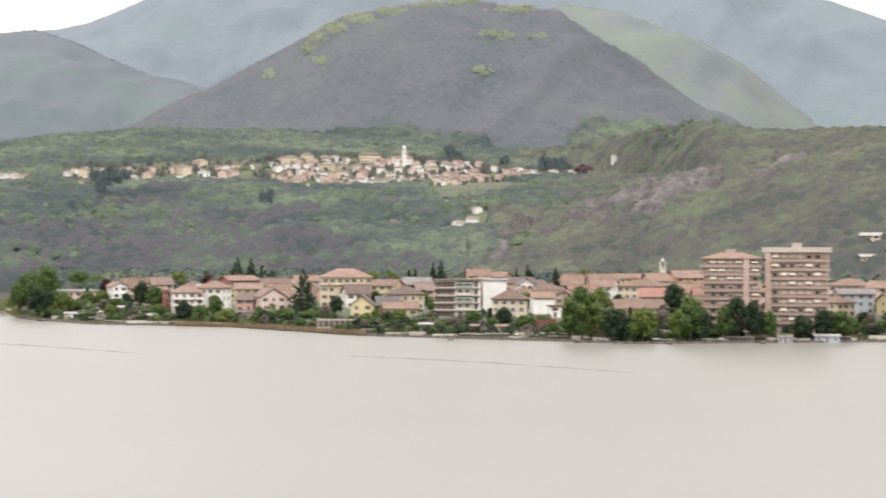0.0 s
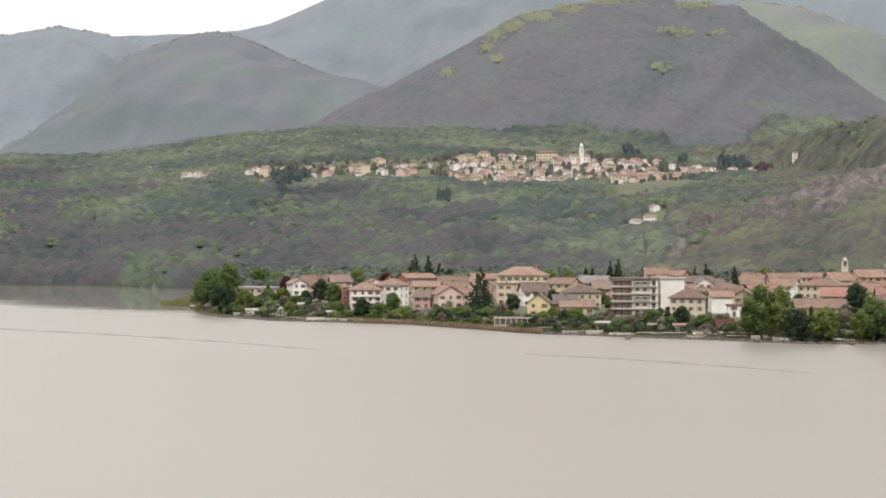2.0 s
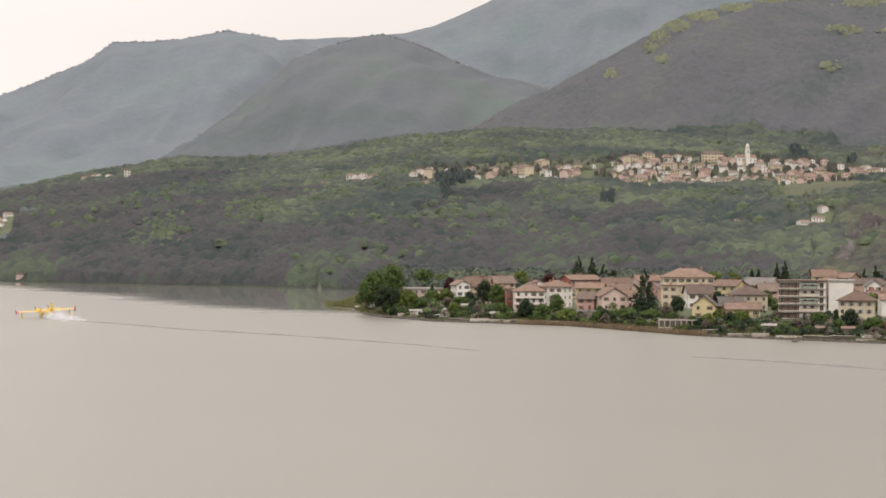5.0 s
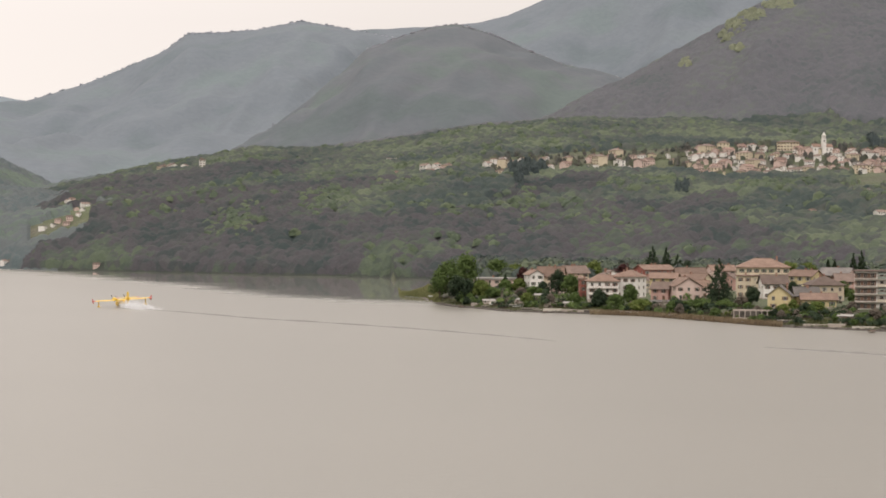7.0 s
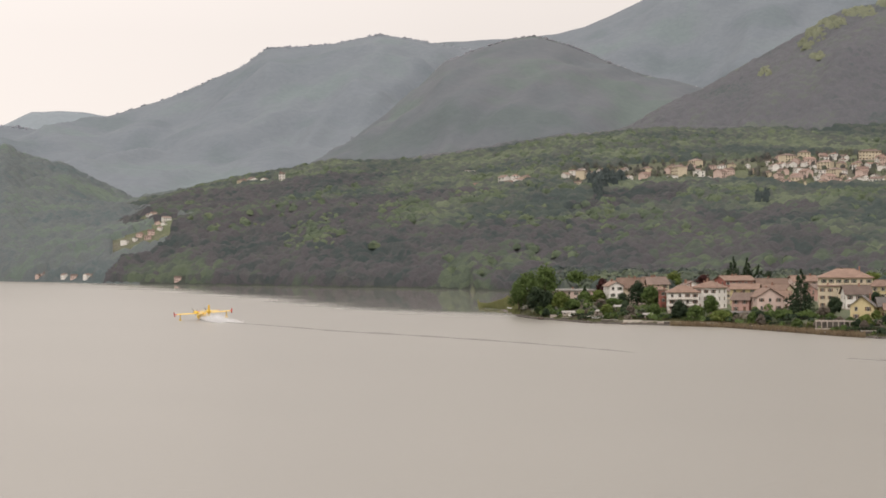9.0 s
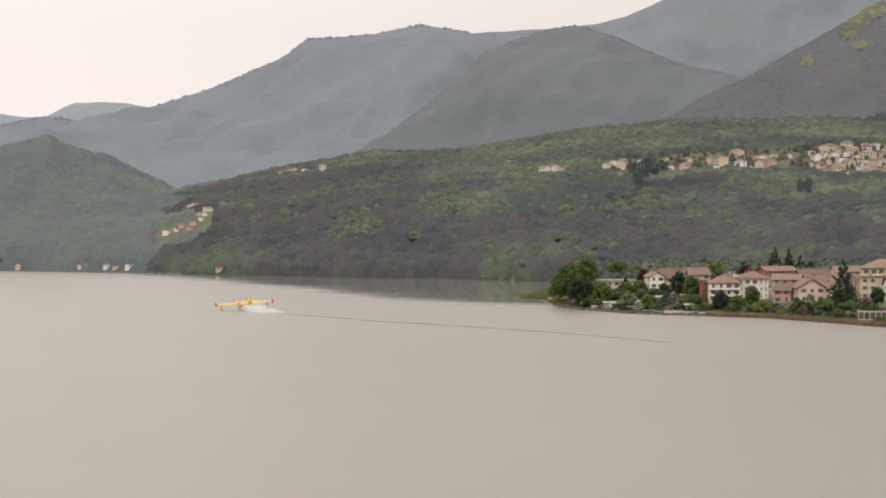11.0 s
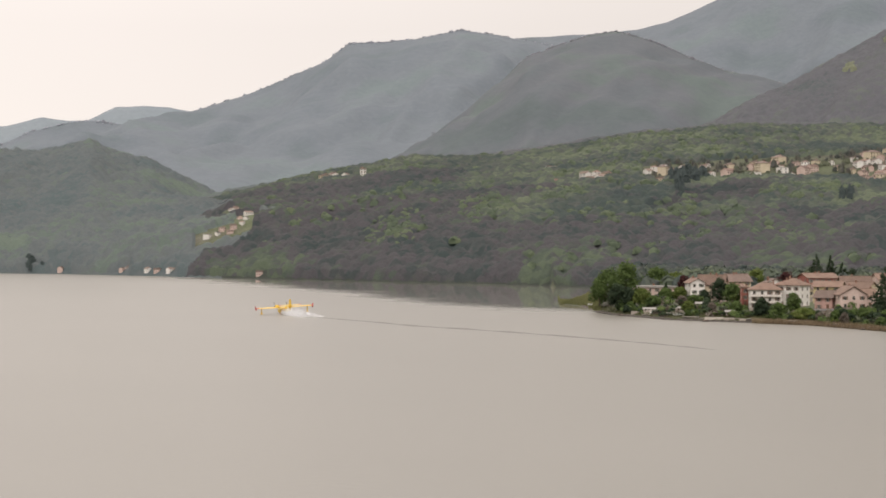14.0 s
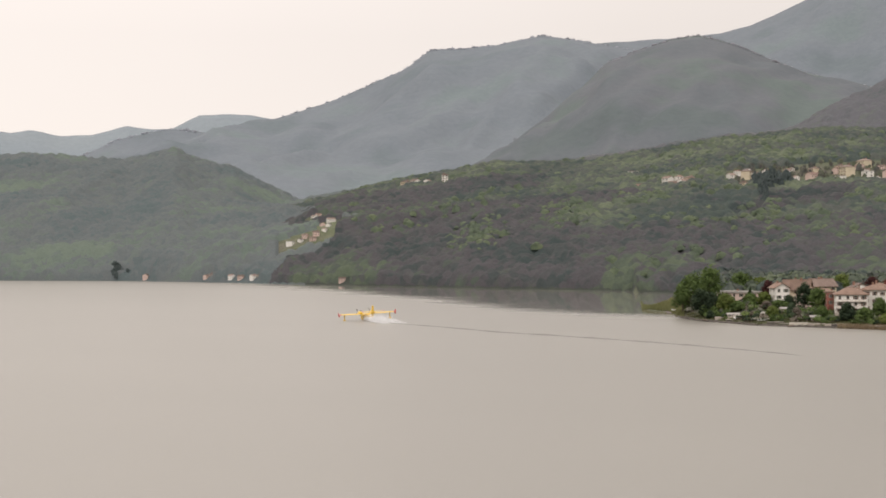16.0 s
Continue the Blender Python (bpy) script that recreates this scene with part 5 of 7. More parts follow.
house(5.01, 822, 6, 5.3, 8.0, 5.8, 2.7, "side", "pink", "terracotta", 2, "small pink house under terracotta tiles")
house(6.21, 865, -4, 12.8, 11.0, 8.5, 2.3, "side", "yellow", "terracotta", 2, "ochre-yellow house with dark windows")
house(6.56, 941, 11, 16.7, 13.0, 10.3, 2.2, "side", "red", "terracotta", 2, "brick-red row house with a pale roof edge")
house(5.41, 906, 3, 14.4, 12.4, 9.1, 2.7, "side", "pink", "terracotta", 2, "pink row house under a tiled roof")
house(5.25, 875, -12, 13.4, 11.5, 7.0, 2.9, "side", "cream", "terracotta", 2, "cream row house under pinkish tiles")
house(4.43, 930, 8, 12.7, 10.9, 9.8, 2.5, "side", "pink", "terracotta", 2, "pinkish house behind a dark conifer")
house(3.60, 830, -9, 7.3, 8.0, 10.1, 0.5, "flat", "cream", "terracotta", 4, "cream stair wing with tall dark windows")
house(2.79, 816, 6, 11.4, 9.8, 7.4, 3.5, "side", "white", "brown", 2, "white house with a brown tiled roof")
house(2.57, 744, -4, 9.4, 13.0, 6.1, 3.7, "front", "yellow", "slate", 3, "bright yellow gabled house by the lake")
house(1.78, 750, 11, 9.5, 8.2, 4.9, 3.2, "side", "yellow", "slate", 2, "yellow house wing with skylights in its roof")
house(1.39, 743, 3, 13.7, 11.7, 3.6, 2.2, "side", "yellow", "terracotta", 1, "low yellow garden house by the lake")
house(1.80, 847, -12, 12.3, 10.6, 9.6, 2.5, "side", "yellow", "terracotta", 2, "yellow house among tiled roofs")
house(1.23, 798, 8, 14.2, 12.3, 7.1, 3.9, "hip", "beige", "brown", 2, "beige hipped house with dark windows")
house(0.81, 857, -9, 13.6, 11.7, 9.7, 3.1, "side", "pink", "slate", 2, "pinkish house with a dark roof")
house(0.62, 829, 6, 8.1, 8.0, 8.0, 3.0, "side", "rose", "brown", 2, "rose house beside the flats")
house(-2.15, 713, -4, 13.4, 11.5, 8.7, 3.7, "hip", "cream", "terracotta", 2, "cream villa with a hipped tiled roof and shutters")
house(-3.18, 746, 11, 8.9, 8.0, 7.6, 1.9, "side", "white", "terracotta", 2, "white-walled low house under tiles", windows=False)
house(-2.65, 836, 3, 6.6, 13.0, 10.1, 2.4, "front", "white", "slate", 3, "white gabled house with a grey roof")
house(-3.42, 807, -12, 12.4, 10.7, 8.1, 3.1, "hip", "pink", "terracotta", 2, "pinkish house with a hipped roof")
house(-3.36, 777, 8, 11.7, 10.1, 6.8, 2.3, "side", "cream", "terracotta", 2, "cream house behind a white wall")
house(-3.99, 770, -9, 9.8, 13.0, 6.7, 2.5, "front", "beige", "brown", 2, "beige house with a brown gable")
house(-4.46, 805, 6, 12.3, 10.6, 7.2, 2.9, "side", "yellow", "redtile", 2, "ochre house with a red roof")
house(-4.21, 889, -4, 10.0, 8.6, 8.3, 4.0, "side", "white", "terracotta", 3, "white house with a pale tiled roof")
house(-4.88, 909, 11, 9.7, 8.3, 8.3, 4.1, "side", "white", "redtile", 3, "white house with a red roof")
house(-1.12, 965, 3, 11.7, 10.1, 10.7, 3.2, "side", "yellow", "terracotta", 2, "yellow house at the back of the town")
house(-1.72, 967, -12, 13.9, 12.0, 9.7, 2.5, "side", "orange", "terracotta", 2, "orange house at the back of the town")
house(-2.37, 886, 8, 15.1, 13.0, 9.1, 2.6, "side", "cream", "brown", 2, "cream house among roofs")
house(-6.41, 821, -9, 20.0, 13.0, 9.3, 3.2, "hip", "cream", "terracotta", 2, "long cream house with a hipped roof")
house(-6.27, 732, 6, 19.4, 13.0, 3.8, 3.1, "side", "yellow", "terracotta", 2, "yellow house half hidden by trees")
house(-6.78, 776, -4, 11.4, 9.8, 6.8, 3.3, "side", "pink", "redtile", 2, "pink house with a red roof")
house(-7.78, 888, 11, 15.5, 13.0, 11.6, 3.2, "side", "orange", "terracotta", 3, "orange house with a broad tiled roof")
house(-7.94, 796, 3, 11.3, 9.8, 7.7, 3.6, "side", "pink", "terracotta", 2, "pink house beside the tower block")
house(-4.17, 909, -12, 9.5, 8.2, 9.7, 3.0, "side", "rose", "terracotta", 2, "rose house at the back")
house(-5.09, 908, 8, 14.6, 12.6, 9.7, 2.7, "side", "pink", "terracotta", 2, "pink house in a row of roofs")
house(-5.20, 860, -9, 11.8, 10.2, 8.0, 3.1, "side", "white", "terracotta", 2, "white house under a curved pale roof")
house(-4.40, 767, 6, 12.7, 10.9, 5.9, 3.8, "side", "cream", "terracotta", 2, "cream house behind lakeside trees")
house(-5.85, 931, -4, 16.5, 13.0, 9.8, 2.1, "side", "cream", "terracotta", 2, "cream house near the small belfry")
house(-6.83, 876, 11, 10.7, 9.2, 10.4, 3.4, "side", "pink", "terracotta", 2, "pinkish house near the small belfry")
house(-3.60, 718, 3, 5.2, 7.0, 5.0, 0.5, "flat", "white", "terracotta", 1, "small white lakeside porch house")
house(-12.91, 845, -12, 15.6, 12.4, 9.5, 3.5, "hip", "pink", "terracotta", 3, "pink house behind the tower block")
house(-13.05, 766, 8, 15.0, 10.0, 8.9, 1.8, "side", "grey", "slate", 2, "blue-grey rendered house set back from the shore")
house(-13.85, 820, -9, 9.6, 8.0, 9.8, 2.7, "side", "pink", "terracotta", 2, "pinkish house under a tiled roof")
house(-14.62, 722, 6, 14.0, 11.0, 27.5, 1.8, "side", "orange", "terracotta", 9, "tall orange apartment house")
house(-13.57, 1125, -14, 12.0, 9.0, 5.0, 1.6, "side", "cream", "white", 2, "cream terraced house on the wooded hillside")
house(-13.47, 1090, 16, 11.0, 8.0, 3.6, 1.2, "side", "beige", "white", 1, "beige low house on the wooded hillside")


# houses that fill the streets behind
TAKEN = [(o.matrix_basis.translation.copy(), 9.5) for o in scene.objects if o.parent is None and o.get("category") in ("house", "building")]
fill_rng = random.Random(31)
FILL_LABELS = {"pink": "pinkish house in the back streets", "cream": "cream house in the back streets", "white": "white house in the back streets",
               "yellow": "ochre house in the back streets", "beige": "beige house in the back streets", "rose": "rose house in the back streets"}
for _ in range(420):
    b = fill_rng.uniform(-14.5, 10.8)
    r = fill_rng.uniform(float(SHORE(b)) + 62, 985)
    p = spot(b, r)
    if len(TAKEN) > 106 or any((p - q.xy.to_3d()).length < g + 6.0 for q, g in TAKEN):
        continue
    TAKEN.append((p, 7.5))
    c = fill_rng.choice(list(FILL_LABELS))
    w, d = fill_rng.uniform(9, 15), fill_rng.uniform(8, 12)
    house(b, r, fill_rng.uniform(-50, 50), w, d, fill_rng.uniform(5.2, 7.6), fill_rng.uniform(2.0, 3.2), fill_rng.choice(["side", "side", "hip", "front"]), c,
          fill_rng.choice(["terracotta", "brown", "brown", "redtile", "terracotta"]), 2, FILL_LABELS[c])


# ---- small works along the shore ----
def belfry(bearing, reach):
    ob = thing("belfry", stand(bearing, reach, 5, 0.3), "slender grey stone belfry with a small cupola", "tower")
    part("shaft", Form().box(-1.5, 1.5, -1.5, 1.5, -2, 14.5).box(-1.75, 1.75, -1.75, 1.75, 10.0, 10.3).box(-1.8, 1.8, -1.8, 1.8, 14.5, 14.9), TRIM, ob)
    part("bell_chamber", Form().box(-1.4, -0.9, -1.4, 1.4, 14.9, 17.6).box(0.9, 1.4, -1.4, 1.4, 14.9, 17.6).box(-0.9, 0.9, 0.9, 1.4, 14.9, 17.6).box(-1.7, 1.7, -1.7, 1.7, 17.6, 17.9), TRIM, ob)
    prof = [(1.3, 17.9), (1.25, 18.4), (1.0, 19.0), (0.55, 19.5), (0.12, 19.9)]
    part("cupola", Form().rings([[(r * math.cos(k * math.tau / 10), r * math.sin(k * math.tau / 10), z) for k in range(10)] for r, z in prof]), METAL, ob, smooth=True)
    return ob


belfry(-7.05, 950)


def shore_wall():
    """The low stone edge of the town's shore, block by block."""
    rng = random.Random(8)
    wall = tagged(new("shore_wall"), "low rough stone wall along the lake shore", "wall", kind="structure")
    meshes = []
    for k in range(7):
        f = Form()
        n, ln = 7, rng.uniform(4.0, 6.0)
        lo = [(ln * (q / (n - 1) - 0.5), -0.9 - rng.uniform(0, 0.5), -1.2) for q in range(n)]
        hi = [(ln * (q / (n - 1) - 0.5), -0.45 - rng.uniform(0, 0.25), 0.75 + rng.uniform(-0.2, 0.3)) for q in range(n)]
        bk = [(x, 0.6, z) for x, _, z in hi]
        b0 = [(x, 0.6, -1.2) for x, _, z in hi]
        f.solid(lo + hi + bk + b0, [(q, q + 1, n + q + 1, n + q) for q in range(n - 1)] + [(n + q, n + q + 1, 2 * n + q + 1, 2 * n + q) for q in range(n - 1)]
                + [(2 * n + q, 2 * n + q + 1, 3 * n + q + 1, 3 * n + q) for q in range(n - 1)] + [(0, n, 2 * n, 3 * n), (4 * n - 1, 3 * n - 1, 2 * n - 1, n - 1)])
        meshes.append((f.mesh("stone", STONE), ln))
    az = -15.5
    while az < 13.5:
        me, ln = rng.choice(meshes)
        r = float(SHORE(az))
        r2 = float(SHORE(az + 0.3))
        p, q = spot(az, r), spot(az + 0.3, r2)
        head = math.degrees(math.atan2(p.y - q.y, p.x - q.x))
        part("stone", me, None, wall, at=Matrix.Translation(p) @ pose(0, 0, 0, 0, 0, head))
        az += math.degrees(ln * 0.97 / max(r, (p - q).length / radians(0.3)))


shore_wall()


def pergola(bearing, reach):
    ob = thing("pergola", stand(bearing, reach, 2, 0.2), "grey concrete pergola on slim columns by the lake", "pergola")
    part("floor", Form().box(-8, 8, -3, 3, -2.5, 0.2), CONCRETE, ob)
    for k in range(8):
        x = -7.7 + k * 2.2
        part("column", Form().box(x - 0.16, x + 0.16, -2.9, -2.58, 0.2, 3.0).box(x - 0.22, x + 0.22, -2.96, -2.52, 2.8, 3.0), CONCRETE, ob)
    part("beam", Form().box(-8, 8, -3, -2.5, 3.0, 3.4), CONCRETE, ob)
    part("beam", Form().box(-8, 8, 2.5, 3, 3.0, 3.4), CONCRETE, ob)
    for k in range(12):
        x = -7.6 + k * 1.38
        part("rafter", Form().box(x - 0.1, x + 0.1, -3.3, 3.3, 3.4, 3.6), CONCRETE, ob)
    part("back_wall", Form().box(-8, 8, 2.6, 2.9, 0.2, 3.0), STONE, ob)
    return ob


pergola(3.42, 727)


def boat_shelter(bearing, reach, turn=0):
    ob = thing("boat_ramp", stand(bearing, reach, turn, 0.6), "rust-red stepped boat ramp with side rails", "ramp")
    for k in range(9):
        part("step", Form().box(-3.6, 3.6, -5 + k * 1.0, -4 + k * 1.0, -2.5, 0.4 + k * 0.5), RUST, ob)
    for s in (-1, 1):
        rail = Form().tube((s * 3.7, -5, 1.4), (s * 3.7, 4, 5.9), 0.09, 0.09, 6)
        for k in range(6):
            rail.tube((s * 3.7, -4.8 + k * 1.7, 0.3), (s * 3.7, -4.8 + k * 1.7, 1.5 + k * 0.85), 0.06, 0.06, 6)
        part("rail", rail, RUST, ob)
    return ob


boat_shelter(-3.35, 682, 12)
TAKEN += [(spot(-3.35, 688), 10.0), (spot(3.42, 722), 9.0)]


def boat(bearing, reach, turn, length=5.0, cover="white", afloat=False):
    m = Matrix.Translation(spot(bearing, reach, 0.0)) @ pose(0, 0, 0, 0, 0, bearing + turn) if afloat else stand(bearing, reach, turn, -0.1)
    ob = thing("boat", m, "small white rowing boat with a wooden thwart", "boat", "small boats on the shore")
    rings = []
    for k in range(9):
        t = k / 8
        w = 0.85 * math.sin(math.pi * min(1, 0.25 + t * 0.75)) ** 0.7 * (1 if t < 0.98 else 0.2) + 0.03
        x = (t - 0.5) * length
        h = 0.62 + 0.25 * (t - 0.4) ** 2 * (-1 if t > 1 else 1)
        rings.append([(x, -w, h), (x, -w * 0.85, 0.15), (x, 0, -0.15 + 0.3 * (1 - t) ** 3), (x, w * 0.85, 0.15), (x, w, h), (x, w * 0.85, h), (x, 0, h - 0.3), (x, -w * 0.85, h)])
    part("hull", Form().rings(rings), BOATWHITE, ob)
    part("thwart", Form().box(-0.2, 0.2, -0.7, 0.7, 0.42, 0.48), WOOD, ob)
    return ob


for b, r, tn in ((13.62, 948, 20), (11.7, 848, 65), (10.9, 828, 15), (7.6, 791, 100), (-1.5, 677, 70), (-2.4, 672, 80), (-5.4, 648, 50), (-5.15, 650, 80), (-6.9, 649, 60), (-8.9, 655, 95), (-3.0, 668, 85)):
    boat(b, r, tn, 4.6 + (b * 7 % 3) * 0.5)


def hut(bearing, reach, turn, w, d, h, wall, roof, label):
    ob = thing("garden_hut", stand(bearing, reach, turn, 0.2), label, "hut", "huts in the lakeside gardens")
    part("wall", Form().box(-w / 2, w / 2, -d / 2, d / 2, -1, h), wall, ob)
    part("roof", roof_form("side", w, d, h, 0.6, 0.4, 0.12), roof, ob)
    part("door", Form().box(-0.45, 0.45, -d / 2 - 0.05, -d / 2 + 0.02, 0.1, 2.0), WOOD, ob)
    for x in (-w * 0.33, w * 0.33):
        window(ob, pose(x, -d / 2 - 0.005, 0.9), 0.8, 0.9)
    return ob


hut(11.85, 855, 8, 5.5, 3.5, 1.8, CONCRETE, ROOFS["white"], "low white hut with a pale roof")
hut(10.9, 842, -6, 6.5, 3.5, 1.8, CONCRETE, ROOFS["white"], "white garden hut with a flat pale roof")
hut(10.2, 850, 5, 5.0, 3.0, 2.2, WALLS["beige"], ROOFS["white"], "beige garden hut under a pale sheet roof")
hut(6.35, 796, 4, 8.5, 4.0, 2.8, CONCRETE, ROOFS["slate"], "white boathouse with dark openings")
hut(9.3, 818, 10, 4.0, 3.0, 2.2, WOOD, ROOFS["white"], "brown plank hut among hedges")
hut(0.55, 700, -8, 5.5, 4, 2.4, WOOD, ROOFS["white"], "open wooden shelter with a pale roof")
hut(-1.1, 688, 6, 5.0, 3.5, 2.3, WOOD, ROOFS["brown"], "brown lakeside hut with a low roof")
hut(-1.9, 684, -5, 4.5, 3.5, 2.3, WOOD, ROOFS["terracotta"], "small brown hut with a tiled roof")
hut(-6.55, 650, 6, 4.8, 3.2, 2.6, WOOD, ROOFS["white"], "dark boathouse with a flat white roof")
hut(-7.7, 665, 4, 4.5, 3.0, 2.5, WALLS["white"], ROOFS["white"], "white pavilion under trees")
hut(-10.9, 655, 4, 5.0, 3.5, 2.6, WALLS["grey"], ROOFS["slate"], "dark grey lakeside kiosk")
hut(-12.2, 662, 2, 9.0, 3.5, 2.4, WALLS["grey"], ROOFS["white"], "long low grey terrace kiosk")


def jetty(bearing, reach, turn, length):
    m = Matrix.Translation(spot(bearing, reach, 0.0)) @ pose(0, 0, 0, 0, 0, bearing + turn)
    ob = thing("jetty", m, "narrow weathered wooden jetty on posts", "jetty", "jetties on the shore")
    for k in range(int(length / 0.5)):
        part("plank", CACHE.setdefault("plank", Form().box(-0.75, 0.75, -0.22, 0.22, 0.62, 0.70).mesh("plank", WOOD)), None, ob, at=pose(0, -k * 0.5, 0))
    for k in range(int(length / 2.5) + 1):
        for s in (-0.65, 0.65):
            part("post", CACHE.setdefault("jetty_post", Form().tube((0, 0, -3), (0, 0, 1.1), 0.11, 0.09, 7).mesh("post", WOOD)), None, ob, at=pose(s, -k * 2.4, 0))
    return ob


for b, r, tn, ln in ((12.8, 866, 10, 9), (10.0, 808, -10, 8), (5.2, 745, 5, 7), (-0.3, 666, -8, 8), (-4.3, 650, 6, 7), (-7.3, 642, -4, 6), (-10.2, 652, 3, 8)):
    jetty(b, r, tn, ln)


# ---- trees of the town ----
LEAVES = {
    "mid": foliage("mid_green_leaves", [(0.3, (0.078, 0.118, 0.040)), (0.55, (0.108, 0.160, 0.052)), (0.75, (0.150, 0.200, 0.066))], 0.05, 0.5, lean=0.3),
    "fresh": foliage("fresh_green_leaves", [(0.3, (0.105, 0.145, 0.038)), (0.55, (0.150, 0.190, 0.055)), (0.75, (0.200, 0.230, 0.075))], 0.05, 0.5, lean=0.3),
    "deep": foliage("dark_green_leaves", [(0.3, (0.036, 0.056, 0.034)), (0.55, (0.048, 0.072, 0.040)), (0.75, (0.066, 0.095, 0.048))], 0.05, 0.5, lean=0.3),
    "wine": foliage("wine_red_leaves", [(0.3, (0.060, 0.026, 0.026)), (0.55, (0.085, 0.036, 0.034)), (0.75, (0.11, 0.05, 0.045))], 0.05, 0.5, lean=0.3),
    "bare": foliage("budding_twigs", [(0.3, (0.16, 0.135, 0.11)), (0.55, (0.19, 0.165, 0.135)), (0.75, (0.21, 0.19, 0.15))], 0.05, 0.5, lean=0.3),
}
TREE_WORDS = {"mid": "green broadleaf tree", "fresh": "fresh yellow-green spring tree", "deep": "dark evergreen tree", "wine": "wine-red leaved tree", "bare": "greyish budding tree"}
PLACES = ["in a lakeside garden", "between the houses", "by the lake shore"]
tree_rng = np.random.default_rng(3)


def leaf_cloud(name, centres, radii, per, size, rng):
    """Leaf tufts round several boughs, in one mesh."""
    c = np.repeat(centres, per, 0)
    r = np.repeat(radii, per, 0)
    d = rng.normal(size=c.shape)
    d /= np.linalg.norm(d, axis=1, keepdims=True)
    p = c + d * r * rng.uniform(0.45, 1.1, (len(c), 1))
    t1 = np.cross(d + rng.normal(size=d.shape) * 0.5, rng.normal(size=d.shape))
    t1 /= np.linalg.norm(t1, axis=1, keepdims=True) + 1e-9
    t2 = np.cross(t1, d)
    s = size * rng.uniform(0.6, 1.4, (len(c), 1))
    v = np.stack([p + s * t1, p - 0.5 * s * t1 + 0.8 * s * t2, p - 0.5 * s * t1 - 0.8 * s * t2], 1)
    whole = centres.mean(0)
    soft = d + 0.5 * (p - whole) / (np.abs(p - whole).max() + 1e-6) + np.array([0, 0, 0.4]) + 0.25 * rng.normal(size=d.shape)
    soft /= np.linalg.norm(soft, axis=1, keepdims=True)
    return raw_mesh(name, v.reshape(-1, 3), np.arange(len(v) * 3).reshape(-1, 3), False, np.repeat(soft, 3, 0))


def tree(bearing, reach, h, w, kind, tone):
    rng = tree_rng
    reach = max(reach, float(SHORE(bearing)) + 4.0)
    ob = thing("tree", stand(bearing, reach, rng.uniform(0, 360), 0.2),
               ("dark conifer with tiered boughs " if kind == "cone" else TREE_WORDS[tone] + " ") + PLACES[int(rng.integers(3))], "tree", "trees of the town")
    trunk = Form()
    if kind == "cone" and reach > 820:
        w *= 1.4   # old, spreading ones
    if kind == "cone":
        trunk.tube((0, 0, -0.5), (0, 0, h * 0.55), 0.035 * h ** 0.8 + 0.08, 0.12, 8).tube((0, 0, h * 0.55), (0, 0, h * 0.96), 0.12, 0.03, 6)
        tiers = max(6, int(h / 1.4))
        cen, rad = [], []
        for k in range(tiers):
            t = k / (tiers - 1)
            ring = 0.68 * w * (1 - t) ** 0.8 * rng.uniform(0.8, 1.1)
            z = h * (0.10 + 0.88 * t)
            m = max(1, int(7 * (1 - t) + 1))
            a0 = rng.uniform(0, 6.28)
            for q in range(m):
                a = a0 + q * 6.283 / m + rng.uniform(-0.3, 0.3)
                e = ring * rng.uniform(0.5, 0.75)
                cen.append((e * math.cos(a), e * math.sin(a), z - ring * 0.15))
                rad.append((max(0.4, ring * 0.5), max(0.4, ring * 0.5), h / tiers * 0.95))
                if e > 0.8:
                    trunk.tube((0, 0, z), (e * math.cos(a), e * math.sin(a), z - ring * 0.12), 0.06, 0.02, 4)
        per = max(24, int(2200 / len(cen)))
    else:
        fork = h * 0.22
        trunk.tube((0, 0, -0.5), (0, 0, fork), 0.02 * h + 0.09, 0.016 * h + 0.06, 8)
        cen, rad = [], []
        n = 11
        for q in range(n):
            a = q * 2.4 + rng.uniform(-0.3, 0.3)
            t = (q + 0.5) / n
            z = h * (0.24 + 0.62 * t)
            e = w / 2 * math.sqrt(max(0.05, 1 - (2 * t - 0.75) ** 2 * 0.8)) * rng.uniform(0.45, 0.75)
            c = (e * math.cos(a), e * math.sin(a), z)
            cen.append(c)
            b = w * rng.uniform(0.20, 0.30)
            rad.append((b, b, min(b * rng.uniform(0.8, 1.1), h * 0.2)))
            trunk.tube((0, 0, fork * rng.uniform(0.8, 1.0) + 0.3 * (z - fork) * t), c, 0.010 * h + 0.03, 0.03, 5)
        cen.append((0, 0, h * 0.8))
        rad.append((w * 0.24, w * 0.24, h * 0.17))
        trunk.tube((0, 0, fork), (0, 0, h * 0.8), 0.012 * h + 0.03, 0.04, 5)
        per = 150 if h > 7 else 90
    part("trunk", trunk, BARK, ob)
    size = 0.55 if kind == "cone" else 0.30 + 0.028 * w
    me = leaf_cloud("crown", np.array(cen), np.array(rad), per, size, rng)
    me.materials.append(LEAVES[tone])
    part("crown", me, None, ob)
    return ob


tree(13.13, 905, 20.4, 14.4, "broad", "mid")
tree(12.58, 920, 20.1, 15.2, "broad", "mid")
tree(13.43, 915, 17.3, 10.5, "broad", "mid")
tree(12.82, 880, 13.5, 12.3, "broad", "deep")
tree(12.49, 878, 11.6, 7.8, "broad", "deep")
tree(12.09, 876, 10.0, 10.0, "broad", "fresh")
tree(11.71, 872, 5.4, 8.9, "broad", "mid")
tree(11.58, 1010, 14.1, 16.7, "broad", "mid")
tree(11.04, 1010, 11.4, 13.5, "broad", "fresh")
tree(10.75, 940, 12.2, 7.2, "broad", "wine")
tree(11.31, 900, 8.3, 5.7, "cone", "deep")
tree(10.86, 890, 7.4, 8.5, "broad", "fresh")
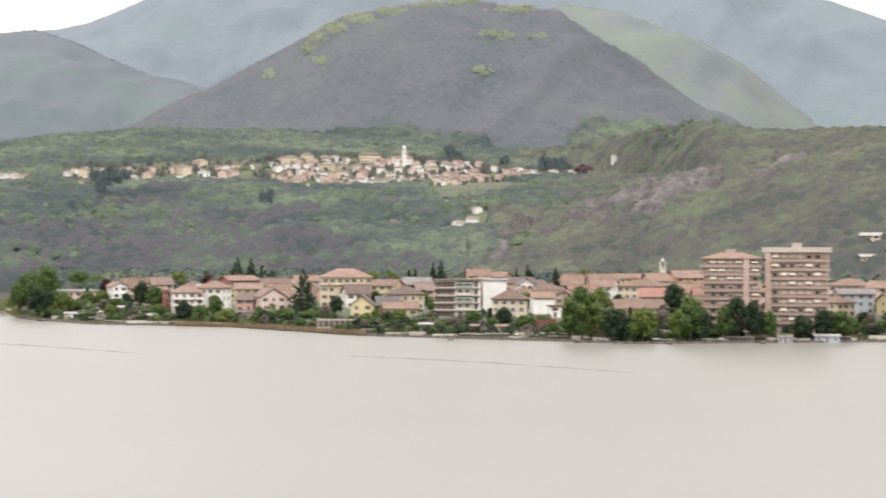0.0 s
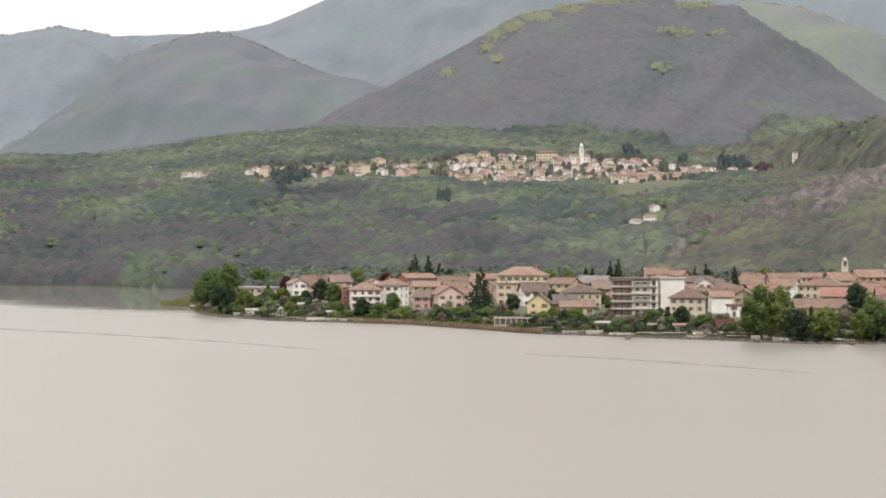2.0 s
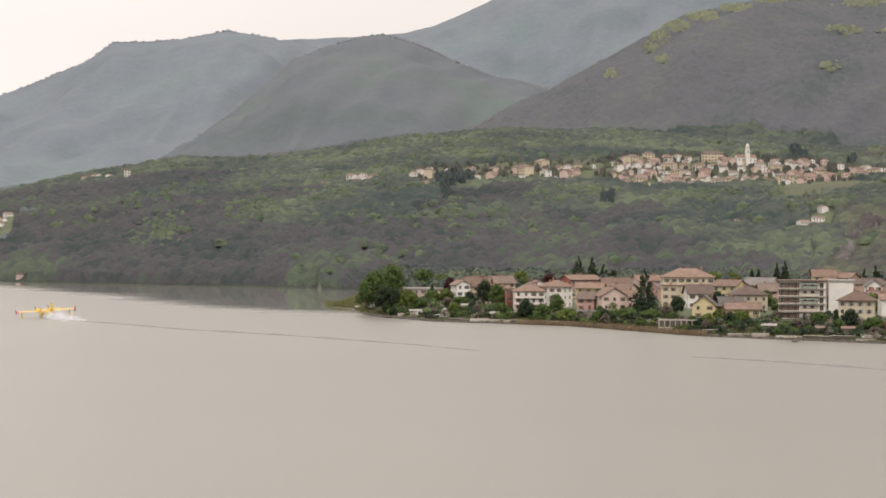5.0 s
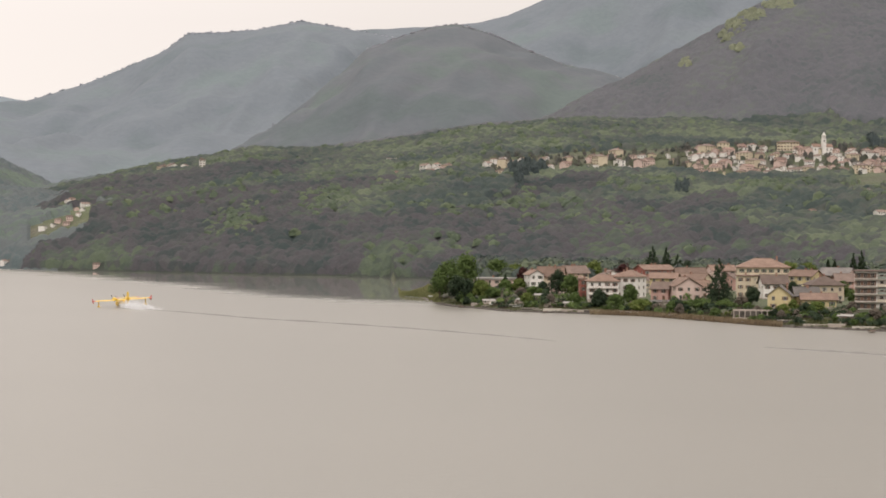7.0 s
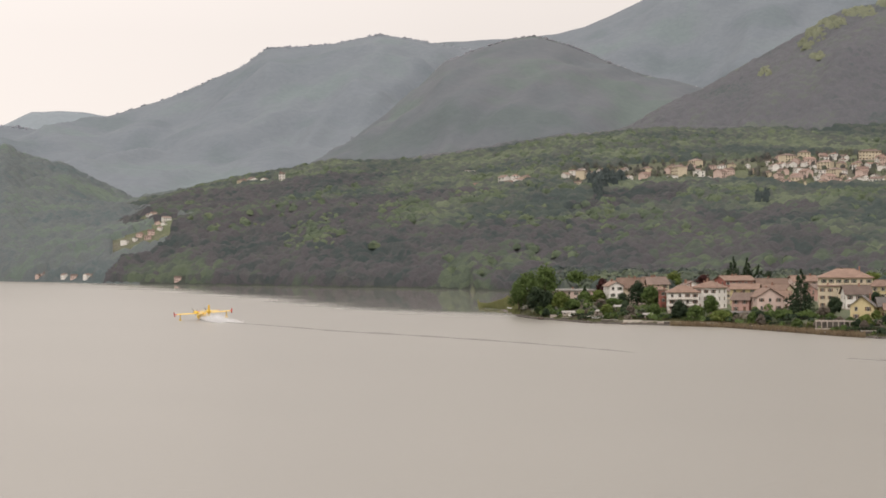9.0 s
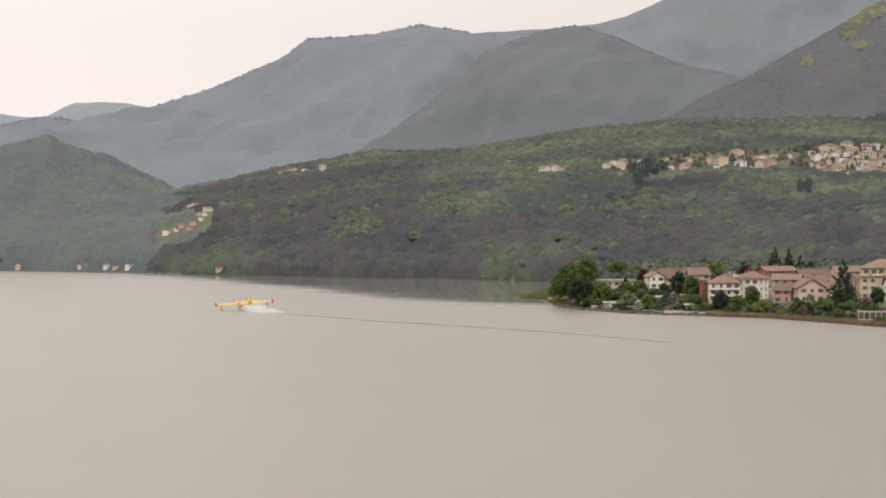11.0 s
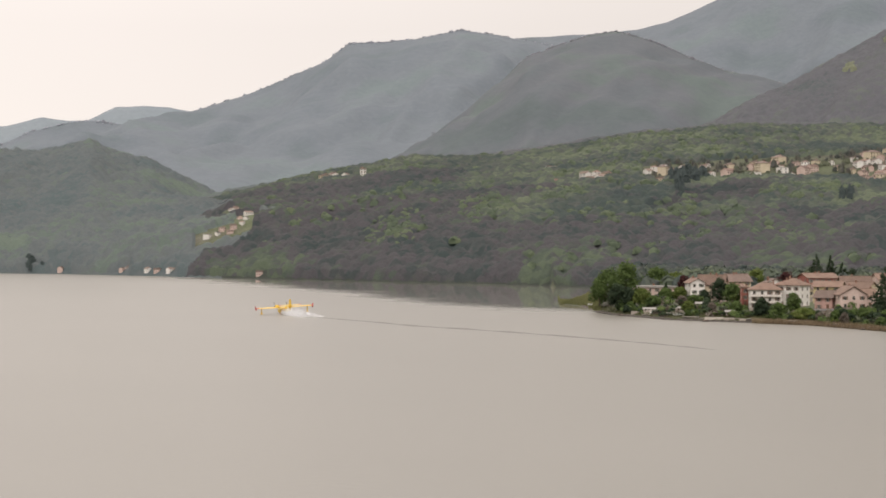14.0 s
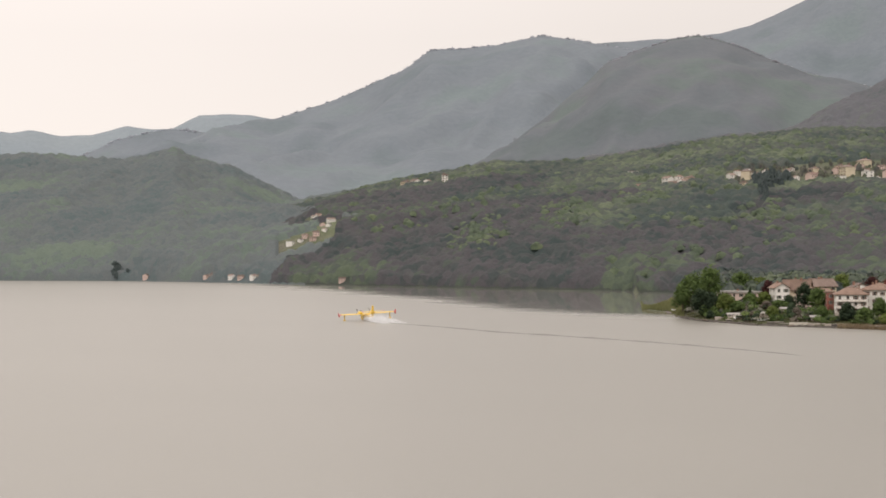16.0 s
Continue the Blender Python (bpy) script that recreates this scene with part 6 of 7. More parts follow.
tree(10.38, 868, 4.3, 8.8, "broad", "mid")
tree(10.09, 870, 6.7, 6.1, "broad", "deep")
tree(9.62, 862, 13.0, 8.8, "broad", "deep")
tree(9.20, 855, 10.7, 10.3, "broad", "mid")
tree(8.49, 1005, 13.3, 12.1, "broad", "fresh")
tree(7.54, 985, 12.5, 10.0, "broad", "wine")
tree(7.30, 812, 10.2, 7.2, "broad", "mid")
tree(6.60, 1040, 20.0, 9.9, "cone", "deep")
tree(6.16, 1045, 19.1, 6.6, "cone", "deep")
tree(5.80, 1040, 14.5, 7.9, "cone", "deep")
tree(5.49, 1040, 12.4, 7.9, "broad", "deep")
tree(4.49, 796, 18.5, 12.2, "cone", "deep")
tree(3.44, 772, 7.6, 6.4, "broad", "deep")
tree(5.03, 772, 4.8, 10.8, "broad", "mid")
tree(4.31, 768, 3.0, 9.8, "broad", "mid")
tree(5.67, 785, 3.3, 10.0, "broad", "mid")
tree(6.98, 792, 5.6, 11.1, "broad", "fresh")
tree(7.76, 805, 7.0, 7.7, "broad", "mid")
tree(8.30, 812, 8.6, 7.7, "broad", "deep")
tree(1.78, 716, 6.1, 5.9, "broad", "deep")
tree(1.42, 722, 5.3, 7.8, "broad", "fresh")
tree(2.50, 722, 5.2, 6.9, "broad", "fresh")
tree(2.32, 1010, 11.5, 17.3, "broad", "fresh")
tree(1.70, 1015, 11.5, 12.9, "broad", "fresh")
tree(1.10, 990, 12.5, 3.8, "cone", "deep")
tree(0.89, 990, 12.5, 4.4, "cone", "deep")
tree(0.32, 985, 16.3, 4.4, "cone", "deep")
tree(0.07, 990, 17.5, 5.7, "cone", "deep")
tree(-2.38, 965, 13.0, 3.7, "cone", "deep")
tree(-2.82, 960, 11.9, 4.9, "cone", "deep")
tree(-3.62, 962, 13.7, 3.7, "cone", "deep")
tree(-4.57, 962, 14.0, 9.2, "broad", "fresh")
tree(-1.95, 696, 7.8, 6.6, "broad", "deep")
tree(-1.54, 698, 6.8, 3.1, "cone", "deep")
tree(-2.65, 688, 5.5, 9.6, "broad", "mid")
tree(-3.21, 690, 4.5, 7.5, "broad", "mid")
tree(-1.07, 700, 3.0, 6.7, "broad", "deep")
tree(-0.18, 702, 3.0, 9.8, "broad", "mid")
tree(0.62, 710, 3.0, 8.1, "broad", "deep")
tree(-4.47, 640, 21.0, 13.4, "broad", "mid")
tree(-5.06, 646, 20.6, 11.5, "broad", "fresh")
tree(-4.07, 640, 14.9, 7.3, "broad", "mid")
tree(-5.54, 636, 12.1, 11.3, "broad", "deep")
tree(-6.42, 640, 12.4, 11.0, "broad", "fresh")
tree(-6.01, 640, 11.6, 4.1, "cone", "deep")
tree(-7.43, 736, 13.6, 10.3, "broad", "deep")
tree(-7.94, 634, 16.7, 12.1, "broad", "mid")
tree(-8.25, 630, 12.5, 8.8, "broad", "deep")
tree(-7.59, 632, 12.8, 8.0, "broad", "fresh")
tree(-7.07, 720, 5.6, 6.0, "broad", "bare")
tree(-3.94, 890, 10.2, 6.8, "broad", "mid")
tree(-2.72, 965, 15.2, 3.7, "cone", "deep")
tree(-9.41, 626, 17.2, 10.8, "broad", "deep")
tree(-9.89, 628, 14.8, 8.4, "broad", "deep")
tree(-9.00, 630, 13.5, 6.8, "broad", "mid")
tree(-10.42, 634, 11.5, 6.0, "broad", "mid")
tree(-12.10, 638, 11.9, 8.1, "broad", "deep")
tree(-12.62, 652, 11.4, 8.3, "broad", "mid")
tree(-11.43, 636, 9.5, 8.1, "broad", "deep")


# shrubs and small trees that crowd the gardens
gr = random.Random(44)
for k in range(105):
    b = gr.uniform(-14.5, 13.0)
    off = gr.choice([gr.uniform(8, 26), gr.uniform(20, 60), gr.uniform(60, 190)])
    p = spot(b, float(SHORE(b)) + off)
    if any((p - q.xy.to_3d()).length < g + 1.0 for q, g in TAKEN):
        continue
    hgt = gr.uniform(3.0, 6.5) if off < 60 else gr.uniform(5, 9)
    tree(b, float(SHORE(b)) + off, hgt, hgt * gr.uniform(0.7, 1.2), "broad", gr.choice(["mid", "mid", "deep", "fresh", "bare"]))
for k in range(66):   # low dark shrubs in the lakeside gardens
    b = gr.uniform(-14.5, 12.6)
    off = gr.uniform(7, 34)
    p = spot(b, float(SHORE(b)) + off)
    if any((p - q.xy.to_3d()).length < g for q, g in TAKEN):
        continue
    hgt = gr.uniform(2.2, 4.2)
    tree(b, float(SHORE(b)) + off, hgt, hgt * gr.uniform(0.9, 1.5), "broad", gr.choice(["deep", "deep", "mid", "bare"]))


def clear_of_houses(az, r, rng):
    x, y = -r * np.sin(np.radians(az)), r * np.cos(np.radians(az))
    ok = np.ones(len(az), bool)
    for q, g in TAKEN:
        ok &= np.hypot(x - q.x, y - q.y) > g * 0.85
    return ok & (fbm(x, y, 22, 2, 12) > -0.10)


for _seed, _tone, _cell in ((81, "deep", 60), (82, "mid", 75), (83, "bare", 150)):
    plant("garden_shrubs", {"deep": "dark evergreen shrubs in the shore gardens", "mid": "green shrubs in the shore gardens", "bare": "brown budding shrubs in the shore gardens"}[_tone],
          LEAVES[_tone], _seed, (-15, 12.9), (lambda az: SHORE(az) + 5, lambda az: SHORE(az) + 62, 630, 960), _cell, 1.5, 34, clear_of_houses, 1.0, 0.42, 5, 0.3, False)


def hedge(bearing, reach, turn, length, deep, h, tone):
    rng = tree_rng
    ob = thing("hedge", stand(bearing, reach, turn, 0.2), "clipped green garden hedge" if tone != "bare" else "dry brown reed hedge", "hedge", "garden hedges")
    n = max(2, int(length / 1.2))
    cen = np.array([((k / (n - 1) - 0.5) * length, rng.uniform(-0.2, 0.2), h * 0.5) for k in range(n)])
    me = leaf_cloud("foliage", cen, np.tile([0.9, deep / 2, h * 0.52], (n, 1)), 60, 0.32, rng)
    me.materials.append(LEAVES[tone])
    part("foliage", me, None, ob)
    part("stem", Form().box(-length / 2, length / 2, -0.1, 0.1, -0.3, h * 0.5), BARK, ob)
    return ob


for k in range(5):   # rows of clipped hedge running down to the lake
    hedge(8.45 + k * 0.26, float(SHORE(8.45 + k * 0.26)) + 24, 66, 24, 1.3, 1.3, "deep" if k % 2 else "mid")


def garden_wall(bearing, off, turn, length, h, mat):
    """A low retaining wall with a coping, in a lakeside garden."""
    ob = thing("garden_wall", stand(bearing, float(SHORE(bearing)) + off, turn, 0.5), "low pale stone retaining wall in a shore garden", "wall", "garden walls by the lake")
    part("wall", Form().box(-length / 2, length / 2, -0.22, 0.22, -1.0, h), mat, ob)
    part("coping", Form().box(-length / 2 - 0.06, length / 2 + 0.06, -0.3, 0.3, h, h + 0.14), TRIM, ob)
    return ob


wr_ = random.Random(61)
for k in range(64):
    b = -14.2 + k * 0.42 + wr_.uniform(-0.15, 0.15)
    if 2.4 < b < 8.0 and k % 3:
        continue
    garden_wall(b, wr_.choice([3.2, 3.6, 4.5, 9.0, 15.0, 24.0]), wr_.uniform(-7, 7), wr_.uniform(4, 11), wr_.uniform(0.9, 1.9), wr_.choice([CONCRETE, STONE, TRIM, CONCRETE, STONE]))

hr = random.Random(14)
for k in range(78):
    b = -14 + k * 0.345 + hr.uniform(-0.2, 0.2)
    hedge(b, float(SHORE(b)) + hr.uniform(9, 42), hr.uniform(-20, 20), hr.uniform(5, 13), hr.uniform(1.2, 2.4), hr.uniform(1.2, 2.8), hr.choice(["mid", "deep", "deep", "fresh", "mid"]))


def reeds(bearings, off, wide, count, label, mat, tall):
    """Standing blades along the water's edge."""
    rng = np.random.default_rng(77 + count)
    az = rng.uniform(*bearings, count)
    r = SHORE(az) + rng.uniform(off, off + wide, count)
    z = sheet_height(az, r)
    base = np.stack([-r * np.sin(np.radians(az)), r * np.cos(np.radians(az)), np.maximum(z, -0.3)], -1)
    a = rng.uniform(0, 6.28, count)
    side = np.stack([np.cos(a), np.sin(a), np.zeros(count)], -1) * 0.16
    tip = base + np.stack([rng.normal(0, 0.25, count), rng.normal(0, 0.25, count), rng.uniform(0.6, 1.1, count) * tall], -1)
    v = np.stack([base - side, base + side, tip], 1).reshape(-1, 3)
    me = raw_mesh("reeds", v, np.arange(count * 3).reshape(-1, 3), False)
    me.materials.append(mat)
    return tagged(new("reeds", me), label, "reeds", kind="stuff")


REED = foliage("dry_reed", [(0.3, (0.20, 0.150, 0.095)), (0.6, (0.26, 0.205, 0.135)), (0.8, (0.30, 0.25, 0.16))], 0.08, 0.6, lean=0.3)
GRASS = foliage("shore_grass", [(0.3, (0.095, 0.098, 0.048)), (0.6, (0.125, 0.135, 0.06)), (0.8, (0.17, 0.165, 0.085))], 0.08, 0.6, lean=0.3)
reeds((2.5, 8.6), -2.0, 6.0, 9000, "dry brown reeds at the water's edge", REED, 2.0)
reeds((13.4, 14.75), 1.0, 60.0, 9000, "yellow-green grass on the low spit", foliage("spit_grass", [(0.3, (0.155, 0.165, 0.075)), (0.6, (0.19, 0.20, 0.09)), (0.8, (0.24, 0.23, 0.12))], 0.08, 0.6, lean=0.3), 2.2)
reeds((-15, 13.4), 2.0, 22.0, 26000, "rough grass in the shore gardens", GRASS, 0.9)


# ---- the hillside village ----
vr = random.Random(21)


def village_house(w, d, h, rise, kind, wall, roof, label):
    ob = thing("village_house", Matrix.Identity(4), label, "house", "houses of the hillside village")
    part("wall", wall_form(kind, w, d, h, rise), WALLS[wall], ob)
    top = part("roof", roof_form(kind, w, d, h, rise, 0.5, 0.2), ROOFS[roof], ob)
    part("chimney", Form().box(w * 0.2, w * 0.2 + 0.7, 0.3, 1.0, h + rise * 0.4, h + rise + 0.9), BRICK, top)
    fl = max(1, round(h / 3.0))
    for f in range(fl):
        n = max(2, int(w // 3.4))
        for k in range(n):
            part("window", CACHE.setdefault("far_window", Form().box(-0.6, 0.6, -0.05, 0.1, 0, 1.5).box(-0.75, 0.75, -0.1, 0.1, -0.12, 0).mesh("window", GLASS)), None, ob,
                 at=pose((k + 0.5) * w / n - w / 2, -d / 2 - 0.005, f * h / fl + 0.9))
    return ob


ROOFS["faded"] = tile_roof("faded_tiles", (0.200, 0.150, 0.128), (0.300, 0.235, 0.205))
ROOFS["pinkish"] = tile_roof("pinkish_tiles", (0.215, 0.142, 0.118), (0.300, 0.212, 0.180))
KITS = []
for wall, w, d, h, rise, kind, roof in (
        ("white", 10, 9, 6.2, 2.2, "side", "faded"), ("cream", 12, 9, 6.5, 2.4, "hip", "brown"), ("pink", 8, 11, 6.6, 2.2, "front", "pinkish"),
        ("white", 14, 9, 6.4, 2.2, "side", "faded"), ("white", 9, 8, 8.6, 1.8, "hip", "pinkish"), ("cream", 16, 10, 8.8, 2.4, "hip", "faded"),
        ("pink", 11, 9, 5.8, 2.2, "side", "brown"), ("white", 9, 9, 6.0, 2.0, "side", "slate"), ("white", 7, 9, 5.2, 2.0, "front", "faded"),
        ("pink", 13, 10, 7.4, 2.6, "side", "pinkish"), ("cream", 9, 10, 6.4, 2.4, "hip", "brown"), ("white", 18, 8, 5.4, 2.0, "side", "pinkish"),
        ("white", 8, 8, 7.2, 2.0, "front", "faded"), ("white", 10, 9, 5.6, 0.6, "flat", "white"), ("white", 12, 11, 9.4, 2.6, "hip", "faded")):
    KITS.append(village_house(w, d, h, rise, kind, wall, roof, "%s village house with a %s roof" % (
        wall, {"faded": "faded tiled", "brown": "brown tiled", "slate": "grey slate", "pinkish": "pinkish tiled", "white": "pale flat"}[roof])))

sites = []


def settle(b, r, turn=None, kit=None, gap=11.0, size=1.0):
    p = spot(b, r)
    if any((p - q).length < gap for q in sites):
        return
    sites.append(p)
    k = vr.randrange(len(KITS)) if kit is None else kit
    m = stand(b, r, vr.uniform(-75, 75) if turn is None else turn, 1.0) @ Matrix.Scale(size * vr.uniform(0.78, 1.12), 4)
    if KITS[k].get("placed"):
        copy_thing(KITS[k], m)
    else:
        KITS[k].matrix_basis = m
        KITS[k]["placed"] = 1


for b, r, k in ((13.2, 2072, 1), (13.55, 2080, 4), (13.9, 2088, 0), (13.4, 2056, 3), (13.75, 2052, 6), (14.75, 2045, 2), (14.6, 2052, 6), (11.9, 2078, 0), (11.7, 2100, 4), (11.4, 2078, 5), (11.1, 2080, 3), (11.69, 1985, 6), (11.5, 1992, 1), (21.6, 2390, 3), (22.3, 2405, 1), (22.0, 2400, 0)):
    settle(b, r, None, k, 7)
for n_, (b, r) in enumerate(LONE_HOUSES[:12]):
    settle(b, r, None, (6, 6, 0, 6, 0, 6, 3, 3, 0, 6, 7, 4)[n_], 7, 0.72)
for _ in range(260):   # the core round the church
    settle(vr.uniform(-1.3, 5.2), vr.triangular(1908, 2225, 2050), gap=14)
for _ in range(90):    # the strip along the slope
    settle(vr.uniform(5.2, 11.6), vr.triangular(2012, 2140, 2070), gap=18)
for _ in range(40):    # the eastern end
    settle(vr.uniform(-4.4, -1.5), vr.triangular(2040, 2180, 2100), gap=16)
for n_, (b, r) in enumerate(HAMLET):   # the hamlet on the lake slope
    settle(b, r, None, (3, 6, 13, 8, 7, 6)[n_ % 6], 6, 0.68)


def church():
    ob = thing("church", stand(1.32, 2150, 20, 1.0), "white village church with a tall slender bell tower", "church")
    part("nave", wall_form("side", 24, 11, 9, 3.5), WALLS["white"], ob)
    part("roof", roof_form("side", 24, 11, 9, 3.5, 0.5, 0.25), ROOFS["terracotta"], ob)
    tower = part("bell_tower", Form().box(-2.3, 2.3, -9.6, -5.6, -2, 18).box(-2.6, 2.6, -9.9, -5.3, 13, 13.4).box(-2.6, 2.6, -9.9, -5.3, 18, 18.5), WALLS["white"], ob)
    for z in (14.2,):
        window(tower, pose(0, -9.61, z), 1.2, 2.6)
    part("belfry", Form().box(-1.9, -1.1, -9.2, -6.0, 18.5, 22).box(1.1, 1.9, -9.2, -6.0, 18.5, 22).box(-1.1, 1.1, -6.8, -6.0, 18.5, 22).box(-2.2, 2.2, -9.5, -5.7, 22, 22.4), WALLS["white"], tower)
    part("spire", Form().solid([(-1.8, -9.3, 22.4), (1.8, -9.3, 22.4), (1.8, -5.9, 22.4), (-1.8, -5.9, 22.4), (0, -7.6, 26.5)], [(3, 2, 1, 0), (0, 1, 4), (1, 2, 4), (2, 3, 4), (3, 0, 4)]), WALLS["white"], tower)
    for k in range(5):
        window(ob, pose(-9.5 + k * 4.8, -5.51, 4.5), 1.1, 2.4)
    return ob


church()
house(2.36, 2175, 3, 26, 12, 10.5, 2.2, "hip", "cream", "faded", 3, "long cream civic building above the village roofs", name="civic_building")
house(15.0, 2256, 5, 13, 8, 5.5, 0.5, "flat", "white", "white", 1, "white flat-roofed house in the wood", name="white_villa")
house(21.05, 2330, 0, 8, 8, 12.0, 2.0, "hip", "white", "terracotta", 3, "tall white tower house on the wooded crest", name="tower_house")
house(-5.5, LONE_HOUSES[12][1], 0, 6, 6, 13.0, 2.0, "hip", "white", "terracotta", 4, "tall narrow white house among trees", name="tower_house")


# ---- the yellow flying boat on the lake ----
YELLOW = surface("yellow_aircraft_paint", (0.72, 0.46, 0.015), (0.80, 0.54, 0.025), 0.3, 4.0, 0.35, bump=0.0)
REDP = surface("red_aircraft_paint", (0.50, 0.035, 0.03), (0.58, 0.05, 0.04), 0.5, 4.0, 0.4, bump=0.0)
DARK = surface("black_rubber", (0.02, 0.02, 0.02), (0.035, 0.035, 0.035), 1.0, 6.0, 0.6, bump=0.0)


def foil(x0, x1, y0, y1, z0, z1, c0, c1, thick0, thick1, upright=False):
    """A tapering wing from root to tip; chord runs along y."""
    prof = [(0.0, 0.0), (0.08, 0.5), (0.3, 0.62), (0.6, 0.45), (1.0, 0.04), (0.6, -0.3), (0.3, -0.42), (0.08, -0.36)]
    rings = []
    for x, y, z, c, t in ((x0, y0, z0, c0, thick0), (x1, y1, z1, c1, thick1)):
        rings.append([(x + (q * t if upright else 0), y - p * c, z + (0 if upright else q * t)) for p, q in prof])
    return Form().rings(rings)


def flying_boat(m):
    ob = thing("flying_boat", m, "yellow twin-engined firefighting flying boat with red tips", "aircraft")
    rings = []   # nose at +y; keel below
    for y, w, lo, hi in ((9.3, 0.25, 1.5, 2.0), (8.4, 0.85, 0.75, 2.6), (6.5, 1.2, 0.25, 3.3), (3.5, 1.3, 0.0, 3.5), (0.0, 1.3, 0.0, 3.5), (-0.4, 1.3, 0.35, 3.5),
                         (-4.0, 1.1, 0.9, 3.5), (-7.5, 0.75, 1.7, 3.5), (-10.2, 0.3, 2.6, 3.5)):
        mid = lo + (hi - lo) * 0.33
        rings.append([(0, y, lo), (w * 0.75, y, lo + (mid - lo) * 0.7), (w, y, mid), (w, y, hi - 0.5), (w * 0.7, y, hi - 0.1), (0, y, hi),
                      (-w * 0.7, y, hi - 0.1), (-w, y, hi - 0.5), (-w, y, mid), (-w * 0.75, y, lo + (mid - lo) * 0.7)])
    part("hull", Form().rings(rings), YELLOW, ob, smooth=False)
    part("windscreen", Form().solid([(-0.9, 7.4, 3.02), (0.9, 7.4, 3.02), (0.75, 6.6, 3.75), (-0.75, 6.6, 3.75), (-1.0, 5.4, 3.3), (1.0, 5.4, 3.3), (0.7, 5.4, 3.75), (-0.7, 5.4, 3.75)],
                                    [(0, 1, 2, 3), (1, 5, 6, 2), (4, 0, 3, 7), (3, 2, 6, 7), (5, 4, 7, 6), (0, 4, 5, 1)]), GLASS, ob, "dark cockpit glazing")
    part("stripe", Form().box(-1.33, 1.33, -0.3, 4.5, 0.55, 0.75), REDP, ob, "red hull stripe")
    part("pylon", Form().box(-0.7, 0.7, -2.2, 2.0, 3.3, 3.95), YELLOW, ob)
    for s in (-1, 1):
        wing = part("wing", foil(0, s * 14.3, 2.0, 1.6, 3.95, 4.15, 3.6, 3.2, 0.62, 0.5), YELLOW, ob)
        part("wing_tip", foil(s * 13.3, s * 14.35, 1.66, 1.63, 4.12, 4.16, 3.32, 3.22, 0.56, 0.54), REDP, wing, "red wing tip")
        part("winglet", foil(s * 14.3, s * 14.6, 1.4, 0.7, 3.2, 5.4, 2.6, 1.4, 0.14, 0.1, True), REDP, wing, "red winglet")
        fl = [(0.08, 2.4), (0.34, 1.9), (0.42, 0.8), (0.36, -0.8), (0.1, -1.8)]
        float_ = part("wing_float", Form().rings([[(s * 11.6 + r * math.cos(k * math.tau / 8), y, 1.35 + r * 1.1 * math.sin(k * math.tau / 8)) for k in range(8)] for r, y in fl]), YELLOW, ob, smooth=True)
        part("strut", Form().box(s * 11.6 - 0.08, s * 11.6 + 0.08, -0.6, 0.8, 1.7, 3.95), YELLOW, float_)
        nac = [(0.32, 4.2), (0.62, 3.8), (0.72, 2.6), (0.72, 0.6), (0.55, -1.0), (0.2, -2.4)]
        eng = part("engine", Form().rings([[(s * 3.1 + r * math.cos(k * math.tau / 10), y, 4.55 + r * math.sin(k * math.tau / 10)) for k in range(10)] for r, y in nac]), YELLOW, ob, smooth=True)
        hub = part("propeller", Form().rings([[(s * 3.1 + r * math.cos(k * math.tau / 8), y, 4.55 + r * math.sin(k * math.tau / 8)) for k in range(8)] for r, y in ((0.28, 4.2), (0.24, 4.6), (0.05, 4.95))]), DARK, eng)
        blades = Form()
        for k in range(4):
            a = k * math.pi / 2 + 0.5
            u, v = math.cos(a), math.sin(a)
            c = (s * 3.1, 4.45, 4.55)
            blades.solid([(c[0] + u * r - v * b, c[1] + e, c[2] + v * r + u * b) for r, b, e in ((0.2, -0.1, -0.04), (0.2, 0.1, 0.04), (1.9, 0.14, 0.02), (1.9, -0.14, -0.02))]
                         + [(c[0] + u * r - v * b, c[1] + e + 0.05, c[2] + v * r + u * b) for r, b, e in ((0.2, -0.1, -0.04), (0.2, 0.1, 0.04), (1.9, 0.14, 0.02), (1.9, -0.14, -0.02))],
                         [(3, 2, 1, 0), (4, 5, 6, 7), (0, 1, 5, 4), (1, 2, 6, 5), (2, 3, 7, 6), (3, 0, 4, 7)])
        for me in (blades.mesh("blades", DARK),):
            nb = new("blades", me)
            nb.parent = eng
        tp = part("tailplane", foil(0, s * 5.4, -7.6, -7.9, 5.6, 5.7, 2.4, 2.0, 0.34, 0.26), YELLOW, ob)
        part("tailplane_tip", foil(s * 4.6, s * 5.45, -7.83, -7.9, 5.68, 5.71, 2.12, 2.0, 0.31, 0.28), REDP, tp, "red tailplane tip")
    fin = part("fin", foil(0, 0, -6.2, -8.2, 3.3, 8.6, 4.0, 2.3, 0.5, 0.3, True), YELLOW, ob)
    part("rudder", foil(0, 0, -9.6, -9.9, 3.9, 8.4, 1.0, 0.85, 0.34, 0.22, True), YELLOW, fin)
    for k in range(4):
        for s in (-1, 1):
            part("cabin_window", Form().box(s * 1.26, s * 1.33, 3.4 - k * 1.9, 4.0 - k * 1.9, 2.3, 2.75), GLASS, ob)
    return ob


PLANE_AZ, PLANE_R = 23.55, 868.0
PLANE_HEAD = 41.0
plane_at = Matrix.Translation(spot(PLANE_AZ, PLANE_R, -0.65)) @ pose(0, 0, 0, 2.0, -3.0, PLANE_HEAD)
flying_boat(plane_at)

FOAM = surface("white_foam", (0.80, 0.81, 0.82), (0.88, 0.89, 0.90), 0.5, 4.0, 0.7, bump=0.0)


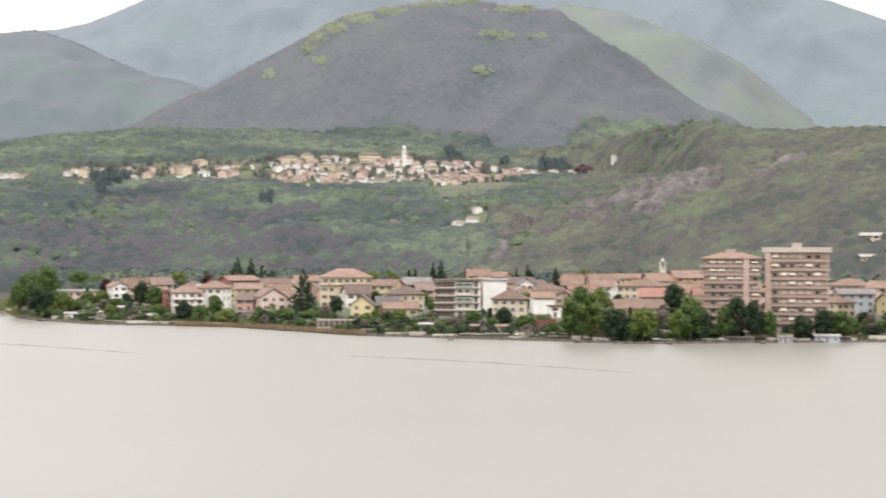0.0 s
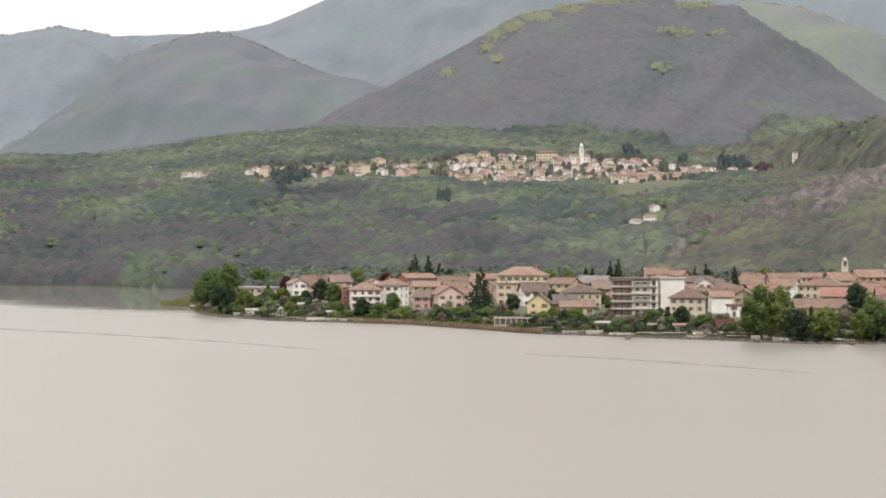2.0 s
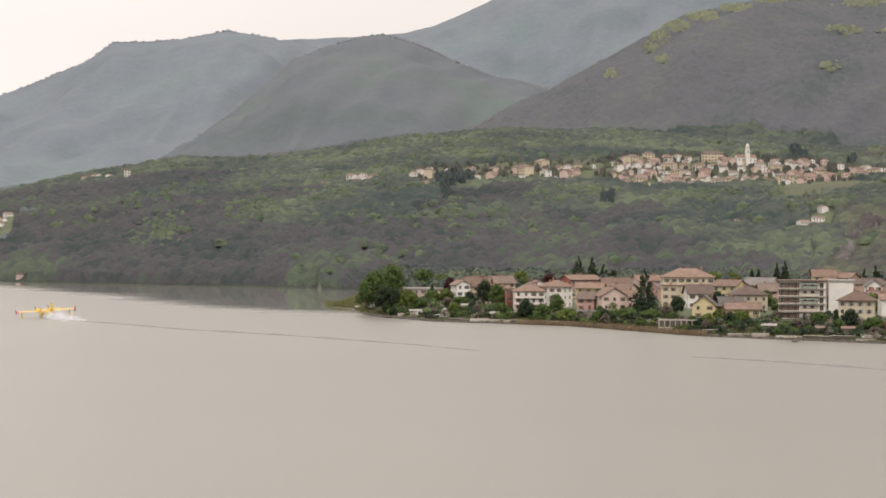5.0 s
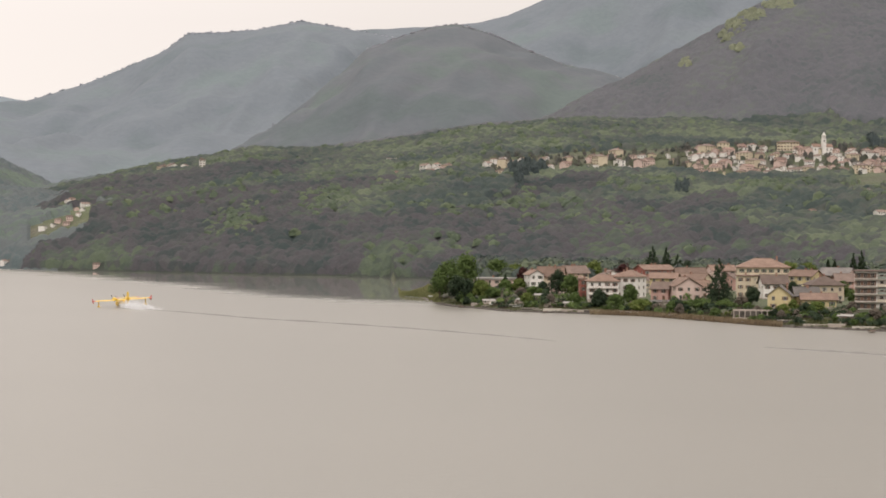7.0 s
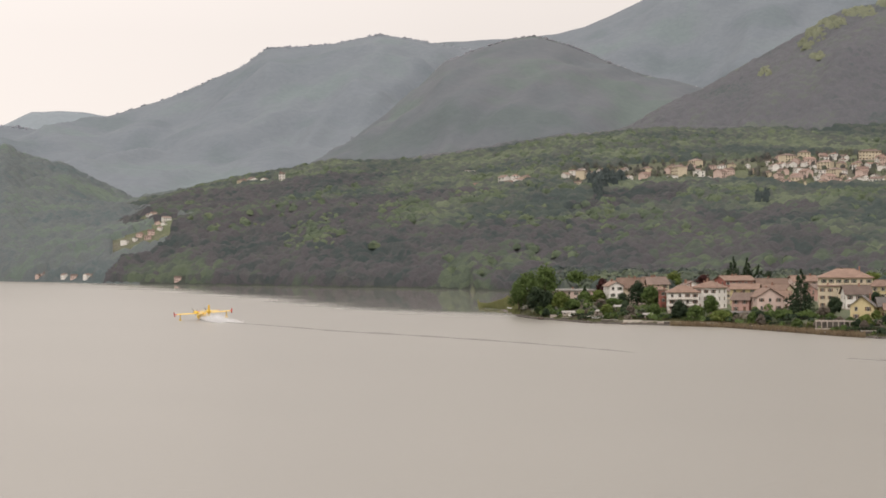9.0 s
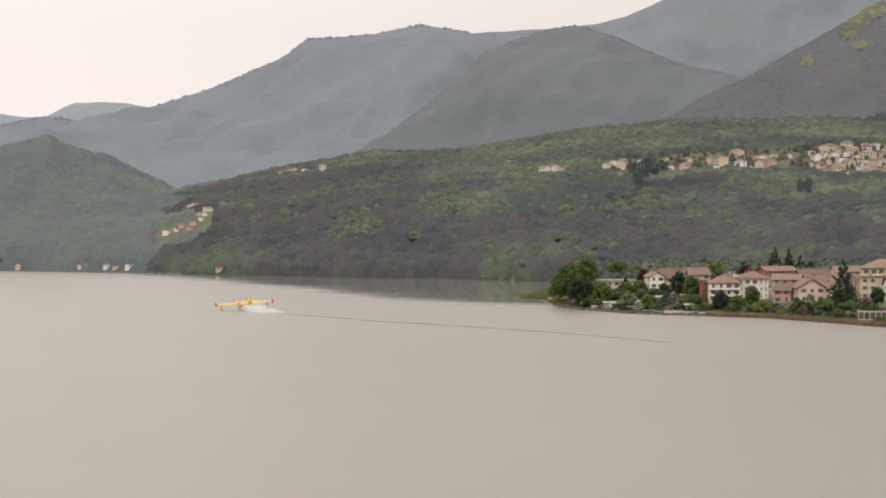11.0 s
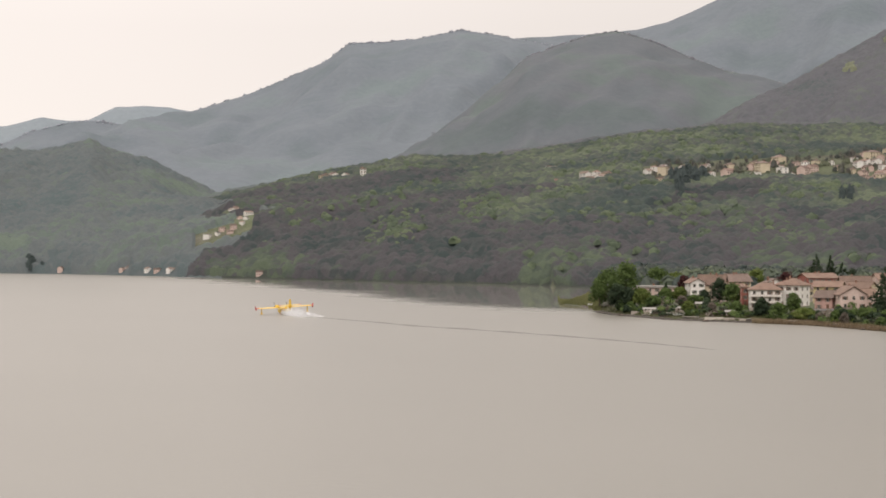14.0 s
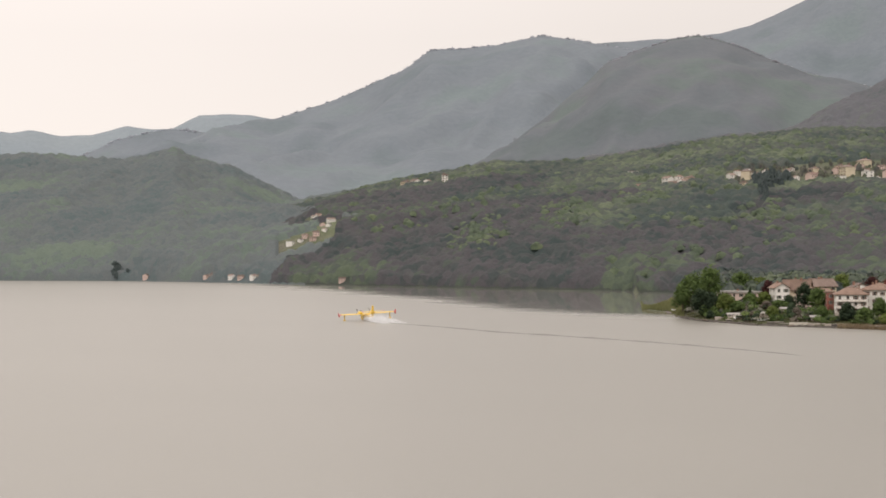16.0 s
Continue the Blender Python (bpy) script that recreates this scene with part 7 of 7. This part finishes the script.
def spray():
    """Drops and foam thrown up behind the hull."""
    rng = np.random.default_rng(5)
    n = 14000
    t = rng.beta(1.1, 2.0, n)
    y = 2.0 - 46 * t
    side = rng.choice([-1, 1], n)
    x = side * (0.8 + 3.2 * t) + rng.normal(0, 0.5 + 1.2 * t, n)
    z = np.abs(rng.normal(0, 1, n)) * (0.35 + 1.7 * np.sqrt(t) * (1 - t) ** 1.2 * 1.6) + 0.03
    c = np.stack([x, y, z], -1)
    a, b = rng.normal(size=(n, 3)), rng.normal(size=(n, 3))
    s = rng.uniform(0.05, 0.20, (n, 1))
    v = np.stack([c + a * s, c + b * s, c - (a + b) * s * 0.5], 1).reshape(-1, 3)
    me = raw_mesh("water_spray", v, np.arange(n * 3).reshape(-1, 3), False)
    me.materials.append(FOAM)
    ob = tagged(new("water_spray", me), "white spray thrown up behind the flying boat", "spray", kind="stuff")
    ob.matrix_basis = Matrix.Translation(spot(PLANE_AZ, PLANE_R, 0.0)) @ pose(0, 0, 0, 0, 0, PLANE_HEAD)


spray()


def wake(points, label, half=1.8, high=0.42):
    """A low swell left on the water along a line of (bearing, range)."""
    fine = []
    for (b0, r0), (b1, r1) in zip(points, points[1:]):
        for k in range(30):
            t = k / 30
            fine.append(spot(b0 + (b1 - b0) * t, r0 + (r1 - r0) * t))
    rng = random.Random(4)
    f = Form()
    rings = []
    for k, p in enumerate(fine):
        q = fine[min(k + 1, len(fine) - 1)] - fine[max(k - 1, 0)]
        nrm = Vector((-q.y, q.x, 0)).normalized()
        u = math.sin(math.pi * k / (len(fine) - 1)) ** 0.4 * (0.6 + 0.35 * rng.random() + 0.25 * math.sin(k * 0.7))
        hw, hh = half * u + 0.02, high * u + 0.002
        rings.append([p + nrm * (hw * a) + Vector((0, 0, 0.004 + hh * b)) for a, b in ((-1, -0.02), (-0.5, 0.6), (0, 1), (0.5, 0.6), (1, -0.02))])
    k = 5
    for r in rings:
        f.v += [tuple(p) for p in r]
    for a in range(len(rings) - 1):
        f.f += [[a * k + j, a * k + j + 1, (a + 1) * k + j + 1, (a + 1) * k + j] for j in range(k - 1)]
    ob = new("wake", f.mesh("wake", WAKE, True))
    return tagged(ob, label, "wake", kind="structure")


WAKE = surface("disturbed_water", (0.145, 0.14, 0.13), (0.18, 0.172, 0.16), 0.2, 2.0, 0.6, bump=0.3, bump_m=0.05)
wake([(23.0, 842), (19.3, 740), (13.8, 652), (9.5, 583)], "long thin wake of the flying boat across the lake", 2.6, 0.45)
wake([(3.1, 564), (0.0, 541), (-6.4, 488)], "dark swell line across the calm lake", 2.6, 0.46)
